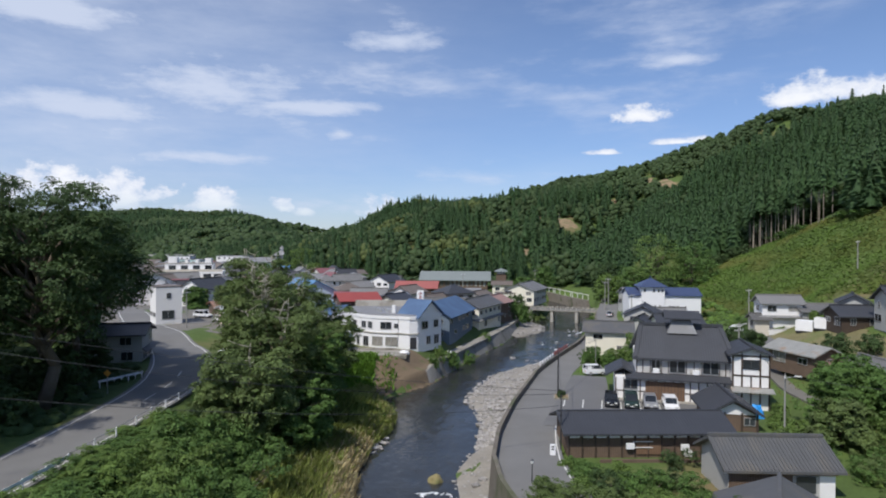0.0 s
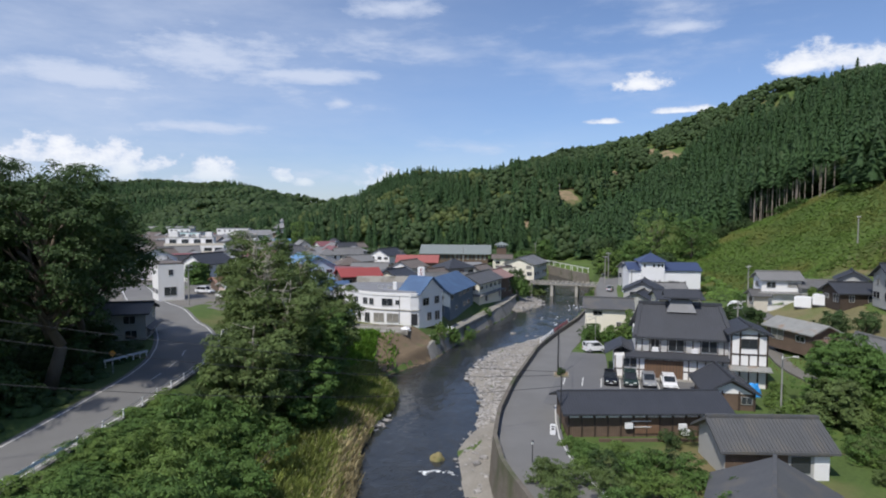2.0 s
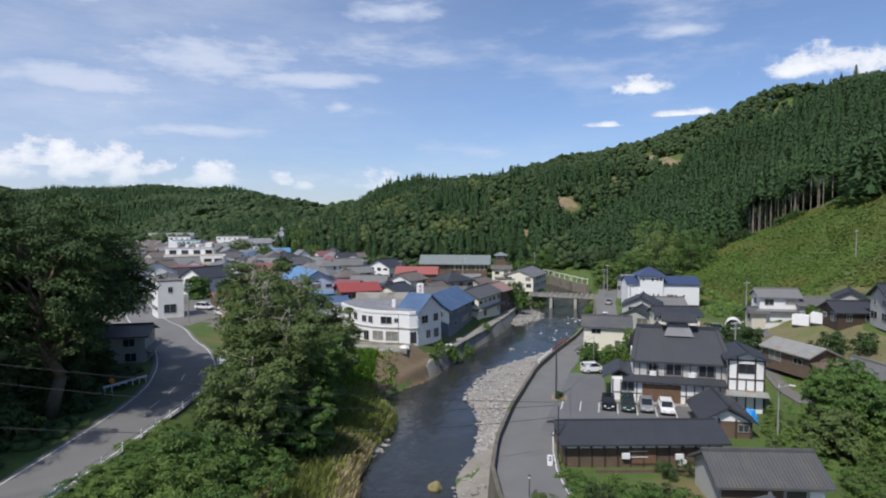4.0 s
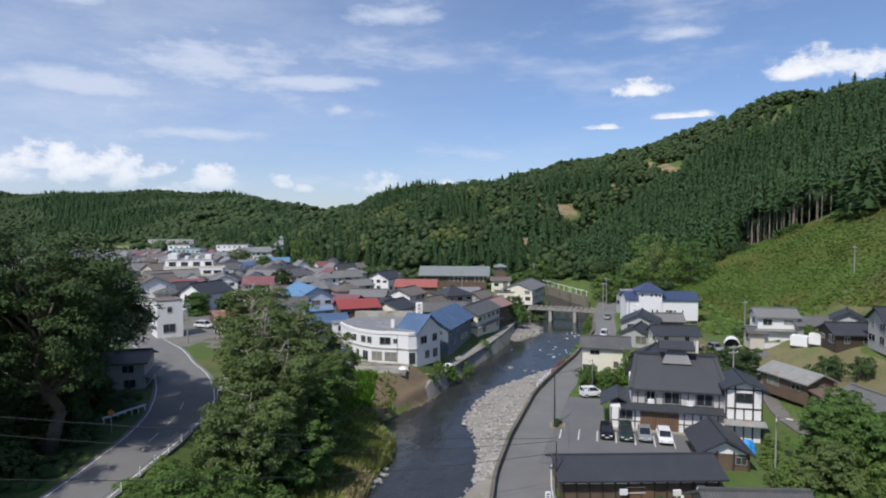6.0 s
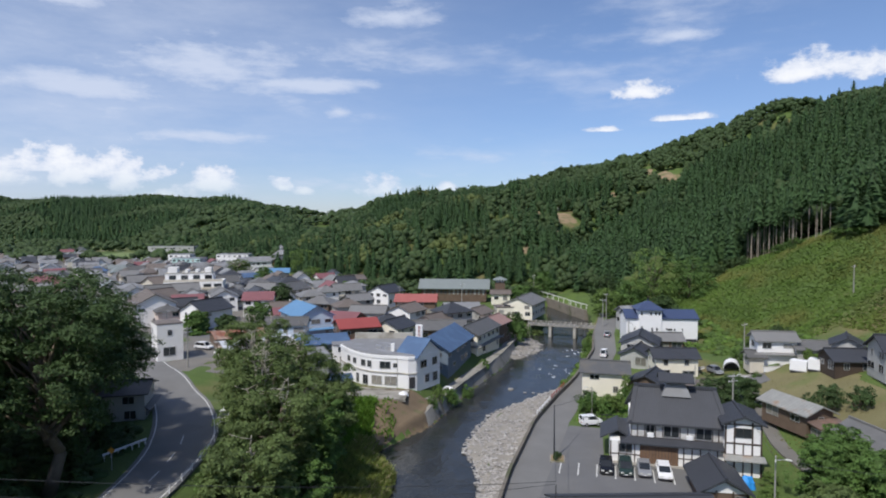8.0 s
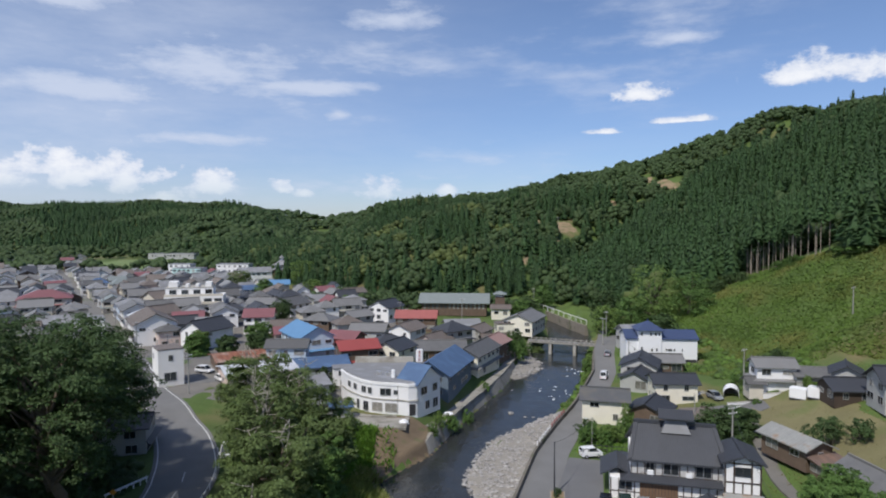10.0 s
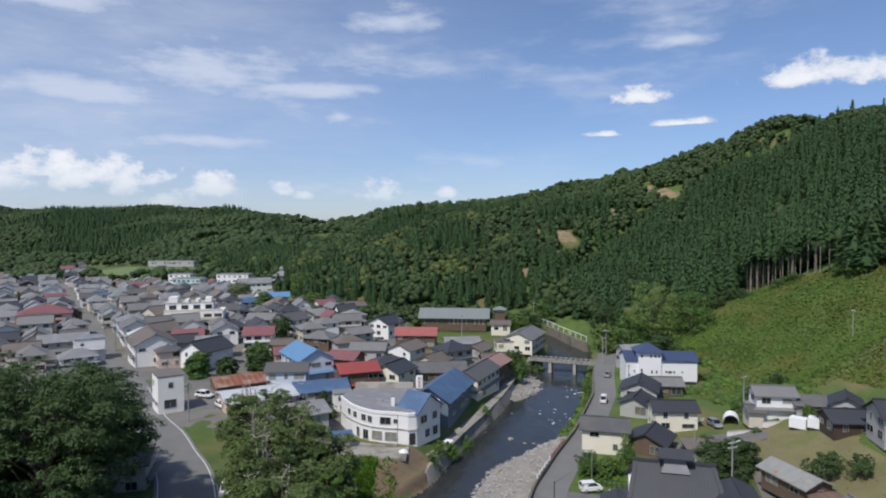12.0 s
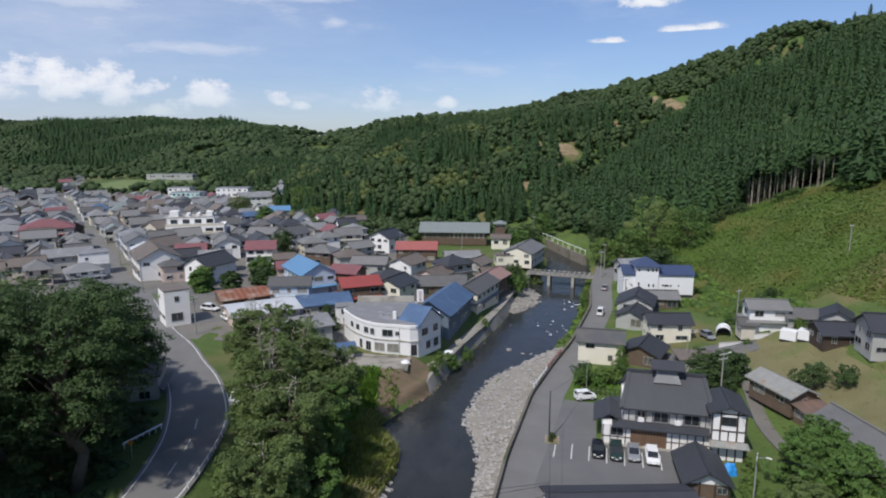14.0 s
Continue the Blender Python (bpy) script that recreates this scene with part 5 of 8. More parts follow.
# young trees between the school and the hill
x, y = g.uniform(-64, 44, 260), g.uniform(256, 306, 260)
ok = (hill_distance(x, y) < 3) & (np.hypot((x - 4) / 26, (y - 250) / 9) > 1) & (x < shore_w(y) - 6)
x, y = x[ok], y[ok]
bh = g.uniform(2.5, 7.0, len(x))
plant("school_grove", broads, x, y, bh, "wood_far", "bushes and young trees between the school and the hill", bh * 1.35, 46)

# the far hills on the west side
x, y, d = wood_points(-1050, -150, 560, 1240, 7.6)
ok = in_view(x, y, 0.05) & (d < 420)
x, y, d = x[ok], y[ok], d[ok]
is_c = wavy(x, y, 60.0, 2.0) > -0.12
plant("far_cedars", conifers_far, x[is_c], y[is_c], g.uniform(10, 15, is_c.sum()), "needle", "distant dark cedar woods on the low hills", g.uniform(20, 27, is_c.sum()), 36)
bh = g.uniform(9.5, 12.5, (~is_c).sum())
plant("far_woods", broads_far, x[~is_c], y[~is_c], bh, "wood_far", "distant mixed woods on the low hills", bh * 1.0, 37)
xs, ys = np.meshgrid(np.arange(-1300, 300, 24), np.arange(1420, 1780, 26))
x, y = xs.ravel() + g.uniform(-12, 12, xs.size), ys.ravel() + g.uniform(-14, 14, xs.size)
ok = in_view(x, y) & (land(x, y) > 25)
plant("farthest_woods", broads_far, x[ok], y[ok], g.uniform(14, 20, ok.sum()), "wood_far", "wooded ridge on the horizon", np.full(ok.sum(), 30.0), 38)
x, y, d = wood_points(-340, 420, 700, 1400, 15.0)
ok = in_view(x, y)
x, y = x[ok], y[ok]
bh = g.uniform(11, 17, len(x))
plant("far_gap_woods", broads_far, x, y, bh, "wood_far", "woods on the saddle beyond the town", bh * 1.25, 41)
# a belt of trees round the fields beyond the town
x, y = g.uniform(-560, -130, 2000), g.uniform(430, 780, 2000)
ok = (hill_distance(x, y) > -95 - 80 * (x < -260)) & (hill_distance(x, y) < 4) & in_view(x, y) & (wavy(x, y, 22, 5) > -0.2) & (np.maximum(np.abs(x + 262) / 62, np.abs(y - 545) / 66) > 1)
bh = g.uniform(6, 12, ok.sum())
plant("valley_trees", broads_far, x[ok], y[ok], bh, "wood_far", "hedgerows and groves beyond the town", bh * 1.2, 39)

# a mown field and pale plots beyond the town
M["field"] = mat("mown_field", (0.135, 0.19, 0.062), 0.95, 0.2, 0.05, 2, 0.3, stain=(0.20, 0.20, 0.09), stain_scale=0.04)
sheet("field", -316, -206, 478, 604, 6, lambda x, y: np.maximum(np.abs(x + 262 - 0.08 * (y - 540)) / 48, np.abs(y - 540) / 57) < 1 + 0.05 * wavy(x, y, 14), M["field"], "mown green field at the edge of town", "field", 0.15)
# bare earth on the slopes
for bx, by, br in BARE[:7]:
    verts, fcs = [(bx, by, zat(bx, by) + 0.35)], []
    for ring_i, f in enumerate((0.5, 1.0)):
        for k in range(14):
            a = k * math.tau / 14
            q = br * f * (1 + 0.25 * math.sin(3 * a + bx) + 0.12 * math.sin(5 * a + by))
            px_, py_ = bx + q * math.cos(a), by + q * 1.6 * math.sin(a)
            verts.append((px_, py_, zat(px_, py_) + 0.3 - 0.5 * (ring_i == 1)))
    for k in range(14):
        j = (k + 1) % 14
        fcs += [(0, 1 + k, 1 + j), (1 + k, 15 + k, 15 + j, 1 + j)]
    tagged(link_mesh("bare_slope", verts, fcs, M["dirt"], smooth=True), "bare tan earth where the slope has slipped", "bare earth", kind="structure")


# -- low growth: meadow, reeds, bank grass --
def tufts(name, x, y, high, lean, material, label, blades=4, width=0.10, seed=1):
    q = np.random.default_rng(seed)
    n = len(x)
    z = land(x, y) - 0.1
    base = np.stack([x, y, z], 1)
    out = []
    for _ in range(blades):
        a = q.uniform(0, math.tau, n)
        way = np.stack([np.cos(a), np.sin(a), 0 * a], 1)
        side = np.stack([-np.sin(a), np.cos(a), 0 * a], 1) * width
        off = q.normal(0, 0.18, (n, 3)) * np.array([1, 1, 0])
        h = high * q.uniform(0.6, 1.25, n)
        mid = base + off + way * (lean * h * 0.35)[:, None] + np.array([0, 0, 1]) * (h * 0.6)[:, None]
        tip = base + off + way * (lean * h)[:, None] + np.array([0, 0, 1]) * h[:, None]
        out.append(np.stack([base + off - side, base + off + side, mid + side, tip, mid - side], 1))
    ob = array_mesh(name, np.concatenate(out), 5, M[material])
    return tagged(ob, label, "grass", kind="stuff")


n = 230000
x, y = g.uniform(58, 190, n), g.uniform(70, 232, n)
d = hill_distance(x, y)
ok = (d > np.where(y > 128, -16, 1)) & (y < meadow_line(x) + 6) & in_view(x, y, 0.03) & ((x > 70) | (y < 150) | (y > 176))
x, y = x[ok], y[ok]
lump = 0.12 + 0.22 * np.clip(wavy(x, y, 4.5, 1.0) + 0.5 * wavy(x, y, 1.9, 3.0), 0, 1)
cen = np.stack([x, y, land(x, y) + lump * g.uniform(0.3, 1.0, len(x))], 1)
q = leaf_quads(cen, g.normal(0, 0.30, (len(x), 3)) + np.array([-0.2, -0.2, 0.9]), 0.42, g)
tagged(array_mesh("meadow_plants", q, 4, M["leaf_meadow"]), "bright green weeds and creepers covering the open slope", "meadow", kind="stuff")
x, y = g.uniform(58, 185, 1300), g.uniform(72, 228, 1300)
ok = (hill_distance(x, y) > np.where(y > 128, -14, 4)) & (y < meadow_line(x) + 4) & in_view(x, y, 0.03) & (wavy(x, y, 9, 6) + 0.5 * wavy(x, y, 3.1, 2) > -0.35) & ((x > 72) | (y < 150) | (y > 176))
bh = g.uniform(0.25, 0.55, ok.sum())
plant("meadow_scrub", thickets, x[ok], y[ok], bh, "leaf_meadow", "billowing green creepers and low scrub on the open slope", bh * g.uniform(2.0, 4.0, ok.sum()), 40, 0.1)
# scrub round the white hall, along the lanes and the far river wall
x, y = g.uniform(38, 76, 2600), g.uniform(118, 205, 2600)
ok = ((np.abs(x - 57.2) > 11.5) | (np.abs(y - 165) > 6.5)) & (x > wall_x(y) + 7.5) & (wavy(x, y, 7, 1) > -0.35) & ((x > 62) | (y > 150)) & ((np.abs(y - 118) > 5) | (x > 64))
x2, y2 = g.uniform(0.2, 1, 130), g.uniform(134, 200, 130)
x2 = shore_e(y2) + 0.4 + (wall_x(y2) - shore_e(y2) - 0.4) * x2
x, y = np.concatenate([x[ok], x2]), np.concatenate([y[ok], y2])
bh = g.uniform(0.5, 1.6, len(x))
plant("lane_scrub", scrubs, x, y, bh, "scrub", "rough green scrub round the white building and along the river wall", bh * g.uniform(1.1, 1.9, len(x)), 43, 0.2)
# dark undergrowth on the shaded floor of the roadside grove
# dark-leaved growth laid over the roadside grove's floor in place of its deep shade
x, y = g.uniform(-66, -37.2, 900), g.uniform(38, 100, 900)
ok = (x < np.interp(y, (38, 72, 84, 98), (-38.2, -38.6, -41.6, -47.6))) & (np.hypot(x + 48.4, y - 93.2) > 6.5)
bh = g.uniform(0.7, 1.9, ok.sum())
plant("grove_undergrowth", thickets, x[ok], y[ok], bh, "leaf_dark", "dark-leaved undergrowth added to deepen the shade under the roadside trees", bh * g.uniform(1.0, 1.7, ok.sum()), 44, 0.2)
# rough grass between the barn and the houses
x, y = g.uniform(33, 92, 11000), g.uniform(40, 122, 11000)
ok = (x > 45) & (y > 62)
tufts("rough_grass", x[ok], y[ok], g.uniform(0.12, 0.32, ok.sum()), np.full(ok.sum(), 0.5), "rough", "rough yellowing grass on the terrace", 3, 0.06, 3)
# reeds on the west shore
y = g.uniform(42, 99, 9000)
x = shore_w(y) + 0.4 - g.gamma(1.6, 2.3, 9000)
ok = (x > shore_w(y) - 8.5) & ((y < 92) | (x > -14))
x, y = x[ok], y[ok]
dry = g.uniform(0, 1, len(x)) < np.clip(1.15 - (shore_w(y) - x) / 2.6, 0.04, 0.95) * np.where(y < 76, 1.0, 0.25)
for sel, material, label in ((dry, "reed_dry", "dry straw-coloured reeds at the water's edge"), (~dry, "reed", "tall yellow-green reeds on the river bank")):
    tufts("reeds", x[sel], y[sel], g.uniform(0.7, 1.6, sel.sum()), np.full(sel.sum(), 0.5), material, label, 6, 0.05, 4)
# bright bank below the inn
x, y = g.uniform(-23, -8, 13000), g.uniform(82, 110, 13000)
ok = (x < shore_w(y) - 0.8) & ((x < -12.0) | (y < 97) | (g.uniform(0, 1, 13000) < 0.05))
tufts("bank_grass", x[ok], y[ok], g.uniform(0.5, 1.2, ok.sum()), np.full(ok.sum(), 0.5), "leaf_bank", "bright green grass on the bank below the inn", 4, 0.10, 6)
# kerb-side grass by the parking and the river
x, y = g.uniform(18, 34, 1800), g.uniform(100, 112, 1800)
tufts("lawn", x[x > wall_x(y) + 6.5], y[x > wall_x(y) + 6.5], np.full((x > wall_x(y) + 6.5).sum(), 0.3), np.full((x > wall_x(y) + 6.5).sum(), 0.5), "leaf_bank", "short green grass beside the lane", 3, 0.08, 7)


# ---- buildings ----
WINDOW_CACHE = {}


def window_part(parent, x, y, z, w, h, facing, pane_mat=None, detail=True, frame_mat=None):
    """A window on a wall: a frame with a mullion, and its pane. facing: the outward turn in degrees (0: -y)."""
    pane_mat, frame_mat = pane_mat or M["glass"], frame_mat or M["alu"]
    key = (round(w, 1), round(h, 1), pane_mat.name, frame_mat.name)
    w, h = key[0], key[1]
    if key not in WINDOW_CACHE:
        bm = bmesh.new()
        t = 0.07
        for x0, x1, z0, z1 in ((-w / 2, w / 2, h / 2 - t, h / 2), (-w / 2, w / 2, -h / 2, -h / 2 + t), (-w / 2, -w / 2 + t, -h / 2 + t, h / 2 - t),
                               (w / 2 - t, w / 2, -h / 2 + t, h / 2 - t), (-0.03, 0.03, -h / 2 + t, h / 2 - t)):
            add_box(bm, x0, x1, -0.07, 0.02, z0, z1)
        me = bpy.data.meshes.new("window")
        bm.to_mesh(me)
        bm.free()
        me.materials.append(frame_mat)
        pm = bpy.data.meshes.new("pane")
        bm = box(-w / 2 + 0.02, w / 2 - 0.02, -0.025, 0.015, -h / 2 + 0.02, h / 2 - 0.02)
        bm.to_mesh(pm)
        bm.free()
        pm.materials.append(pane_mat)
        WINDOW_CACHE[key] = (me, pm)
    me, pm = WINDOW_CACHE[key]
    if detail:
        fr = new("window", me)
        fr.parent = parent
        fr.matrix_basis = pose(x, y, z, 0, 0, facing)
        pane = new("pane", pm)
        pane.parent = fr
        return fr
    pane = new("window", pm)
    pane.parent = parent
    pane.matrix_basis = pose(x, y, z, 0, 0, facing)
    return pane


def gable_roof(w, d, h, rise, over, thick=0.18, end=None):
    """Two slopes with the ridge along x, over walls of height h."""
    end = over if end is None else end
    k = rise / (d / 2)
    low = h - k * over
    bm = bmesh.new()
    x = w / 2 + end
    y = d / 2 + over
    t = thick
    v = [bm.verts.new(c) for s in (-x, x) for c in ((s, -y, low), (s, 0, h + rise), (s, y, low), (s, y, low + t), (s, 0, h + rise + t * 1.15), (s, -y, low + t))]
    for q in ((0, 1, 7, 6), (1, 2, 8, 7), (2, 3, 9, 8), (3, 4, 10, 9), (4, 5, 11, 10), (5, 0, 6, 11)):
        bm.faces.new([v[i] for i in q])
    for q in ((5, 4, 1, 0), (4, 3, 2, 1), (6, 7, 10, 11), (7, 8, 9, 10)):
        bm.faces.new([v[i] for i in q])
    bmesh.ops.recalc_face_normals(bm, faces=bm.faces)
    return bm


def hip_roof(w, d, h, rise, over, thick=0.16, ridge=None):
    """Four slopes; ridge: half the ridge's length."""
    k = rise / (d / 2)
    low = h - k * over
    x, y = w / 2 + over, d / 2 + over
    r = max(w / 2 - d / 2, 0.05) if ridge is None else ridge
    bm = bmesh.new()
    a = [bm.verts.new(c) for c in ((-x, -y, low), (x, -y, low), (x, y, low), (-x, y, low))]
    b = [bm.verts.new(c) for c in ((-x, -y, low + thick), (x, -y, low + thick), (x, y, low + thick), (-x, y, low + thick))]
    p, q = bm.verts.new((-r, 0, h + rise + thick)), bm.verts.new((r, 0, h + rise + thick))
    for f in ((a[3], a[2], a[1], a[0]), (b[0], b[1], q, p), (b[1], b[2], q), (b[2], b[3], p, q), (b[3], b[0], p)):
        bm.faces.new(f)
    for i in range(4):
        j = (i + 1) % 4
        bm.faces.new((a[i], a[j], b[j], b[i]))
    bmesh.ops.recalc_face_normals(bm, faces=bm.faces)
    return bm


def gable_walls(w, d, h, rise):
    bm = bmesh.new()
    x, y = w / 2, d / 2
    v = [bm.verts.new(c) for s in (-x, x) for c in ((s, -y, -0.8), (s, y, -0.8), (s, y, h), (s, 0, h + rise), (s, -y, h))]
    for i in range(5):
        j = (i + 1) % 5
        bm.faces.new((v[i], v[j], v[5 + j], v[5 + i]))
    bm.faces.new(v[:5])
    bm.faces.new(v[5:])
    bmesh.ops.recalc_face_normals(bm, faces=bm.faces)
    return bm


def skirt_roof(w, d, z, out, drop, thick=0.12, sides="nsew"):
    """A pent roof running round the walls at height z."""
    bm = bmesh.new()
    x, y = w / 2, d / 2
    X, Y = x + out, y + out
    quads = {"s": ((-X, -Y), (X, -Y), (x, -y), (-x, -y)), "e": ((X, -Y), (X, Y), (x, y), (x, -y)),
             "n": ((X, Y), (-X, Y), (-x, y), (x, y)), "w": ((-X, Y), (-X, -Y), (-x, -y), (-x, y))}
    for s in sides:
        q = quads[s]
        add_slab(bm, [(q[0][0], q[0][1], z - drop), (q[1][0], q[1][1], z - drop), (q[2][0], q[2][1], z), (q[3][0], q[3][1], z)], thick)
    return bm


def house(x, y, w, d, h, rot, roof="tile_grey", wall="white", kind="gable", rise=None, over=0.6, storeys=2, skirt=False, windows=True,
          detail=True, z=None, label="", category="house", name="house", seed=None, group="", sides="nsew", win_mat=None, balcony=False):
    """A house: ridge along its own x; its own -y side is the front."""
    r = random.Random(seed if seed is not None else int(x * 31 + y * 17))
    z = min(zat(x, y), zat(x - d / 3, y - d / 3) + 0.6) if z is None else z
    ob = thing(name, x, y, z, rot, label, category, group)
    rise = d * 0.24 if rise is None else rise
    if kind == "gable":
        part("wall", gable_walls(w, d, h, rise), M[wall], ob)
        part("roof", gable_roof(w, d, h, rise, over), M[roof], ob)
    elif kind == "hip":
        part("wall", box(-w / 2, w / 2, -d / 2, d / 2, -0.8, h), M[wall], ob)
        part("roof", hip_roof(w, d, h, rise, over), M[roof], ob)
    elif kind == "flat":
        part("wall", box(-w / 2, w / 2, -d / 2, d / 2, -0.8, h), M[wall], ob)
        part("roof", box(-w / 2 - over * 0.3, w / 2 + over * 0.3, -d / 2 - over * 0.3, d / 2 + over * 0.3, h, h + 0.25, 0.05), M[roof], ob)
    elif kind == "shed":
        bm = bmesh.new()
        v = [bm.verts.new(c) for s in (-w / 2, w / 2) for c in ((s, -d / 2, -0.8), (s, d / 2, -0.8), (s, d / 2, h + rise), (s, -d / 2, h))]
        for q in ((0, 1, 5, 4), (1, 2, 6, 5), (2, 3, 7, 6), (3, 0, 4, 7), (3, 2, 1, 0), (4, 5, 6, 7)):
            bm.faces.new([v[i] for i in q])
        part("wall", bm, M[wall], ob)
        k = rise / d
        part("roof", add_slab(bmesh.new(), [(-w / 2 - over, -d / 2 - over, h - k * over + 0.15), (w / 2 + over, -d / 2 - over, h - k * over + 0.15),
                                            (w / 2 + over, d / 2 + over, h + rise + k * over + 0.15), (-w / 2 - over, d / 2 + over, h + rise + k * over + 0.15)], 0.15), M[roof], ob)
    if kind in ("gable", "hip") and "tile" in roof:
        rl = w / 2 + over if kind == "gable" else max(w / 2 - d / 2, 0.3)
        part("ridge", box(-rl, rl, -0.16, 0.16, h + rise + 0.1, h + rise + 0.42, 0.06), M[roof], ob)
    if skirt:
        part("lower_roof", skirt_roof(w, d, h * 0.52, 0.9, 0.32, sides=skirt if isinstance(skirt, str) else "sew"), M[roof], ob)
    if windows:
        sh = h / storeys
        for s in range(storeys):
            zc = s * sh + sh * 0.56
            for side in sides:
                length, off, face = {"s": (w, d / 2, 0), "n": (w, d / 2, 180), "e": (d, w / 2, 90), "w": (d, w / 2, -90)}[side]
                n = max(1, int(length / 3.0))
                for i in range(n):
                    if r.random() < 0.18:
                        continue
                    u = (i + 0.5) / n * length - length / 2 + r.uniform(-0.2, 0.2)
                    ww = min(r.choice((0.9, 1.7, 1.7, 1.7, 2.4)), length / n - 0.4)
                    hh = min(r.choice((0.9, 1.2, 1.2)) if s or r.random() < 0.5 else 1.8, sh * 0.62)
                    px, py = {"s": (u, -off), "n": (-u, off), "e": (off, u), "w": (-off, -u)}[side]
                    window_part(ob, px, py, zc, ww, hh, face, win_mat or (M["curtain"] if r.random() < 0.3 else M["glass"]), detail)
    if balcony:
        bm = bmesh.new()
        z0 = h * 0.5
        add_box(bm, -w / 2 + 0.3, w / 2 - 0.3, -d / 2 - 1.1, -d / 2 - 0.003, z0, z0 + 0.12)
        for q in np.linspace(-w / 2 + 0.34, w / 2 - 0.34, 9):
            add_box(bm, q - 0.03, q + 0.03, -d / 2 - 1.1, -d / 2 - 1.05, z0 + 0.12, z0 + 1.0)
        add_box(bm, -w / 2 + 0.3, w / 2 - 0.3, -d / 2 - 1.12, -d / 2 - 1.03, z0 + 1.0, z0 + 1.07)
        part("balcony", bm, M["alu"], ob)
    return ob


def aircon(parent, x, y, z, face):
    ob = part("air_conditioner", box(-0.4, 0.4, -0.15, 0.15, 0, 0.6, 0.03), M["white_plain"], parent)
    ob.matrix_basis = pose(x, y, z, 0, 0, face)
    return ob


# -- the hotel: white plaster between dark posts, black tiled roofs --
def hotel():
    ob = thing("hotel", 32.1, 85.2, 4.85, -14, "traditional inn with white plaster walls and black tiled roofs", "inn")
    part("ground_floor_wall", box(-8.6, 6.0, -4.6, 4.4, -0.8, 3.0), M["white"], ob)
    part("upper_wall", box(-5.9, 5.9, -3.9, 4.0, 3.0, 5.9), M["white"], ob, "white upper wall")
    for q in np.linspace(-8.5, 5.9, 15):
        part("post", box(q - 0.07, q + 0.07, -4.67, -4.603, -0.1, 2.95), M["wood"], ob)
    part("rail", box(-8.6, 6.0, -4.645, -4.603, 1.15, 1.28), M["wood"], ob)
    for q in (-5.82, -5.05, -4.1, -2.75, -1.85, 0.35, 1.3, 2.25, 4.35, 5.1, 5.82):
        part("upper_post", box(q - 0.06, q + 0.06, -3.97, -3.903, 3.3, 5.85), M["wood"], ob)
    part("upper_rail", box(-5.9, 5.9, -3.99, -3.903, 3.45, 3.58), M["wood"], ob)
    # upper windows stand in pairs between white panels
    for q, w_ in ((-3.42, 1.25), (-0.75, 2.0), (3.3, 2.0)):
        window_part(ob, q, -3.92, 4.5, w_, 1.55, 0, M["glass"])
    for q in (-3.4, 1.5):
        aircon(ob, q, -4.15, 3.62, 0)
    # entrance: a wide wooden lattice door
    door = part("entrance_door", box(-4.75, 0.1, -4.68, -4.605, 0.05, 2.6), M["brownwall"], ob, "brown slatted wooden entrance door")
    for q in np.linspace(-4.7, -0.25, 12):
        part("slat", box(q, q + 0.26, -4.74, -4.683, 0.08, 2.55), M["woodmid"], door)
    for q in (-6.6,):
        window_part(ob, q, -4.62, 2.1, 1.8, 1.3, 0)
    part("plinth", box(-8.7, 6.1, -4.95, -4.61, -0.8, 0.22), M["concrete_light"], ob)
    # roofs
    part("lower_roof", skirt_roof(11.8, 7.9, 3.55, 1.4, 0.5, 0.2, "sew"), M["tile_dark"], ob)
    wing = part("wing_roof", gable_roof(5.0, 3.4, 3.1, 0.9, 0.6), M["tile_dark"], ob)
    wing.matrix_basis = pose(-7.6, -0.6, 0, 0, 0, 90)
    # the ends of the roof lean in towards the ridge
    for nm, bm, mm in (("roof", gable_roof(11.6, 8.0, 5.85, 3.3, 0.6, 0.28, 0.6), M["tile_dark"]), ("gable_wall", gable_walls(11.4, 7.8, 5.85, 3.2), M["white"])):
        for v in bm.verts:
            if abs(v.co.y) < 0.1 and v.co.z > 7:
                v.co.x *= 0.84
        part(nm, bm, mm, ob)
    part("ridge", box(-5.4, 5.4, -0.25, 0.25, 9.32, 9.8, 0.08), M["tile_dark"], ob)
    for s in (-1, 1):
        # bands of raised tiles down each end of the roof
        b = bmesh.new()
        for e in (0, 1):
            sg = -1 if e else 1
            add_slab(b, [(s * 5.0 - 0.2, 0, 9.62), (s * 6.0 - 0.2, sg * -4.6, 5.85), (s * 6.0 + 0.2, sg * -4.6, 5.85), (s * 5.0 + 0.2, 0, 9.62)], 0.2)
        part("verge_tiles", b, M["tile_dark"], ob)
    # the raised smoke vent on the ridge
    bm = bmesh.new()
    v = [bm.verts.new(c) for c in ((-1.9, -1.5, 8.85), (1.9, -1.5, 8.85), (1.9, 1.5, 8.85), (-1.9, 1.5, 8.85), (-1.2, -0.8, 10.5), (1.2, -0.8, 10.5), (1.2, 0.8, 10.5), (-1.2, 0.8, 10.5))]
    for q in ((0, 1, 5, 4), (1, 2, 6, 5), (2, 3, 7, 6), (3, 0, 4, 7), (4, 5, 6, 7)):
        bm.faces.new([v[i] for i in q])
    vent = part("roof_vent", bm, M["slate"], ob, "pale grey flared roof vent")
    vent.location = (0.1, 0, -0.3)
    t = part("vent_louvre", box(-1.1, 1.1, -0.7, 0.7, 10.5, 11.0), M["wood"], ob)
    t.location = (0.1, 0, -0.3)
    t = part("vent_roof", gable_roof(3.6, 2.2, 11.0, 0.6, 0.5), M["tile_dark"], ob)
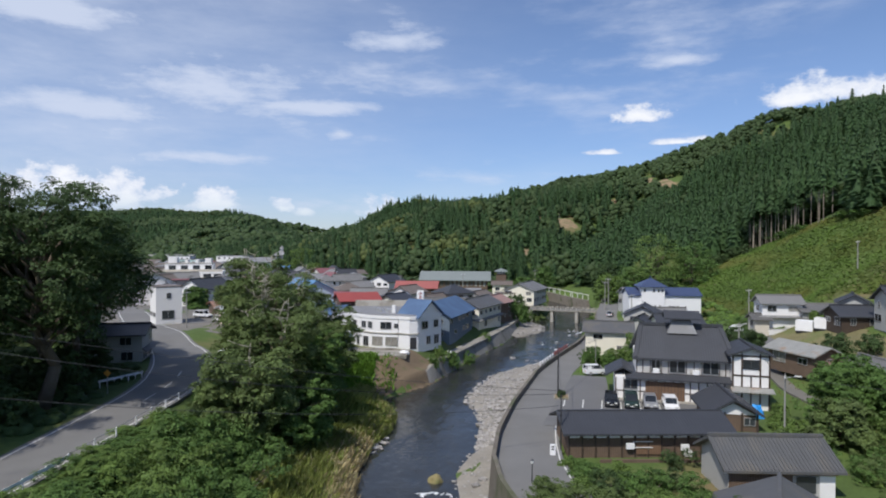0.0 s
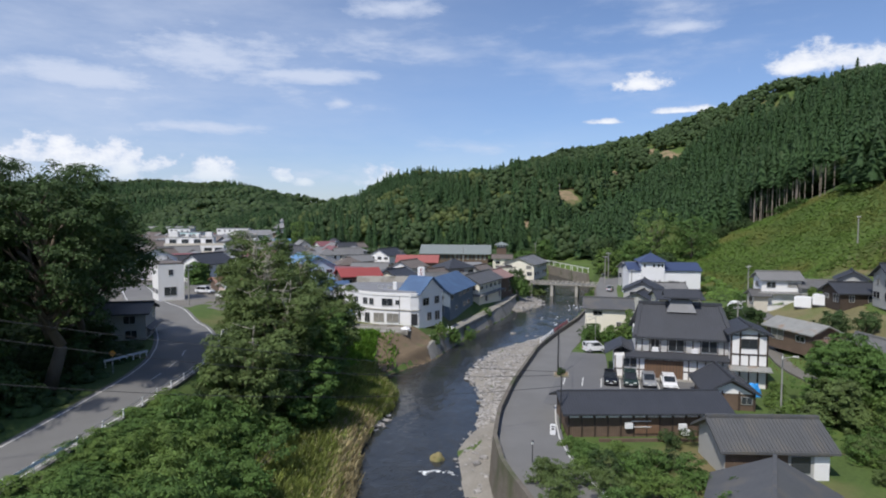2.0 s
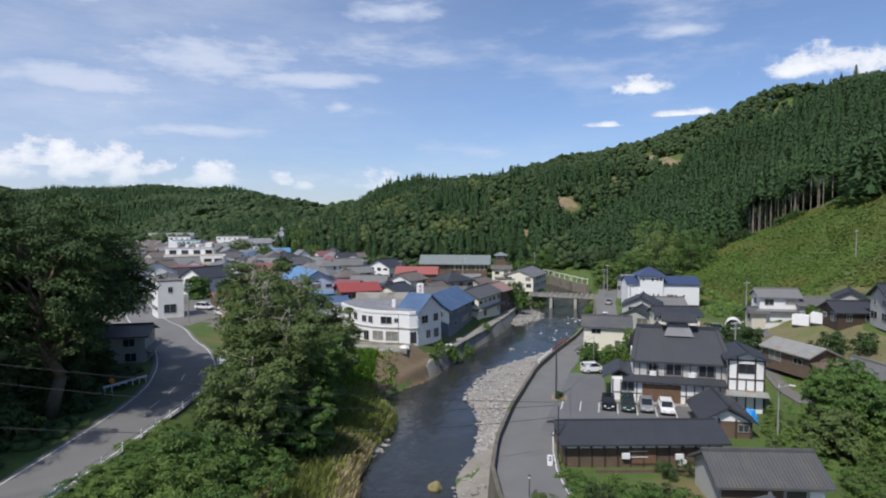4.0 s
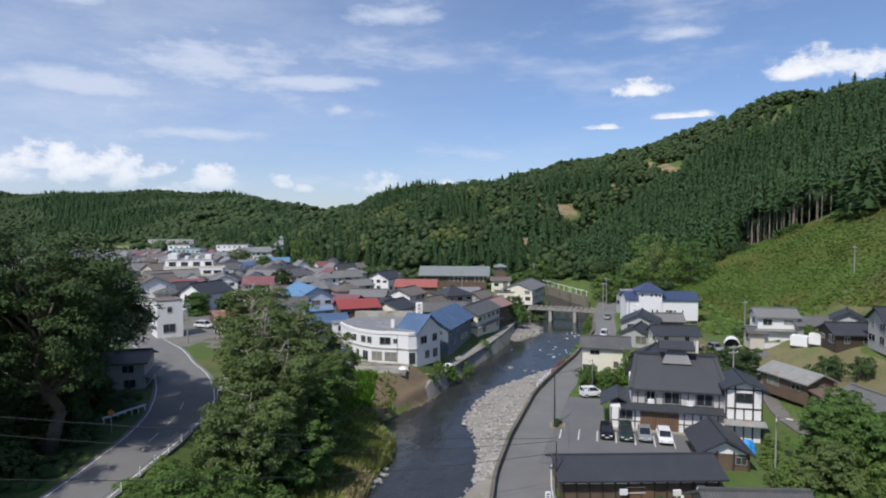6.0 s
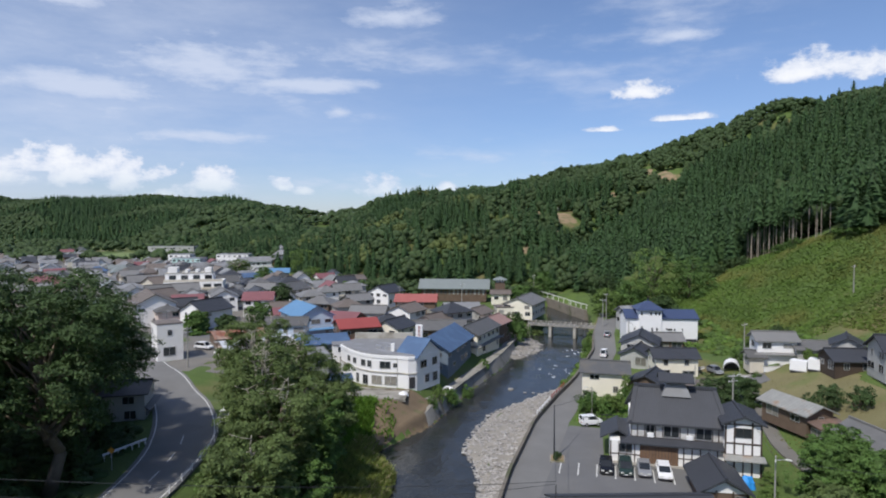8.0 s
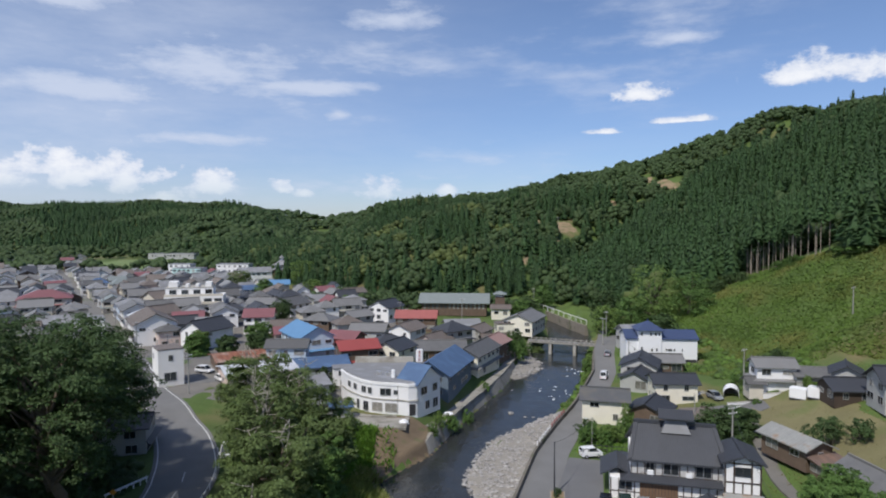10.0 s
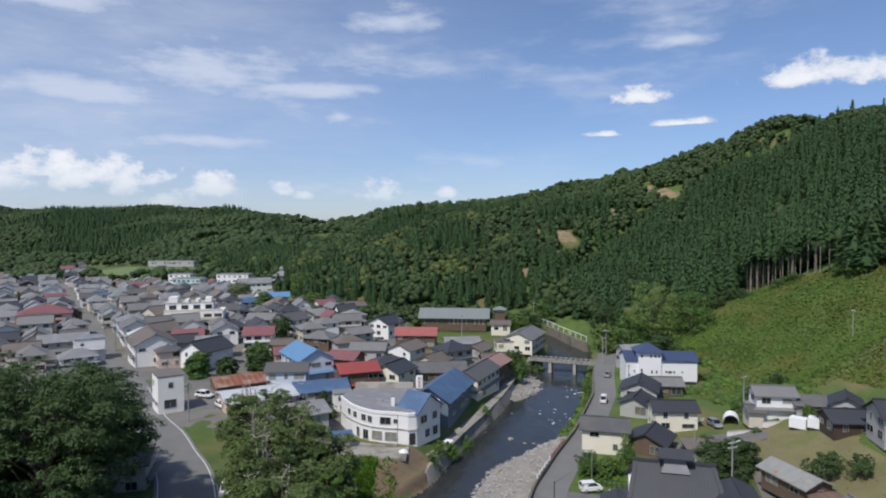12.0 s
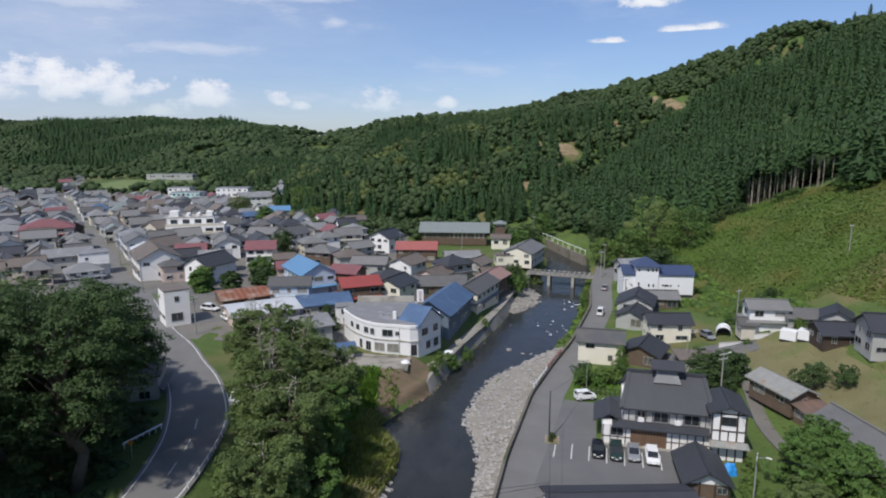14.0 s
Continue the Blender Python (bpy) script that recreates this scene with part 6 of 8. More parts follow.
    t.location = (0.1, 0, -0.3)
    return ob


hotel()


def kura():
    ob = thing("storehouse", 39.0, 80.9, 4.7, -14, "white plastered storehouse with dark timber frame and tiled gable roof", "storehouse")
    w = part("wall", gable_walls(6.0, 4.2, 6.9, 0.75), M["white"], ob)
    w.matrix_basis = pose(0, 0, 0, 0, 0, 90)
    rf = part("roof", gable_roof(6.2, 4.3, 6.9, 0.8, 0.55, 0.24, 0.55), M["tile_dark"], ob)
    rf.matrix_basis = pose(0, 0, 0, 0, 0, 90)
    rd = part("ridge", box(-3.6, 3.6, -0.18, 0.18, 7.85, 8.1, 0.06), M["tile_dark"], ob)
    rd.matrix_basis = pose(0, 0, 0, 0, 0, 90)
    bm = bmesh.new()
    for q in (-2.1, -1.05, 1.05, 2.1):
        add_box(bm, q - 0.1, q + 0.1, -3.07, -3.003, 0, 6.9 if abs(q) > 2 else 7.1)
    add_box(bm, -0.08, 0.08, -3.06, -3.003, 0, 4.2)
    for zz in (2.8, 4.3, 6.75):
        add_box(bm, -2.2, 2.2, -3.065, -3.003, zz - 0.09, zz + 0.09)
    part("timber", bm, M["wood"], ob, "dark timber frame")
    window_part(ob, 0, -3.03, 5.7, 1.9, 1.2, 0, frame_mat=M["darkmetal"])
    part("awning", add_slab(bmesh.new(), [(-2.4, -4.3, 2.5), (2.5, -4.3, 2.5), (2.5, -3.08, 2.85), (-2.4, -3.08, 2.85)], 0.12), M["tin_grey"], ob, "grey metal awning")
    return ob


kura()


def gate_house():
    ob = thing("gate_building", 32.5, 72.3, 4.6, -10, "small building with a black tiled roof and white gable", "building")
    for nm, bm, mm in (("wall", gable_walls(6.6, 4.8, 2.3, 1.3), M["brownwall"]), ("roof", gable_roof(6.8, 4.8, 2.3, 1.35, 0.65, 0.24, 0.7), M["tile_dark"]),
                       ("ridge", box(-4.1, 4.1, -0.18, 0.18, 3.75, 4.05, 0.06), M["tile_dark"])):
        part(nm, bm, mm, ob).matrix_basis = pose(0, 0, 0, 0, 0, 90)
    bm = bmesh.new()
    v = [bm.verts.new(c) for y in (-3.38, -3.30) for c in ((-2.35, y, 2.05), (2.35, y, 2.05), (0, y, 3.25))]
    for q in ((0, 1, 2), (5, 4, 3), (0, 3, 4, 1), (1, 4, 5, 2), (2, 5, 3, 0)):
        bm.faces.new([v[i] for i in q])
    part("gable_panel", bm, M["white"], ob, "white plaster gable")
    bm = bmesh.new()
    for q in (-2.5, -0.9, 0.9, 2.5):
        add_box(bm, q - 0.09, q + 0.09, -3.45, -3.305, 0, 2.3)
    part("timber", bm, M["wood"], ob)
    window_part(ob, 1.7, -3.33, 1.3, 1.2, 0.9, 0)
    return ob


gate_house()


def long_shed():
    ob = thing("long_shed", 20.3, 65.2, 4.55, 1.5, "long timber outbuilding with a black metal roof and boarded walls", "outbuilding")
    part("wall", gable_walls(16.0, 5.6, 2.2, 1.0), M["brownwall"], ob)
    part("roof", gable_roof(16.2, 5.8, 2.25, 1.05, 0.75, 0.2, 0.6), M["tile_dark"], ob, "black corrugated roof")
    part("ridge", box(-8.6, 8.6, -0.16, 0.16, 3.4, 3.62, 0.06), M["tile_dark"], ob)
    for q in np.linspace(-7.4, 7.4, 12):
        part("white_panel", box(q - 0.52, q + 0.52, -2.87, -2.805, 1.55, 2.0), M["white_plain"], ob)
    for q in np.linspace(-7.95, 7.95, 13):
        part("post", box(q - 0.06, q + 0.06, -2.93, -2.803, -0.75, 2.1), M["wood"], ob)
    part("door", box(-1.2, 1.4, -2.9, -2.805, -0.1, 1.45), M["woodmid"], ob, "reddish brown plank door")
    for q, zz in ((-1.9, 0.5), (3.6, 0.35), (3.9, -0.25), (6.0, 0.8), (6.1, 0.1)):
        aircon(ob, q, -3.1, zz, 0)
    for zz in (0.6, 1.2):
        part("pipe", add_tube(bmesh.new(), (-1.6, -2.96, zz), (0.4, -2.96, zz), 0.04, 0.04, 6), M["white_plain"], ob)
    part("low_wall", box(-5.2, 7.6, -4.3, -4.05, -1.2, -0.15), M["brownwall"], ob)
    return ob


long_shed()


def garage():
    ob = thing("tiled_outbuilding", 28.3, 55.2, 4.2, -2, "old outbuilding with a ribbed grey tiled roof and white door", "outbuilding")
    part("wall", gable_walls(8.8, 5.9, 2.6, 1.5), M["greywall"], ob)
    part("roof", gable_roof(9.0, 5.9, 2.6, 1.5, 0.65, 0.22, 0.5), M["tile_old"], ob)
    part("ridge", box(-5.0, 5.0, -0.2, 0.2, 4.25, 4.58, 0.07), M["tile_old"], ob)
    # rows of raised tiles running down the slope
    me = None
    for sg in (-1, 1):
        for q in np.linspace(-4.85, 4.85, 32):
            if me is None:
                bm = bmesh.new()
                add_slab(bm, [(-0.05, 0, 1.65), (0.05, 0, 1.65), (0.05, -3.56, -0.16), (-0.05, -3.56, -0.16)], 0.07)
                bmesh.ops.recalc_face_normals(bm, faces=bm.faces)
                me = bpy.data.meshes.new("roof_rib")
                bm.to_mesh(me)
                bm.free()
                me.materials.append(M["tile_old"])
            tr = new("roof_rib", me)
            tr.parent = ob
            tr.matrix_basis = pose(q, 0, 2.76, 0, 0, 0 if sg < 0 else 180)
    part("fascia", box(-4.5, 4.5, -3.17, -2.97, 2.05, 2.3), M["woodmid"], ob, "rust-brown eaves board")
    part("door", box(3.1, 4.35, -3.05, -2.953, -0.6, 2.0), M["white_plain"], ob, "white sheet door")
    part("window", box(1.2, 2.8, -3.02, -2.953, 0.5, 1.9), M["glass"], ob)
    part("timber_wall", box(-4.35, 0.9, -3.01, -2.953, -0.6, 2.0), M["brownwall"], ob)
    return ob


garage()
house(23.7, 44.2, 9.0, 8.2, 1.5, 62, "tile_old", "greywall", rise=1.9, storeys=1, z=3.9, label="low house with a weathered grey tiled roof", detail=True)
house(38.0, 43.0, 9.0, 6.5, 1.4, 12, "tile_old", "white", rise=1.3, storeys=1, z=3.7, label="low white-walled house with grey tiled roof")


# -- the white building with the navy roof --
def white_hall():
    ob = thing("white_hall", 57.2, 165.0, 5.0, -5, "large white building with a navy metal roof and a square tower", "building")
    part("wall", gable_walls(18.0, 8.4, 7.0, 1.6), M["white_plain"], ob)
    part("roof", gable_roof(18.2, 8.6, 7.0, 1.65, 0.3, 0.2, 0.25), M["tin_navy"], ob)
    part("tower", box(-6.0, -0.2, -4.75, 1.0, -0.8, 9.5), M["white_plain"], ob)
    tr = part("tower_roof", hip_roof(6.0, 6.0, 9.5, 1.7, 0.6, ridge=0.3), M["tin_navy"], ob)
    tr.location = (-3.1, -1.85, 0)
    part("finial", box(-3.25, -2.95, -2.0, -1.7, 11.1, 11.9, 0.05), M["tin_navy"], ob)
    for x, zz in ((-5.2, 8.3), (-2.9, 8.3), (-1.7, 8.3), (-0.8, 8.3), (-5.2, 4.6), (-2.6, 4.2), (-1.4, 4.2), (-2.8, 1.6)):
        window_part(ob, x, -4.77, zz, 0.4, 0.7, 0, frame_mat=M["darkmetal"])
    for x, zz, w in ((-8.2, 3.2, 0.3), (-6.9, 4.2, 0.3), (1.2, 4.2, 0.4), (2.1, 4.1, 1.0), (3.2, 4.1, 0.4), (5.2, 4.1, 0.3), (2.6, 0.9, 0.7), (7.6, 0.9, 0.7), (-8.3, 0.7, 0.7)):
        window_part(ob, x, -4.22, zz, w, 0.5, 0, frame_mat=M["darkmetal"])
    part("entrance", box(5.4, 8.9, -4.3, -4.203, -0.2, 1.7), M["darkmetal"], ob, "dark glazed entrance")
    return ob


white_hall()
house(54.6, 179, 7, 6, 5.4, 10, "slate", "greywall", label="small grey-roofed house behind the white hall", storeys=1)

# -- houses in front of it --
house(46.9, 147.0, 9.0, 8.0, 4.0, 68, "tile_dark", "greywall", rise=1.9, label="dark-roofed two-storey house with white gable panel", skirt="sew")
house(44.0, 139.5, 7.5, 6.0, 2.9, 60, "tile_dark", "greywall", rise=1.5, storeys=1, label="dark tiled side wing with grey walls")
house(54.0, 153.0, 9, 5.5, 3.0, -5, "tile_grey", "brownwall", rise=1.2, storeys=1, label="low grey-roofed annex of the white hall")
house(47.6, 128.0, 8.4, 6.0, 4.2, -4, "tile_dark", "cream", rise=1.2, label="cream two-storey house with dark tiled roof", z=5.4)
house(39.2, 116.4, 7.5, 7.0, 2.5, 58, "tile_dark", "brownwall", rise=1.6, storeys=1, label="brown boarded house with dark roof and white gable")
house(47.6, 112.0, 6.5, 5.0, 2.2, -6, "tile_brown", "greywall", kind="hip", rise=0.9, storeys=1, label="low shed with grey-brown hipped roof", category="shed")
house(30.8, 117.2, 8.2, 6.2, 4.3, -14, "tile_old", "cream", rise=1.3, label="cream riverside house on posts with a weathered grey roof", z=5.0)

house(65.4, 122.6, 7.2, 4.6, 5.0, -8, "tile_grey", "white", rise=1.1, label="white two-storey house with grey tiled roof", z=9.1, skirt="sew")
house(61.2, 121.6, 2.6, 3.6, 2.4, -8, "tile_grey", "beige", rise=0.7, storeys=1, label="small porch wing with a tiled roof", z=8.6)
house(72.0, 121.0, 6.8, 5.0, 2.5, -8, "tile_grey", "greywall", rise=1.0, storeys=1, label="low grey annex with tiled roof", z=10.2)
house(71.4, 109.0, 7.0, 6.0, 2.4, -6, "tile_dark", "wood", rise=1.3, storeys=1, label="low dark timber house with a black tiled roof", z=10.9)
house(73.6, 112.6, 5.5, 4.6, 3.8, 60, "tile_dark", "greywall", rise=1.2, label="dark two-storey wing with a black roof", z=11.4, balcony=True)
house(76.0, 100.2, 10.0, 6.5, 4.4, -12, "tile_dark", "greywall", rise=1.9, label="grey two-storey house with a slate-black roof", z=12.2)
house(76.4, 92.6, 9.0, 5.5, 3.0, -12, "tile_dark", "greywall", rise=1.5, storeys=1, label="lower grey house with a slate-black roof", z=11.8)
house(52.9, 92.0, 8.6, 4.6, 2.5, 104, "tin_grey", "brownwall", rise=1.0, storeys=1, label="long brown barn with a rust-stained grey metal roof", category="barn", name="barn", z=7.3)
house(54.6, 86.4, 4.2, 2.6, 1.7, 14, "tin_brown", "brownwall", kind="shed", rise=0.5, storeys=1, label="small reddish-brown roofed shed against the barn", category="shed", name="shed", z=6.6)
house(55.4, 75.6, 13.0, 5.4, 2.6, 96, "tile_grey", "brownwall", rise=1.6, storeys=1, label="long low house with a blue-grey tiled roof", z=6.6)
house(51.9, 77.6, 8.0, 1.9, 1.9, 96, "tin_brown", "brownwall", kind="shed", rise=-0.5, storeys=1, label="rusty lean-to along the low house", category="shed", name="shed", z=6.2, windows=False)

# -- storage boxes and the arched carport --
for k, (x, y) in enumerate(((66.4, 115.0), (68.4, 112.6))):
    ob = thing("storage_container", x, y, zat(x, y) + 0.1, -42, "white corrugated storage container on the grass", "container", "storage containers")
    part("body", box(-1.4, 1.4, -1.0, 1.0, 0.1, 2.0, 0.04), M["white_plain"], ob)
    for q in np.linspace(-1.2, 1.2, 7):
        part("rib", box(q - 0.05, q + 0.05, -1.05, -1.003, 0.2, 1.95), M["white_plain"], ob)
    part("door", box(1.403, 1.45, -0.9, 0.9, 0.2, 1.9), M["alu"], ob)
    part("skid", box(-1.3, 1.3, -1.0, 1.0, -0.2, 0.1), M["darkmetal"], ob)


def carport():
    x, y = 58.8, 125.8
    ob = thing("carport", x, y, zat(x, y), -24, "arched carport with a white curved cover", "carport")
    bm = bmesh.new()
    ring = [(1.5 * math.cos(a), 0.7 + 1.5 * math.sin(a)) for a in np.linspace(0.0, math.pi, 15)]
    rows = [[bm.verts.new((px * s, yy, 0.0 + pz * s)) for px, pz in ring] for s, yy in ((1, -1.7), (1, 1.7))]
    inner = [[bm.verts.new((px * s, yy, pz * s)) for px, pz in ring] for s, yy in ((0.965, -1.7), (0.965, 1.7))]
    for i in range(14):
        bm.faces.new((rows[0][i], rows[0][i + 1], rows[1][i + 1], rows[1][i]))
        bm.faces.new((inner[1][i], inner[1][i + 1], inner[0][i + 1], inner[0][i]))
        bm.faces.new((rows[0][i + 1], rows[0][i], inner[0][i], inner[0][i + 1]))
        bm.faces.new((rows[1][i], rows[1][i + 1], inner[1][i + 1], inner[1][i]))
    part("cover", bm, M["white_plain"], ob, smooth=False)
    for sx in (-1.48, 1.48):
        for yy in (-1.6, 0, 1.6):
            part("post", box(sx - 0.04, sx + 0.04, yy - 0.04, yy + 0.04, -0.2, 0.72), M["alu"], ob)
    part("back_sheet", box(-1.4, 1.4, 1.6, 1.65, -0.1, 1.8), M["darkmetal"], ob)
    return ob


carport()


# -- the white inn with the curved front --
def white_inn():
    z0 = 5.35
    ob = thing("white_inn", -10, 126, z0, 0, "white two-storey inn with a curved front and flat roof", "inn")
    edge = [(-11.4, 3.6), (-9.7, 0.2), (-8.2, -2.2), (-6.2, -4.6), (-4.0, -6.3), (-1.5, -7.2), (1.2, -7.7), (3.4, -8.5), (4.9, -8.1), (9.4, -1.6), (9.0, 1.6), (5.0, 4.0), (3.6, 10.5), (-8.8, 11.0)]

    def prism(poly, za, zb):
        bm = bmesh.new()
        a, b = [bm.verts.new((x, y, za)) for x, y in poly], [bm.verts.new((x, y, zb)) for x, y in poly]
        for i in range(len(poly)):
            j = (i + 1) % len(poly)
            bm.faces.new((a[i], a[j], b[j], b[i]))
        bm.faces.new(b)
        bm.faces.new(a[::-1])
        bmesh.ops.recalc_face_normals(bm, faces=bm.faces)
        return bm

    part("wall", prism(edge, -0.8, 6.0), M["white_plain"], ob)
    cx, cy = -1.5, 2.0
    part("parapet", prism([(cx + (x - cx) * 1.015, cy + (y - cy) * 1.015) for x, y in edge], 5.55, 6.1), M["white_plain"], ob)
    part("roof", prism([(cx + (x - cx) * 0.97, cy + (y - cy) * 0.97) for x, y in edge], 6.1, 6.35), M["slate"], ob, "flat grey roof")
    part("mid_ledge", prism([(cx + (x - cx) * 1.02, cy + (y - cy) * 1.02) for x, y in edge[:9]] + [(8.0, -1.0), (-8.0, 6.0)], 2.75, 2.95), M["concrete_light"], ob)

    def on_edge(i, t, z, w, h, pane=None):
        (ax, ay), (bx, by) = edge[i], edge[i + 1]
        x, y = ax + (bx - ax) * t, ay + (by - ay) * t
        face = math.degrees(math.atan2(by - ay, bx - ax))
        s = Vector((by - ay, -(bx - ax), 0)).normalized() * (0.15 if i == 8 else 0.03)
        return window_part(ob, x + s.x, y + s.y, z, w, h, face, pane)

    for i, t, z, w, h in ((1, 0.5, 4.3, 1.3, 1.2), (2, 0.35, 4.3, 1.2, 1.2), (3, 0.3, 4.3, 1.2, 1.3), (3, 0.9, 4.3, 1.1, 1.3), (5, 0.15, 4.3, 2.2, 1.4), (5, 0.9, 4.3, 0.9, 0.9),
                          (8, 0.28, 4.3, 2.0, 1.5), (8, 0.74, 4.3, 1.5, 1.5), (8, 0.42, 1.3, 1.4, 1.6), (8, 0.76, 1.2, 1.6, 1.8)):
        on_edge(i, t, z, w, h)
    for i, t, w in ((2, 0.7, 1.0), (3, 0.5, 1.4)):
        on_edge(i, t, 1.1, w, 1.9)
    on_edge(4, 0.5, 1.3, 2.2, 1.7, M["curtain"])
    on_edge(5, 0.55, 1.3, 2.4, 1.7, M["curtain"])
    ent = part("entrance", box(-0.6, 0.6, -0.06, 0.2, 0.0, 2.2), M["darkmetal"], ob, "dark recessed entrance")
    ent.matrix_basis = pose(4.15, -8.3, 0, 0, 0, 15)
    part("downpipe", box(1.25, 1.35, -7.75, -7.62, 0.0, 5.9), M["darkmetal"], ob)
    # sign tower with its upright white board
    part("sign_post", box(4.2, 5.9, 5.6, 6.0, 6.3, 7.1), M["slate"], ob)
    board = part("sign_board", box(4.2, 5.7, 5.5, 5.85, 7.1, 10.0, 0.15), M["white_plain"], ob, "upright white sign board with red marks")
    for zz in (9.35, 8.55, 7.75):
        for dx, dz, w, h in ((0, 0.22, 0.62, 0.09), (0, 0.0, 0.5, 0.09), (0, -0.22, 0.66, 0.09), (-0.02, 0, 0.1, 0.5)):
            part("sign_mark", box(4.95 + dx - w / 2, 4.95 + dx + w / 2, 5.47, 5.497, zz + dz - h / 2, zz + dz + h / 2), M["tin_red"], board)
    # the corner roof in blue sheet, the vents and the parapet house on the flat roof
    for nm, bm, mm, lab in (("corner_gable", gable_walls(4.6, 7.6, 6.0, 2.7), M["white_plain"], "white gable over the corner"),
                            ("corner_roof", gable_roof(4.8, 7.8, 6.0, 2.75, 0.45, 0.18, 0.5), M["tin_blue"], "blue sheet corner roof")):
        part(nm, bm, mm, ob, lab).matrix_basis = pose(5.32, -3.56, 0.05, 0, 0, -34.9)
    for x, y in ((-3.2, -1.5), (-2.6, -1.8), (-1.2, -2.6), (-0.5, -2.9)):
        part("roof_vent", box(x - 0.3, x + 0.3, y - 0.3, y + 0.3, 6.3, 7.0, 0.06), M["alu"], ob)
    part("chimney", box(-0.2, 0.5, -4.6, -4.0, 6.3, 7.9, 0.04), M["white_plain"], ob)
    part("roof_screen", box(-9.2, 3.5, 9.0, 9.4, 6.0, 7.6), M["concrete_light"], ob, "pale concrete roof screen")
    part("low_hedge_wall", box(-6.0, 1.2, -9.6, -9.2, -0.6, 0.35), M["concrete"], ob)
    return ob


white_inn()
house(-0.2, 140.4, 18.0, 8.6, 5.3, 72, "tin_blue", "slatewall", rise=2.6, label="large blue-grey hall with a blue metal gable roof", z=4.8, over=0.8, category="hall", name="hall")
house(8.4, 158.2, 16.0, 7.0, 5.6, 66, "tile_grey", "cream", rise=1.7, label="long two-storey riverside house with grey tiled roof", z=4.2, skirt="sew")
house(13.4, 172.0, 11.0, 7.0, 4.8, 64, "pink_tile", "brownwall", rise=1.6, label="riverside house with a dusty pink roof", z=4.4)
house(-1.8, 165.5, 15.0, 8.0, 3.8, 2, "tile_grey", "brownwall", rise=1.6, storeys=1, label="long grey tiled house behind the blue hall", z=5.2)
house(15.5, 186.0, 8, 5, 2.6, 10, "tile_brown", "brownwall", rise=1.2, storeys=1, label="low brown-roofed shed by the river", z=5.0)

# -- coloured houses behind the inn --
house(-36.2, 164.0, 15.0, 9.0, 6.6, -58, "tin_sky", "bluewall", rise=2.4, label="pale blue house with a bright blue metal roof", z=6.6, skirt="se")
house(-37.4, 149.0, 9.2, 6.0, 5.6, 4, "tile_grey", "bluewall", rise=1.2, label="white and pale blue two-storey house", z=7.2, balcony=True)
house(-29.5, 147.8, 12.0, 9.0, 3.2, 20, "tin_blue", "greywall", rise=1.4, storeys=1, label="low building with a blue metal roof", z=5.6)
house(-21.8, 155.5, 9.5, 8.0, 5.8, 22, "tin_red", "brownwall", rise=1.5, label="dark timber house with a red metal roof", z=5.5, skirt="sw")
house(-12.4, 158.5, 8.2, 7.4, 5.2, 62, "tile_dark", "cream", rise=1.7, label="cream two-storey house with dark tiled roof", z=5.4)
house(-40.0, 132.5, 14.0, 10.5, 3.6, 30, "tin_pale", "pinkwall", rise=0.9, storeys=1, label="workshop with a wide pale metal roof", z=7.6, name="workshop", category="workshop")
house(-30.0, 123.8, 11.5, 9.0, 3.2, 30, "slate", "greywall", rise=1.2, storeys=1, label="low building with a plain grey-brown roof", z=7.0)
house(-48.8, 147.0, 11.0, 10.0, 3.0, 30, "tin_rust", "brownwall", rise=0.9, storeys=1, label="old shed with a rusted corrugated roof", z=7.6, name="shed", category="shed", windows=False)
house(-22.8, 139.2, 4.0, 3.5, 4.2, 15, "slate", "white", kind="flat", label="small white stair block with flat roof", z=5.5)
house(-10.5, 147.5, 3.5, 3, 3.6, 10, "tin_blue", "greywall", rise=0.7, storeys=1, label="small blue-roofed shed behind the inn", z=5.3, windows=False, name="shed", category="shed")
house(-19.5, 116.5, 3.4, 2.6, 2.4, 20, "tin_blue", "greywall", rise=0.5, storeys=1, label="small lean-to with a blue roof beside the yard", z=5.4, windows=False, name="shed", category="shed")

# -- the corner block by the main street, the white gabled house, the house under the trees --
house(-57.8, 129.6, 5.0, 6.0, 7.7, 35, "tile_brown", "white", kind="flat", label="pale two-storey corner block with a flat brown roof", z=8.4, over=0.2)
# the house under the trees has their shade put into its wall and roof colours
house(-48.8, 93.4, 8.0, 7.0, 4.3, 14, "tile_dark", "greywall", rise=1.0, label="house under the trees by the road, walls and roof coloured darker for shade", z=7.6, skirt="e")

# -- the school with its long green roof --
def school():
    ob = thing("school", 4.6, 250.0, 6.4, -5, "long timber school with green metal roof and square tower", "school")
    part("wall", gable_walls(25.5, 11.0, 4.6, 2.6), M["brownwall"], ob)
    part("roof", gable_roof(26.2, 11.4, 4.6, 2.7, 1.0, 0.25), M["tin_green"], ob)
    for q in np.linspace(-11.6, 11.6, 15):
        window_part(ob, q, -5.54, 3.0, 0.9, 2.2, 0, M["curtain"], False)
    part("tower", box(16.2, 20.0, -6, -2.2, -0.8, 6.9), M["brownwall"], ob, "dark boarded square tower")
    part("tower_lantern", box(16.6, 19.6, -5.6, -2.6, 6.9, 8.1), M["white_plain"], ob, "white lantern storey")
    tr = part("tower_roof", hip_roof(3.8, 3.8, 8.1, 0.8, 0.8, ridge=0.2), M["tin_green"], ob)
    tr.location = (18.1, -4.1, 0)
    for q in (17.1, 18.1, 19.1):
        window_part(ob, q, -5.63, 7.5, 0.6, 0.9, 0, None, False)
    return ob


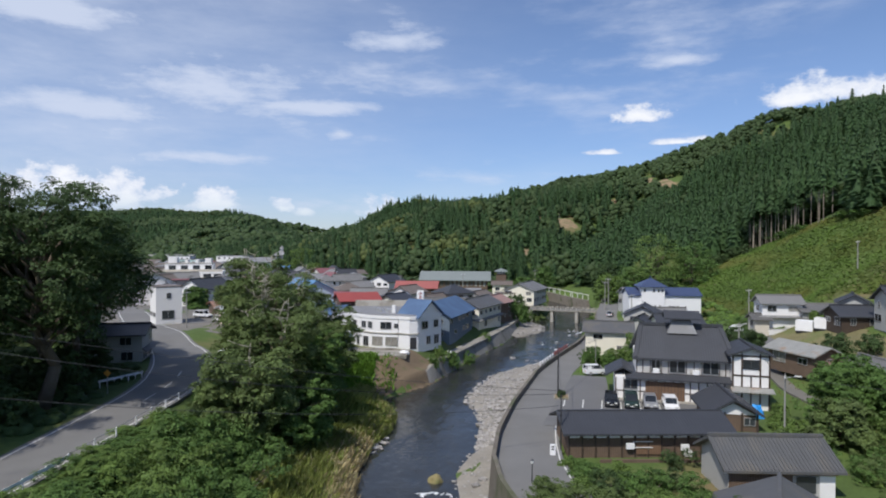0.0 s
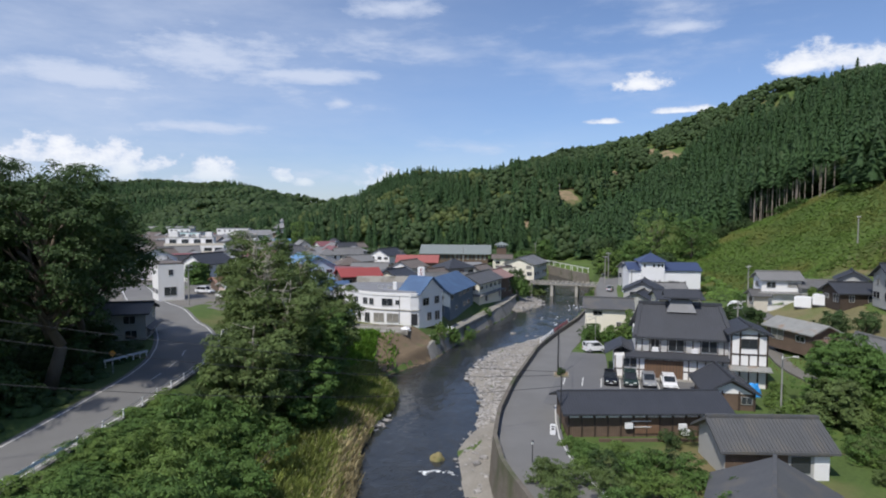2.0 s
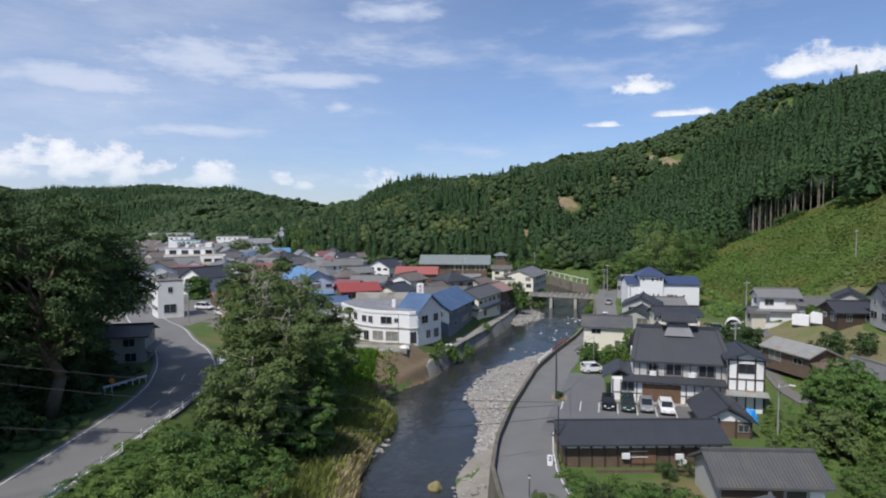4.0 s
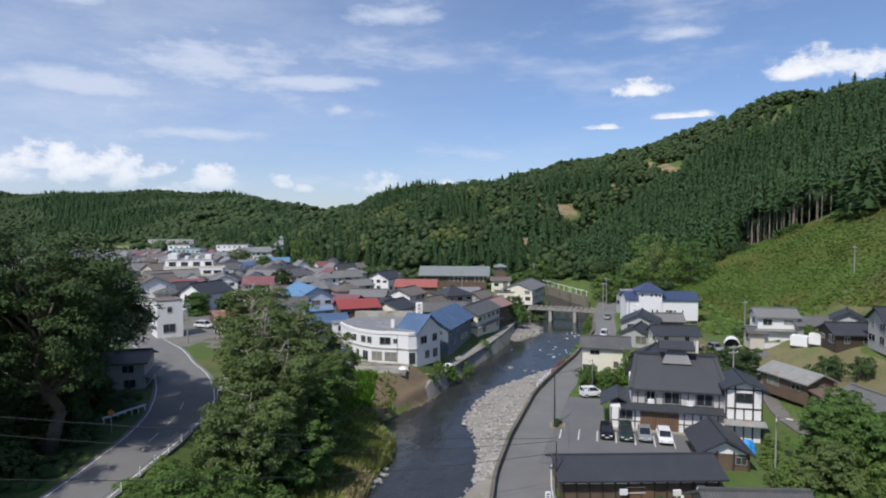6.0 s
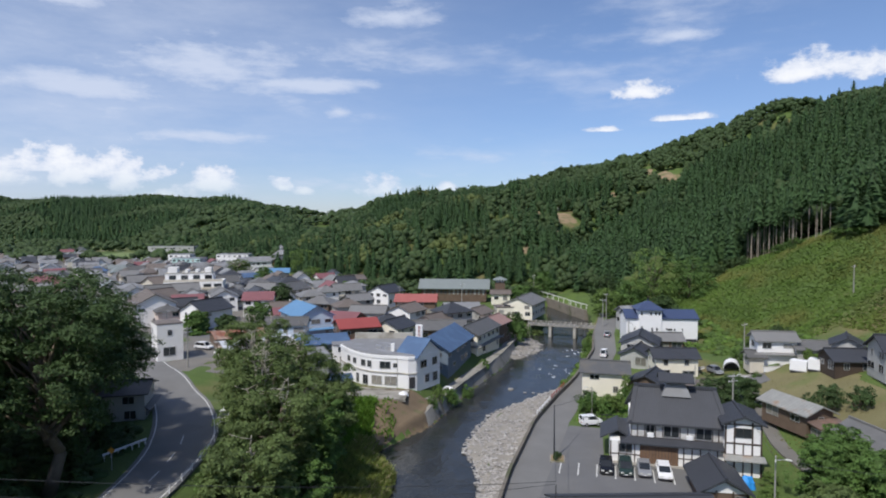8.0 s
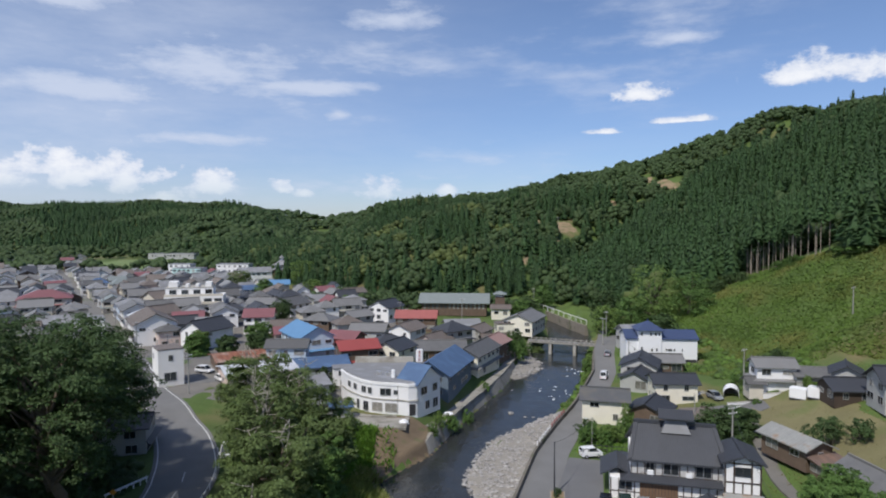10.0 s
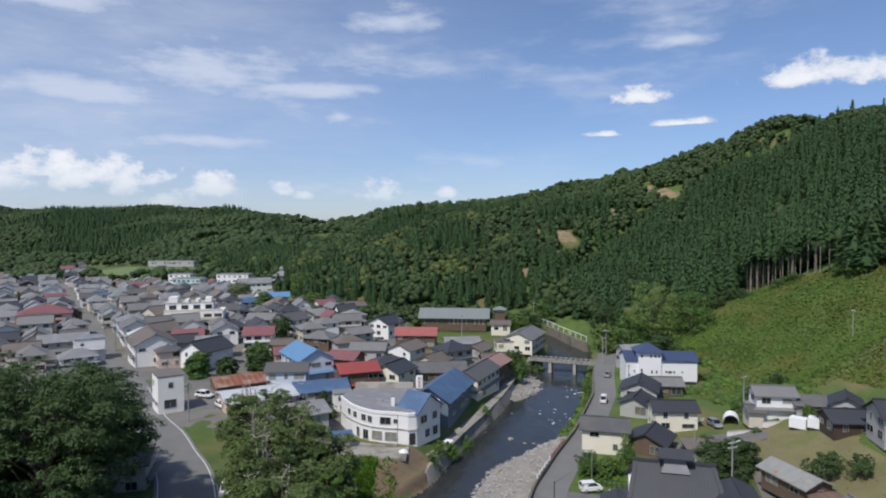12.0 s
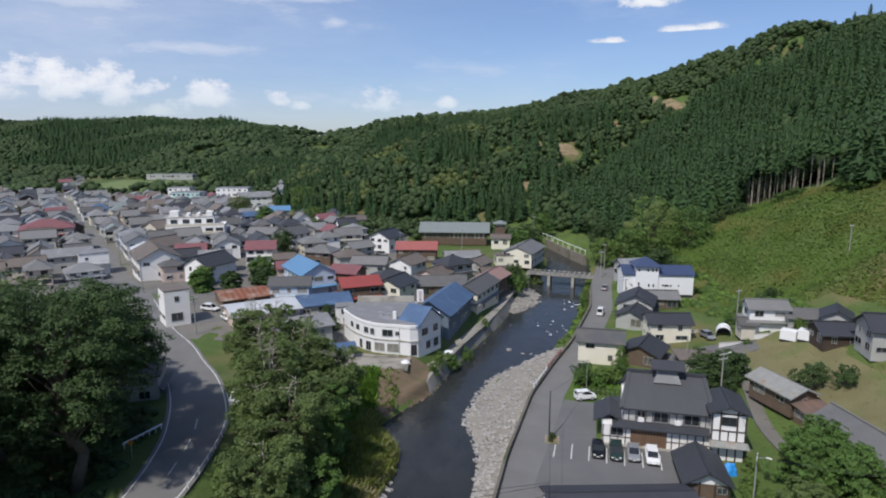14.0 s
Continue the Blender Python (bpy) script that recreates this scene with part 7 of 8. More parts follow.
school()
house(22.0, 238.5, 7.0, 5.0, 3.6, -5, "tile_brown", "cream", rise=1.0, storeys=1, label="low cream annex below the school tower", z=6.0)
house(27.6, 211.0, 16.0, 10.0, 4.2, 66, "tile_grey", "cream", rise=2.0, label="cream house with broad grey tiled roofs by the river", z=5.8)
house(20.6, 207.0, 6.5, 6.0, 3.0, 5, "tile_brown", "cream", kind="flat", storeys=1, label="flat-roofed cream annex beside the house", z=5.8)
house(6.0, 204.5, 11, 7.5, 3.2, 8, "slate", "greywall", rise=1.4, storeys=1, label="open hall with a pale grey roof", z=5.8)
house(-9.2, 213.5, 13.5, 8.5, 4.4, -3, "tin_red_old", "brownwall", rise=1.9, label="dark timber hall with a faded red roof", z=5.8)
house(-21.5, 233.0, 10.0, 9.0, 4.8, 60, "tile_dark", "white", rise=2.2, label="white-gabled house with a dark roof", z=6.3)
house(-37.5, 240.0, 10.0, 7.5, 4.6, 20, "tile_grey", "cream", rise=1.9, label="cream house with grey hipped gables", z=6.4, skirt="s")
house(-22.8, 191.0, 10.5, 7.0, 3.6, -6, "tile_grey", "greywall", rise=1.6, storeys=1, label="grey tiled single-storey house", z=6.0)
house(-10.8, 185.5, 9.0, 7.5, 5.0, 62, "tile_brown", "white", rise=1.7, label="white house with a brown-grey tiled roof", z=5.8)
house(2.6, 183.5, 9.0, 8.0, 5.4, 35, "tile_dark", "greywall", kind="hip", rise=2.0, label="grey house with a dark hipped roof", z=5.6, skirt=True)
house(-2.6, 176.0, 8.0, 7.0, 3.6, 55, "tile_brown", "pinkwall", rise=1.7, label="pale pink house with a brown tiled roof", z=5.6)
house(10.8, 192.5, 8, 6, 3.5, 60, "tile_brown", "greywall", rise=1.4, label="small house with a brown roof", z=5.6)
house(-15.2, 172.0, 9, 7, 3.8, 15, "tile_dark", "brownwall", kind="hip", rise=1.8, label="dark tiled house behind the red roof", z=5.6)
house(-28.0, 178.0, 8.5, 7, 3.6, -20, "tin_maroon", "brownwall", rise=1.6, label="old house with a maroon roof", z=6.0)
house(-30.5, 198.0, 8.5, 7, 4.4, 25, "tile_brown", "greywall", kind="hip", rise=1.7, label="small hip-roofed house with brown tiles", z=6.2)
house(-40.5, 205.0, 9, 7.5, 4.4, -15, "tile_grey", "brownwall", kind="hip", rise=1.8, label="grey hip-roofed timber house", z=6.3)
house(-30.0, 216.0, 8.5, 7, 4.0, 40, "tile_grey", "greywall", rise=1.6, label="small grey house with a tiled roof", z=6.2)
house(-47.5, 222.0, 8.5, 7.5, 4.6, 30, "tile_grey", "beige", kind="hip", rise=1.8, label="beige house with grey hipped roof", z=6.4)
house(-60.5, 204.0, 9.0, 8.0, 5.0, 8, "tin_maroon", "white", rise=2.0, label="white house with a dull pink-brown roof", z=7.0, balcony=True)
house(-49.5, 190.0, 6, 5, 4.4, 12, "tile_brown", "brownwall", rise=1.2, label="small brown house with a flat gable", z=6.8)
house(-44.5, 176.5, 7, 5.5, 4.6, 20, "tin_maroon", "pinkwall", rise=1.4, label="narrow house with a reddish roof", z=6.7)
house(-70.2, 241.0, 10.0, 8.0, 4.6, -4, "tile_grey", "white", rise=1.8, label="white house with a wide grey roof", z=6.8)
house(-59.0, 240.0, 11.0, 9.5, 4.6, 62, "tile_grey", "white", rise=2.3, label="white gabled house with grey tiles", z=6.7)
house(-113.5, 249.0, 11.0, 9.0, 5.2, 60, "tile_brown", "beige", rise=2.4, label="beige half-timbered house with brown roof", z=7.4)
house(-121.0, 160.0, 9, 8, 5.0, 30, "tile_brown", "beige", rise=1.7, label="beige house with a brown tiled roof", z=8.6)
house(-158.0, 246.0, 18.0, 13.0, 5.0, 30, "tin_maroon", "beige", kind="hip", rise=2.8, label="broad house with a maroon hipped roof", z=8.0, skirt=True)
house(-146.0, 222.0, 10, 9, 4.6, 30, "tile_grey", "beige", rise=2.0, label="beige house with grey gable", z=8.2)


# houses along the near end of the main street
house(-67.0, 175.5, 11.0, 8.6, 5.0, 66, "tile_dark", "white", rise=2.4, label="white gabled house with dark roof slopes", z=7.6)
house(-85.6, 181.5, 17.0, 11.0, 6.2, -57, "tile_brown", "white", rise=2.7, label="large pale shop house with a broad brown-grey gable", z=7.7, skirt="sw")
house(-77.6, 174.4, 6.0, 6.5, 4.6, 33, "tile_grey", "pinkwall", kind="hip", rise=1.2, label="low pale wing before the gabled shop house", z=7.8)
house(-95.2, 196.5, 10.0, 7.5, 5.4, -57, "tin_pale", "cream", rise=1.3, label="street house with a glinting pale metal roof", z=7.4)
house(-107.5, 187.6, 8.0, 8.0, 6.4, 33, "slate", "white", kind="flat", label="white flat-roofed shop with balconies", z=7.0, balcony=True)
house(-118.5, 193.0, 13.0, 8.5, 5.0, 33, "slate", "greywall", rise=1.7, label="wide grey-roofed shop on the main street", z=6.8)
house(-121.0, 178.0, 8.0, 7.0, 4.8, 30, "tile_brown", "beige", rise=1.7, label="beige house with a brown tiled roof", z=7.0)
house(-107.6, 216.0, 12.0, 8.5, 5.6, -57, "tile_grey", "white", rise=2.0, label="white street house with grey tiled roof", z=7.1, skirt="sw")
house(-97.0, 213.0, 9.0, 8.0, 4.6, 60, "tile_brown", "beige", rise=2.3, label="beige half-timbered house with a steep brown gable", z=7.0)
house(-116.0, 231.0, 10.0, 8.5, 5.4, 33, "slate", "bluewall", kind="hip", rise=1.7, label="pale blue house with a plain grey hipped roof", z=7.1)
house(-84.0, 204.0, 9.0, 7.0, 4.4, 20, "tin_maroon", "brownwall", rise=1.7, label="brown house with a dull red gable", z=7.0)
house(-75.8, 214.5, 9.0, 8.0, 4.8, -66, "tile_grey", "white", rise=1.9, label="white-gabled house with pale grey roof", z=7.0)
house(-71.5, 192.0, 9.0, 6.5, 4.6, 18, "slate", "greywall", rise=1.3, label="low grey house beside the gabled one", z=7.2)
house(-84.5, 319.0, 10.0, 7.0, 4.2, 14, "tin_sky", "greywall", rise=1.8, label="low house with a bright blue roof below the tower", z=7.0)


def apartment():
    ob = thing("apartment_block", -98.5, 246.0, 6.8, 14, "pale three-storey apartment block stepping back in terraces", "apartment block")
    part("wall", box(-10.5, 11, -6, 6, -0.8, 7.0), M["white"], ob)
    part("upper_wall", box(-10.5, 7, -2.5, 6, 7.0, 10.0), M["white"], ob)
    part("terrace_wall", box(-10.5, 11, -6, -5.8, 7.0, 7.9), M["beige"], ob)
    part("side_parapet", box(-10.5, -10.3, -5.8, -2.5, 7.0, 7.9), M["beige"], ob)
    part("roof", box(-10.7, 7.2, -2.7, 6.2, 10.0, 10.25, 0.05), M["concrete_light"], ob)
    for x0, x1, top in ((-9.5, -6.2, 12.4), (-3.4, -2.2, 11.4), (0.4, 1.6, 11.4), (4.0, 6.4, 12.0)):
        part("roof_house", box(x0, x1, -1.5, 3.5, 10.25, top, 0.04), M["white"], ob)
    for q in (-7.8, -3.4, 1.0, 5.4, 9.2):
        for z0 in (1.0, 4.4):
            window_part(ob, q, -6.04, z0 + 0.9, 2.9, 1.7, 0, M["glass"], False)
            part("balcony", box(q - 1.9, q + 1.9, -7.0, -6.003, z0 - 0.5, z0 + 0.45), M["beige"], ob)
        if q < 7:
            window_part(ob, q, -2.54, 8.5, 2.6, 1.7, 0, M["glass"], False)
    for q in (-3.5, 0.5, 4.0):
        window_part(ob, -10.54, q, 5.2, 1.4, 1.4, -90, M["glass"], False)
    return ob


apartment()


def pagoda():
    ob = thing("lantern_tower", -97.0, 372.0, 7.6, 10, "timber hall with a hexagonal grey-roofed lantern tower", "tower")
    part("base", box(-4.5, 4.5, -4.5, 4.5, -0.8, 7.6), M["woodmid"], ob)
    part("lower_roof", skirt_roof(9.0, 9.0, 7.9, 1.2, 0.8), M["slate"], ob)
    part("lantern", box(-3.4, 3.4, -3.4, 3.4, 7.6, 10.6), M["white_plain"], ob)
    part("upper_roof", hip_roof(7.2, 7.2, 10.6, 2.4, 1.2, ridge=0.2), M["slate"], ob)
    part("cupola", box(-0.8, 0.8, -0.8, 0.8, 12.8, 14.2), M["white_plain"], ob)
    part("cupola_roof", hip_roof(1.9, 1.9, 14.2, 1.3, 0.4, ridge=0.05), M["slate"], ob)
    return ob


pagoda()
house(-112.0, 368.0, 18, 11, 6.0, 28, "slate", "white", rise=2.4, label="white hall with grey gables beside the lantern tower", z=7.6, detail=False)
house(-133.0, 396.0, 20, 10, 8.5, 0, "slate", "white", kind="flat", label="white three-storey block with a flat roof", z=7.8, storeys=3, detail=False)
house(-160.0, 392.0, 18, 10, 6.2, -4, "slate", "tealwall", kind="flat", label="pale teal flat-roofed building", z=7.8, detail=False)
house(-170.0, 404.0, 14, 9, 8.0, 0, "slate", "white", kind="flat", label="white flat-roofed apartment house", z=7.8, storeys=3, detail=False)
house(-265.0, 610.0, 46, 10, 4.6, -4, "slate", "greywall", kind="flat", label="long low grey building by a green field", z=8.0, storeys=1, detail=False)

# -- the rest of the town: rows along the main street --
town = random.Random(5)
TAKEN = [(o.location.x, o.location.y) for o in scene.collection.objects if o.type == "EMPTY"]
sp = [Vector(p) for p in ((-94, 176), (-123, 221), (-156, 271), (-206, 341), (-248, 405), (-300, 480), (-360, 580))]


def free_spot(x, y, r):
    return all((x - a) ** 2 + (y - b) ** 2 > r * r for a, b in TAKEN)


FAR = {"v": [], "f": [], "m": []}
FAR_MATS = ["white", "beige", "greywall", "brownwall", "pinkwall", "cream", "tile_grey", "tile_dark", "tile_brown", "slate", "tin_maroon", "tin_blue", "tin_green", "glass"]


def far_house(x, y, w, d, h, rot, rf, wl_, rise):
    """One more house for the joined far part of the town."""
    m = pose(x, y, zat(x, y) - 0.5, 0, 0, rot)
    k = rise / (d / 2)
    X, Y, o = w / 2, d / 2, 0.6
    pts = [(s, *c) for s in (-X, X) for c in ((-Y, 0), (Y, 0), (Y, h), (0, h + rise), (-Y, h))]
    pts += [(s, *c) for s in (-X - o, X + o) for c in ((-Y - o, h - k * o + 0.2), (0, h + rise + 0.2), (Y + o, h - k * o + 0.2), (0, h + rise - 0.05))]
    for u in (-w / 4, w / 4):
        for zz in (h * 0.28, h * 0.75):
            pts += [(u - 0.8, -Y - 0.03, zz - 0.5), (u + 0.8, -Y - 0.03, zz - 0.5), (u + 0.8, -Y - 0.03, zz + 0.5), (u - 0.8, -Y - 0.03, zz + 0.5)]
    n = len(FAR["v"])
    FAR["v"] += [tuple(m @ Vector(p)) for p in pts]
    wi, ri, gi = FAR_MATS.index(wl_), FAR_MATS.index(rf), FAR_MATS.index("glass")
    for q, i in (((0, 4, 9, 5), wi), ((1, 6, 7, 2), wi), ((0, 1, 2, 3, 4), wi), ((5, 9, 8, 7, 6), wi), ((10, 14, 15, 11), ri), ((11, 15, 16, 12), ri),
                 ((10, 11, 12, 13), ri), ((14, 17, 16, 15), ri), ((10, 13, 17, 14), ri), ((13, 12, 16, 17), ri),
                 ((18, 19, 20, 21), gi), ((22, 23, 24, 25), gi), ((26, 27, 28, 29), gi), ((30, 31, 32, 33), gi)):
        FAR["f"].append(tuple(n + k_ for k_ in q))
        FAR["m"].append(i)


for row in range(-10, 14):
    if row == 0:
        continue
    for k in range(84):
        t = k / 84 * (len(sp) - 1)
        i = int(t)
        p = sp[i].lerp(sp[i + 1], t - i)
        tan = (sp[i + 1] - sp[i]).normalized()
        side = Vector((tan.y, -tan.x))
        off = (abs(row) - 1) * 10.2 + 8.4
        q = p + side * (off if row > 0 else -off) + Vector((town.uniform(-2, 2), town.uniform(-2, 2)))
        if q.y < 168 or q.y > 600 or q.x > -36 or hill_distance(np.array([q.x]), np.array([q.y]))[0] > -8:
            continue
        if q.x < -0.97 * q.y + 20 and q.x < -0.9 * q.y:
            continue
        if q.y > 415 and q.x > p.x + 16 or q.y > 480 and town.random() < 0.45 or -104 < q.x < -80 and 150 < q.y < 174:
            continue
        if not free_spot(q.x, q.y, 9.2):
            continue
        if town.random() < 0.06 + 0.12 * (q.y > 420):
            continue
        TAKEN.append((q.x, q.y))
        near = q.y < 300
        rf = town.choices(("tile_grey", "tile_dark", "tile_brown", "slate", "tin_maroon", "tin_blue", "tin_green"), (8, 4, 3, 5, 0.8, 0.2, 0.4))[0]
        wl_ = town.choices(("white", "beige", "greywall", "brownwall", "pinkwall", "cream"), (8, 3, 2, 2, 1.5, 1.5))[0]
        ang = math.degrees(math.atan2(tan.y, tan.x)) + town.choice((0, 0, 90)) + town.uniform(-6, 6)
        ang = (ang + 90) % 180 - 90
        if q.y > 345:
            far_house(q.x, q.y, town.uniform(6.8, 10), town.uniform(6, 8), town.choice((3.4, 4.8, 5.2)), ang, rf, wl_, town.uniform(1.5, 2.2))
            continue
        words = {"tile_grey": "grey tiled", "tile_dark": "dark tiled", "tile_brown": "brown-grey tiled", "slate": "plain grey", "tin_maroon": "maroon metal",
                 "tin_blue": "blue metal", "tin_green": "green metal"}[rf]
        tone = {"white": "white", "beige": "beige", "greywall": "grey", "brownwall": "brown boarded", "pinkwall": "pale pink", "cream": "cream"}[wl_]
        house(q.x, q.y, town.uniform(6.8, 9.6), town.uniform(5.8, 7.6), town.choice((3.2, 4.6, 5.0, 5.0)), ang, rf, wl_, kind=town.choice(("gable", "gable", "hip")),
              rise=town.uniform(1.5, 2.2), label=f"{tone} town house with a {words} roof", group="town houses", detail=False, windows=q.y < 420, sides="swe" if q.y < 300 else "sw",
              skirt="sew" if town.random() < 0.4 and near else False, z=zat(q.x, q.y) - 0.1)

far_town = link_mesh("far_town_houses", FAR["v"], FAR["f"], [M[k] for k in FAR_MATS])
far_town.data.polygons.foreach_set("material_index", FAR["m"])
tagged(far_town, "crowded grey-roofed houses at the far end of town", "houses", kind="stuff")


# ---- the bridge ----
def bridge():
    a, b = Vector((28.4, 198.0)), Vector((48.0, 190.6))
    u = (b - a).normalized()
    ang = math.degrees(math.atan2(u.y, u.x))
    L = (b - a).length
    c = (a + b) / 2
    ob = thing("bridge", c.x, c.y, 0, ang, "low weathered concrete bridge with post railings", "bridge")
    part("deck", box(-L / 2 - 1, L / 2 + 1, -1.9, 1.9, 4.25, 4.75, 0.05), M["concrete"], ob)
    part("road_surface", box(-L / 2 - 1, L / 2 + 1, -1.6, 1.6, 4.755, 4.80), M["asphalt"], ob)
    for s in (-1.8, 1.8):
        for q in np.linspace(-L / 2 - 0.6, L / 2 + 0.6, 15):
            part("post", box(q - 0.12, q + 0.12, s - 0.12, s + 0.12, 4.76, 5.5, 0.02), M["concrete_light"], ob)
        part("rail", box(-L / 2 - 0.9, L / 2 + 0.9, s - 0.07, s + 0.07, 5.16, 5.30), M["concrete"], ob)
    for q in (-4.4, 3.2):
        part("pier", box(q - 0.45, q + 0.45, -1.7, 1.7, -0.8, 4.25, 0.1), M["concrete_light"], ob)
    for q in (-L / 2 - 0.6, L / 2 + 0.6):
        part("abutment", box(q - 0.7, q + 0.7, -2.4, 2.4, -0.8, 4.22), M["concrete"], ob)
    return ob


bridge()
# the white railing and retaining wall of the road on the far bank
fb = [(42.0, 274.0), (45.5, 258.0), (49.0, 240.0), (52.5, 226.0)]
ob = thing("far_bank_rail", 0, 0, 0, 0, "white guard rail on the road across the river", "guard rail")
for (ax, ay), (bx, by) in zip(fb, fb[1:]):
    m = look((ax, ay, 6.6), (bx, by, 6.6))
    ln = math.hypot(bx - ax, by - ay)
    p = part("beam", box(-0.05, 0.05, -0.1, 0.12, -ln, 0), M["white_plain"], ob)
    p.matrix_basis = m
    for t in (0.05, 0.35, 0.65, 0.95):
        x, y = ax + (bx - ax) * t, ay + (by - ay) * t
        part("post", box(x - 0.08, x + 0.08, y - 0.08, y + 0.08, 4.5, 6.7), M["white_plain"], ob)
wall_strip("river_wall_far", [(x + 0.6, y, 1.2) for x, y in fb], 3.6, 0.8, 0.8, M["stone_wall"], "stained concrete wall of the far bank road")


# ---- poles and wires ----
def pole(x, y, high, arms=((0, 0.0),), lamp=None, z=None, label="grey concrete utility pole with crossarm", name="utility_pole", radius=0.15, material="polec"):
    """A tapered pole; arms: (metres below the top, turn in degrees) of each crossarm; lamp: the turn of a street lamp's arm."""
    z = zat(x, y) if z is None else z
    ob = thing(name, x, y, z, 0, label, "utility pole" if name == "utility_pole" else "street lamp")
    part("pole", add_tube(bmesh.new(), (0, 0, -0.5), (0, 0, high), radius, radius * 0.65, 10), M[material], ob, smooth=False)
    for down, turn in arms:
        arm = part("crossarm", box(-0.9, 0.9, -0.05, 0.05, -0.05, 0.05), M["alu"], ob)
        arm.matrix_basis = pose(0, 0, high - 0.3 - down, 0, 0, turn)
        for q in (-0.8, -0.3, 0.3, 0.8):
            ins = part("insulator", add_tube(bmesh.new(), (q, 0, 0.05), (q, 0, 0.22), 0.05, 0.04, 6), M["white_plain"], arm)
    if lamp is not None:
        m = pose(0, 0, high * 0.93, 0, 0, lamp)
        p = part("lamp_arm", add_tube(bmesh.new(), (0, 0, 0), (1.1, 0, 0.35), 0.035, 0.03, 6), M["alu"], ob)
        p.matrix_basis = m
        p = part("lamp_head", box(0.95, 1.6, -0.12, 0.12, 0.28, 0.42, 0.04), M["lampglass"], ob)
        p.matrix_basis = m
    return ob


pole(15.3, 83.9, 7.5, (), label="slim dark utility pole at the parking corner", radius=0.11, material="darkmetal")
pole(11.7, 62.6, 6.2, (), label="slim dark utility pole beside the lane", radius=0.08, material="darkmetal")
pole(36.6, 67.2, 6.8, ((0.1, 60),), lamp=-40, label="grey utility pole among the bushes", radius=0.1)
pole(46.0, 97.6, 8.0, ((0.1, 20), (0.9, 20)), lamp=20, label="grey utility pole behind the storehouse")
pole(45.2, 110.5, 6.5, (), label="slim grey pole by the low shed", radius=0.1)
pole(62.2, 127.6, 8.5, ((0.1, 30),), label="grey utility pole beside the carport")
pole(101.8, 154.0, 7.0, ((0.1, 30),), label="utility pole at the foot of the meadow")
pole(47.4, 184.0, 8.5, ((0.1, -40),), label="utility pole at the bridge end")
pole(51.0, 194.0, 8.5, ((0.1, -40),), label="utility pole beyond the bridge end")
pole(45.6, 152.0, 8.2, ((0.1, 20),), lamp=180, label="utility pole before the dark-roofed house")
pole(24.9, 102.6, 5.0, (), lamp=200, label="slim street lamp beside the lane", name="street_lamp", radius=0.07)
pole(-50.0, 121.0, 8.0, ((0.1, 60), (0.8, 60)), label="concrete utility pole at the road junction")
pole(-62.5, 140.0, 8.5, ((0.1, 60), (0.8, 60)), label="concrete utility pole on the main street")
pole(-79.0, 159.0, 8.5, ((0.1, 60),), lamp=120, label="concrete utility pole on the main street")
pole(-90.0, 176.0, 8.5, ((0.1, 60),), label="concrete utility pole on the main street")
pole(-106.0, 200.0, 8.5, ((0.1, 60),), label="concrete utility pole on the main street")
pole(-124.0, 226.0, 8.5, ((0.1, 60),), label="concrete utility pole on the main street")
pole(-150.0, 266.0, 8.5, ((0.1, 60),), label="concrete utility pole on the main street")
pole(-178.0, 306.0, 8.5, ((0.1, 60),), label="concrete utility pole on the main street")
pole(-5.8, 141.0, 7.0, ((0.1, 20),), label="slim pole behind the white inn", radius=0.1)
pole(7.0, 235.0, 8.5, ((0.1, 20),), label="utility pole before the school")
pole(-16.0, 228.0, 8.0, ((0.1, 20),), label="utility pole near the school")
pole(39.0, 268.0, 9.0, ((0.1, 20),), label="utility pole on the far bank")
pole(78.0, 425.0, 11.0, ((0.1, 20),), label="power pole on the slipped slope")
pole(-40.5, 38.5, 13.0, ((0.1, -50), (1.2, -50)), label="utility pole among the roadside trees")
for x, y in ((5.0, 54.6), (6.8, 54.0)):
    ob = thing("street_lamp", x + 0.8, y, zat(x + 0.8, y), 0, "short dark lane lamp with a glass head", "street lamp", "lane lamps")
    part("pole", add_tube(bmesh.new(), (0, 0, -0.3), (0, 0, 1.7), 0.05, 0.04, 8), M["darkmetal"], ob)
    part("lamp_head", add_tube(bmesh.new(), (0, 0, 1.7), (0, 0, 1.95), 0.11, 0.14, 8), M["lampglass"], ob)
    part("lamp_cap", add_tube(bmesh.new(), (0, 0, 1.95), (0, 0, 2.05), 0.17, 0.03, 8), M["darkmetal"], ob)


def wire(a, b, sag, label="thin dark overhead cable"):
    cu = bpy.data.curves.new("cable", "CURVE")
    cu.dimensions, cu.bevel_depth, cu.bevel_resolution = "3D", 0.022, 1
    sp_ = cu.splines.new("POLY")
    sp_.points.add(24)
    a, b = Vector(a), Vector(b)
    for i, p in enumerate(sp_.points):
        t = i / 24
        q = a.lerp(b, t)
        p.co = (q.x, q.y, q.z - sag * 4 * t * (1 - t), 1)
    cu.materials.append(M["darkmetal"])
    ob = new("cable", cu)
    return tagged(ob, label, "cable", "overhead cables")


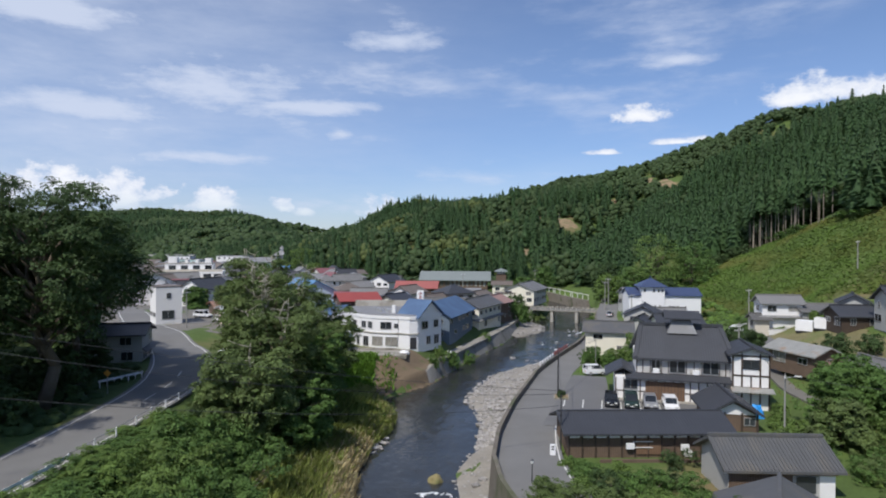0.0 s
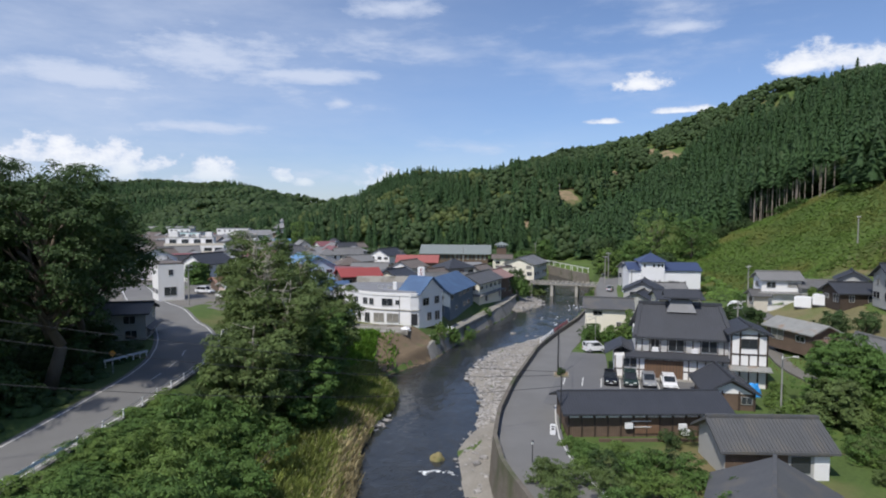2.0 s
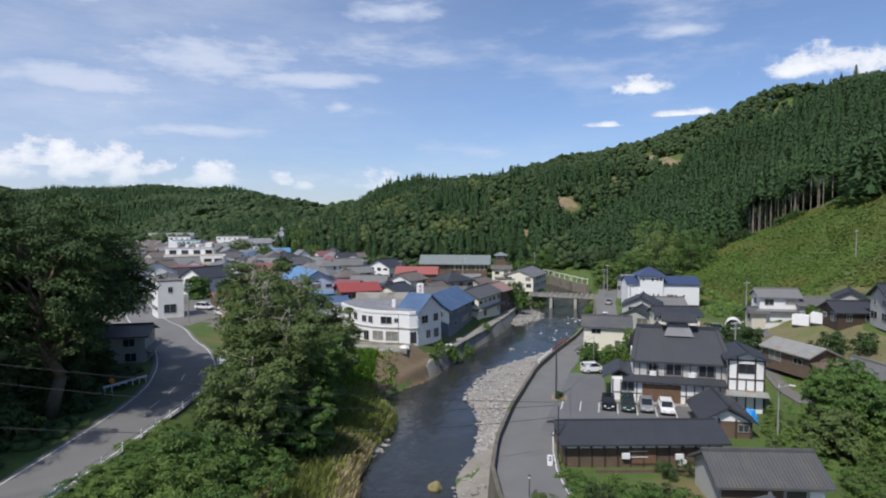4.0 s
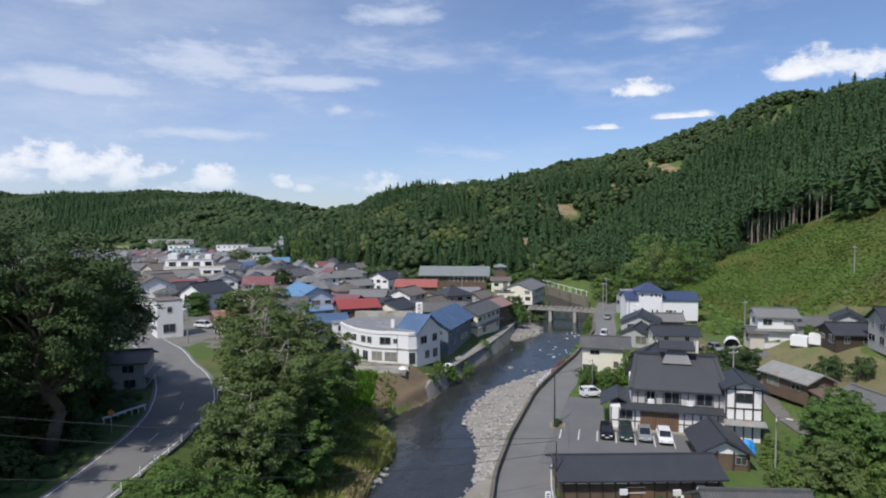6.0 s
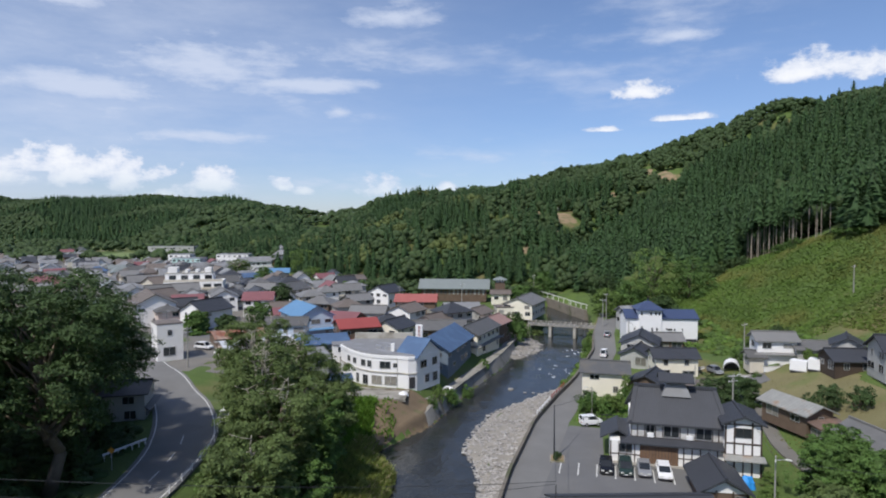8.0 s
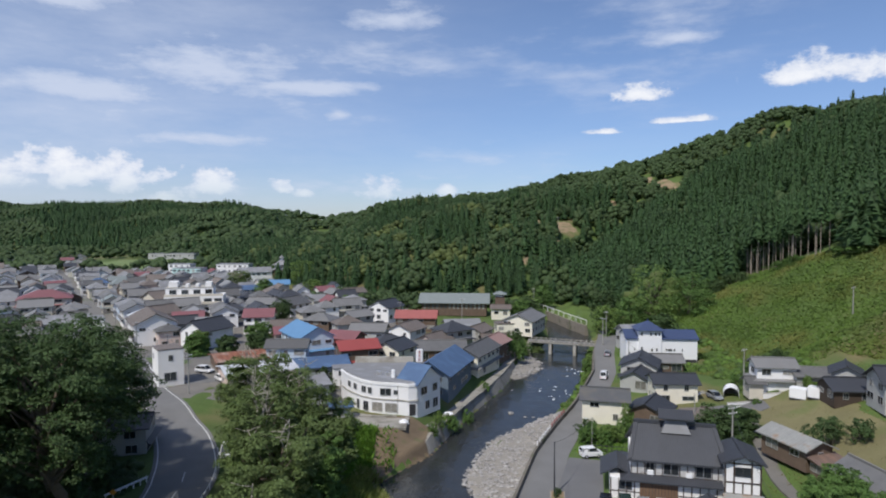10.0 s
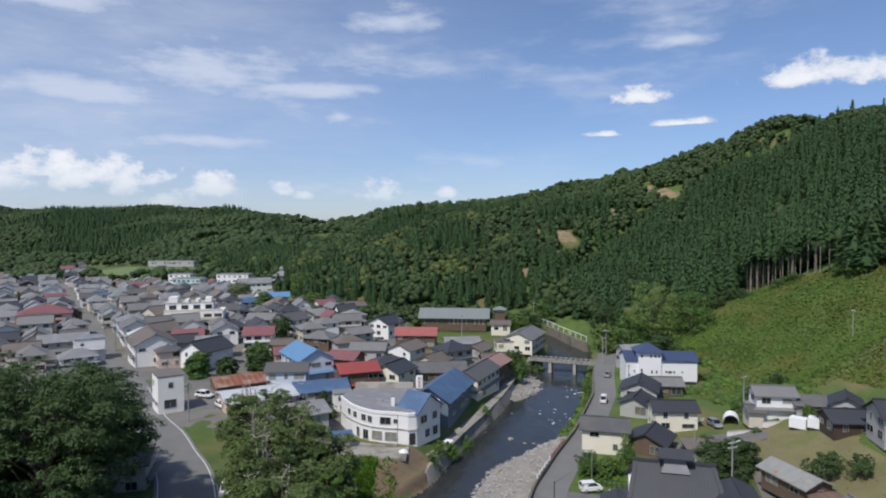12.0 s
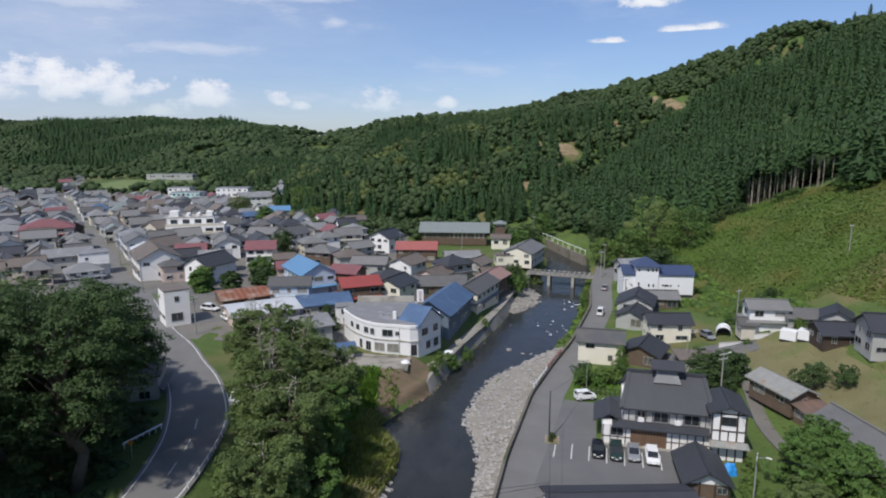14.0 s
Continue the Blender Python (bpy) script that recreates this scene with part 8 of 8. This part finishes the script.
wire((-40.5, 38.5, 21.8), (11.7, 62.6, 10.7), 0.9)
wire((-40.5, 38.9, 20.6), (11.7, 62.9, 10.3), 1.6)
wire((-40.5, 38.7, 17.0), (11.7, 62.6, 9.2), 1.5)
wire((11.7, 62.6, 10.7), (15.3, 83.9, 12.1), 0.5)
wire((15.3, 83.9, 12.1), (24.9, 102.6, 9.6), 0.5)
wire((36.6, 67.2, 11.3), (46.0, 97.6, 12.6), 0.8)
wire((46.0, 97.6, 12.6), (62.2, 127.6, 15.4), 0.8)
wire((36.6, 67.2, 11.3), (64, 62, 10.5), 0.8)
wire((46.0, 97.6, 12.6), (45.6, 152.0, 12.6), 0.9)
wire((-50, 121, 16.4), (-62.5, 140, 16.8), 0.4)
wire((-62.5, 140, 16.8), (-79, 159, 16.6), 0.4)
wire((-79, 159, 16.6), (-90, 176, 16.2), 0.4)


# ---- guard rail of the west road ----
def guard_rail():
    ob = thing("guard_rail", 0, 0, 0, 0, "white steel guard rail along the road's river side", "guard rail")
    edge = offset_line(wpts, wws, 1, 0.12)
    keep_ = [p for p in edge if 30 < p.y < 92]
    path, last = [], None
    for p in keep_:
        if last is None or (p - last).length > 1.9:
            path.append(p)
            last = p
    for i, p in enumerate(path):
        z = LEVEL[west_road.name][min(range(len(wpts)), key=lambda j: (wpts[j] - p).length)]
        part("post", add_tube(bmesh.new(), (p.x, p.y, z - 0.6), (p.x, p.y, z + 0.82), 0.065, 0.065, 8), M["white_plain"], ob)
        if i and p.y < 53:
            q = path[i - 1]
            bm = bmesh.new()
            n = Vector((p.y - q.y, -(p.x - q.x))).normalized() * 0.04
            prof = ((0.45, 0.0), (0.53, -0.05), (0.60, 0.0), (0.67, -0.05), (0.75, 0.0))
            rows = [[bm.verts.new((c.x + n.x * (1 + 25 * o), c.y + n.y * (1 + 25 * o), z + h)) for h, o in prof] for c in (q, p)]
            back = [[bm.verts.new((c.x + n.x * (1 + 25 * o) + n.x * 0.5, c.y + n.y * (1 + 25 * o) + n.y * 0.5, z + h)) for h, o in prof] for c in (q, p)]
            for k in range(4):
                bm.faces.new((rows[0][k], rows[1][k], rows[1][k + 1], rows[0][k + 1]))
                bm.faces.new((back[0][k + 1], back[1][k + 1], back[1][k], back[0][k]))
            bm.faces.new((rows[0][4], rows[1][4], back[1][4], back[0][4]))
            bm.faces.new((rows[0][0], back[0][0], back[1][0], rows[1][0]))
            part("beam", bm, M["white_plain"], ob)
        elif i:
            q = path[i - 1]
            part("cable_rail", add_tube(bmesh.new(), (q.x, q.y, z + 0.7), (p.x, p.y, z + 0.7), 0.03, 0.03, 6), M["alu"], ob)
    return ob


guard_rail()
# low fence and warning sign on the bend
ob = thing("low_fence", -40.6, 78.5, zat(-40.6, 78.5), 66, "low white fence on the bend under the trees", "fence")
for q in np.linspace(-3, 3, 7):
    part("post", box(q - 0.06, q + 0.06, -0.06, 0.06, -0.4, 0.9), M["white_plain"], ob)
part("rail", box(-3.2, 3.2, -0.05, 0.05, 0.62, 0.9), M["white_plain"], ob)
ob = thing("warning_sign", -39.4, 73.0, zat(-39.4, 73.0), 10, "orange warning sign on a post under the trees", "road sign")
part("post", add_tube(bmesh.new(), (0, 0, -0.3), (0, 0, 2.4), 0.04, 0.04, 6), M["alu"], ob)
s = part("plate", box(-0.3, 0.3, -0.04, 0.0, -0.3, 0.3, 0.02), M["orange"], ob)
s.matrix_basis = pose(0, -0.05, 2.4, 0, 45, 0)
# the white board at the lane
ob = thing("sign_board", 10.6, 60.9, zat(10.6, 60.9) + 0.05, -8, "tall white roadside sign board with dark marks", "sign")
part("board", box(-0.27, 0.27, -0.07, 0.07, 0.0, 1.45, 0.03), M["white_plain"], ob)
for zz in (1.2, 0.95):
    part("mark", box(-0.13, 0.13, -0.085, -0.073, zz - 0.07, zz + 0.07), M["darkmetal"], ob)
# parapet rail at the far end of the river wall: white posts and a red barrier
ob = thing("barrier", 0, 0, 0, 0, "red and white barrier posts on the river wall", "barrier")
for k, y in enumerate(np.arange(101, 119, 1.6)):
    x, z = float(wall_x(y)) + 0.2, 5.55
    part("post", box(x - 0.09, x + 0.09, y - 0.09, y + 0.09, z, z + 0.75, 0.02), M["white_plain"] if y < 110 else M["tin_red"], ob)
    if k:
        y0 = y - 1.6
        part("rail", add_tube(bmesh.new(), (float(wall_x(y0)) + 0.2, y0, z + 0.5), (x, y, z + 0.5), 0.05, 0.05, 6), M["white_plain"] if y < 110 else M["tin_red"], ob)
# planting bed at the parking corner, with a post
ob = thing("planter", 15.6, 83.6, 4.86, -10, "small kerbed planting bed at the parking corner", "planter")
part("kerb", box(-0.9, 1.1, -1.3, 1.3, -0.2, 0.14, 0.04), M["concrete"], ob)
part("soil", box(-0.78, 0.98, -1.18, 1.18, 0.0, 0.16), M["dirt"], ob)
for k, (x, y) in enumerate(((15.3, 82.9), (15.9, 84.2), (15.5, 83.6))):
    shrub(x, y, 0.45, 0.75, "leaf_dark", "small dark shrub in the planting bed", k, z=5.0)
ob = thing("fence", 26.6, 99.6, 4.9, -12, "low dark fence behind the parked car", "fence")
for q in np.linspace(-3.2, 3.2, 9):
    part("post", box(q - 0.05, q + 0.05, -0.05, 0.05, -0.3, 1.1), M["darkmetal"], ob)
for zz in (0.4, 1.0):
    part("rail", box(-3.2, 3.2, -0.03, 0.03, zz, zz + 0.08), M["darkmetal"], ob)


# ---- blue sheet, odds and ends ----
def tarp(x, y, r_, h, label, material="tarp", name="tarpaulin"):
    bm = bmesh.new()
    bmesh.ops.create_icosphere(bm, subdivisions=3, radius=1)
    for v in bm.verts:
        n = noise.noise(v.co * 2.2 + Vector((x, y, 0))) * 0.3
        v.co = Vector((v.co.x * r_, v.co.y * r_ * 0.8, max(v.co.z, -0.05) * h)) * (1 + n)
    me = bpy.data.meshes.new(name)
    bm.to_mesh(me)
    bm.free()
    me.materials.append(M[material])
    ob = new(name, me)
    ob.location = (x, y, zat(x, y))
    return tagged(ob, label, "tarpaulin")


tarp(37.2, 74.6, 0.95, 1.5, "crumpled bright blue sheet over a heap")
tarp(-7.3, 113.6, 1.0, 0.7, "white sheet over something by the inn's yard", "white_plain")
tarp(0.9, 125.4, 1.3, 0.7, "white sheet spread on the river wall", "white_plain")


# ---- vehicles ----
def vehicle(x, y, rot, paint, length=4.0, width=1.68, height=1.5, van=False, label="", z=None, category="car"):
    """A car heading along its own -y: a shaped body, glazing, four wheels, lamps."""
    z = zat(x, y) + 0.08 if z is None else z
    ob = thing("van" if van else "car", x, y, z, rot, label, category)
    hw, hl = width / 2, length / 2
    if van:
        lower = [(-hl, 0.35), (-hl, 0.85), (-hl + 0.75, 1.02), (hl, 1.05), (hl, 0.3)]
        cab = [(-hl + 0.55, 1.0), (-hl + 1.25, height), (hl - 0.12, height), (hl, 1.03)]
    else:
        lower = [(-hl, 0.35), (-hl + 0.04, 0.68), (-hl + 0.95, 0.88), (hl - 0.1, 0.92), (hl, 0.62), (hl - 0.02, 0.32)]
        cab = [(-hl + 0.85, 0.86), (-hl + 1.55, height), (hl - 0.75, height - 0.02), (hl - 0.08, 0.90)]

    def sweep(profile, inset):
        bm = bmesh.new()
        rows = [[bm.verts.new((sx * (hw - ins), py, pz)) for py, pz in profile] for sx, ins in ((-1, inset), (1, inset))]
        bm.faces.new(rows[0])
        bm.faces.new(rows[1][::-1])
        for i in range(len(profile)):
            j = (i + 1) % len(profile)
            bm.faces.new((rows[0][j], rows[0][i], rows[1][i], rows[1][j]))
        bmesh.ops.recalc_face_normals(bm, faces=bm.faces)
        bmesh.ops.bevel(bm, geom=bm.edges[:], offset=0.07, segments=2, affect="EDGES")
        return bm

    part("body", sweep(lower, 0.0), M[paint], ob, smooth=False)
    part("cabin", sweep(cab, 0.10), M["glass"], ob, "dark glazed cabin")
    # roof and pillars over the glass
    rf = cab[1:3]
    part("roof", box(-hw + 0.14, hw - 0.14, rf[0][0] + 0.02, rf[1][0] - 0.02, height - 0.05, height + 0.035, 0.03), M[paint], ob)
    for sx in (-1, 1):
        for (ay, az_), (by, bz) in ((cab[0], cab[1]), (cab[3], cab[2]), (((cab[1][0] + cab[2][0]) / 2, 0.9), ((cab[1][0] + cab[2][0]) / 2, height - 0.02))):
            part("pillar", add_tube(bmesh.new(), (sx * (hw - 0.12), ay, az_), (sx * (hw - 0.12), by, bz), 0.05, 0.045, 6), M[paint], ob)
        if van:
            part("side_panel", box(*sorted((sx * (hw - 0.09), sx * (hw - 0.13))), hl - 1.0, hl - 0.25, 1.0, height - 0.12), M[paint], ob)
        for wy_ in (-hl + 0.75, hl - 0.75):
            w = part("wheel", add_tube(bmesh.new(), (sx * (hw - 0.17), wy_, 0.3), (sx * (hw + 0.01), wy_, 0.3), 0.3, 0.3, 16), M["rubber"], ob)
            part("rim", add_tube(bmesh.new(), (sx * (hw + 0.005), wy_, 0.3), (sx * (hw + 0.03), wy_, 0.3), 0.18, 0.16, 12), M["alu"], w)
        part("headlight", box(sx * (hw - 0.35) - 0.17, sx * (hw - 0.35) + 0.17, -hl - 0.015, -hl + 0.1, 0.56, 0.72, 0.03), M["lampglass"], ob)
        part("tail_light", box(sx * (hw - 0.2) - 0.1, sx * (hw - 0.2) + 0.1, hl - 0.08, hl + 0.015, 0.6, 0.85, 0.02), M["redlamp"], ob)
        part("mirror", box(sx * (hw + 0.06) - 0.08, sx * (hw + 0.06) + 0.08, cab[0][0] + 0.25, cab[0][0] + 0.4, 0.9, 1.05, 0.03), M[paint], ob)
    part("number_plate", box(-0.2, 0.2, -hl - 0.02, -hl + 0.02, 0.36, 0.48), M["white_plain"], ob)
    part("bumper", box(-hw + 0.08, hw - 0.08, -hl - 0.04, -hl + 0.1, 0.28, 0.42, 0.03), M["darkmetal"], ob)
    return ob


LOT_Z = 4.86
vehicle(21.4, 79.9, -13, "carblack", 3.9, 1.66, 1.52, label="black hatchback parked before the inn", z=LOT_Z)
vehicle(23.75, 79.4, -13, "cargreen", 4.3, 1.72, 1.62, label="dark green car parked before the inn", z=LOT_Z)
vehicle(26.0, 78.9, -13, "carsilver", 3.8, 1.62, 1.5, label="silver hatchback parked before the inn", z=LOT_Z)
vehicle(28.3, 78.2, -13, "carwhite", 4.3, 1.68, 1.45, label="white car parked before the inn", z=LOT_Z)
vehicle(23.6, 97.8, 100, "carwhite", 3.5, 1.5, 1.62, True, "white minivan parked at the lot's end", z=LOT_Z, category="van")
vehicle(38.6, 148.0, 158, "carwhite", 3.5, 1.5, 1.9, True, "white kei van on the river lane", category="van", z=zat(38.6, 148) + 0.08)
vehicle(45.6, 171.5, 158, "carsilver", 3.6, 1.55, 1.5, label="silver car on the lane near the bridge", z=zat(45.6, 171.5) + 0.08)
vehicle(55.2, 125.2, 8, "carsilver", 3.9, 1.65, 1.5, label="silver car parked beside the carport", z=zat(55.2, 125.2) + 0.08)
vehicle(-53.8, 139.0, 70, "carwhite", 4.3, 1.7, 1.6, label="white car parked behind the corner block", z=zat(-53.8, 139) + 0.05)
vehicle(-47.5, 131.8, 40, "carwhite", 3.6, 1.6, 1.5, label="white car beside the workshop", z=zat(-47.5, 131.8) + 0.05)
vehicle(-31.6, 89.5, 10, "carwhite", 3.6, 1.5, 1.8, True, "white kei van at the roadside under the tree", category="van", z=zat(-31.6, 89.5) + 0.2)
vehicle(-22.5, 222.5, 60, "carsilver", 4.0, 1.65, 1.5, label="silver car parked in a house yard", z=zat(-22.5, 222.5) + 0.05)

# low garden walls and kerbs
for x, y, ln, rot, lab in ((52.5, 128.6, 5.5, 25, "low white garden wall by the lane"), (57.5, 119.6, 5, 10, "low white kerb before the white house"), (64.0, 119.6, 4.0, 8, "low white wall before the white house")):
    ob = thing("garden_wall", x, y, zat(x, y), rot, lab, "wall")
    part("blocks", box(-ln / 2, ln / 2, -0.12, 0.12, -0.4, 0.7, 0.02), M["white"], ob)
    part("coping", box(-ln / 2 - 0.05, ln / 2 + 0.05, -0.17, 0.17, 0.7, 0.8, 0.02), M["concrete_light"], ob)
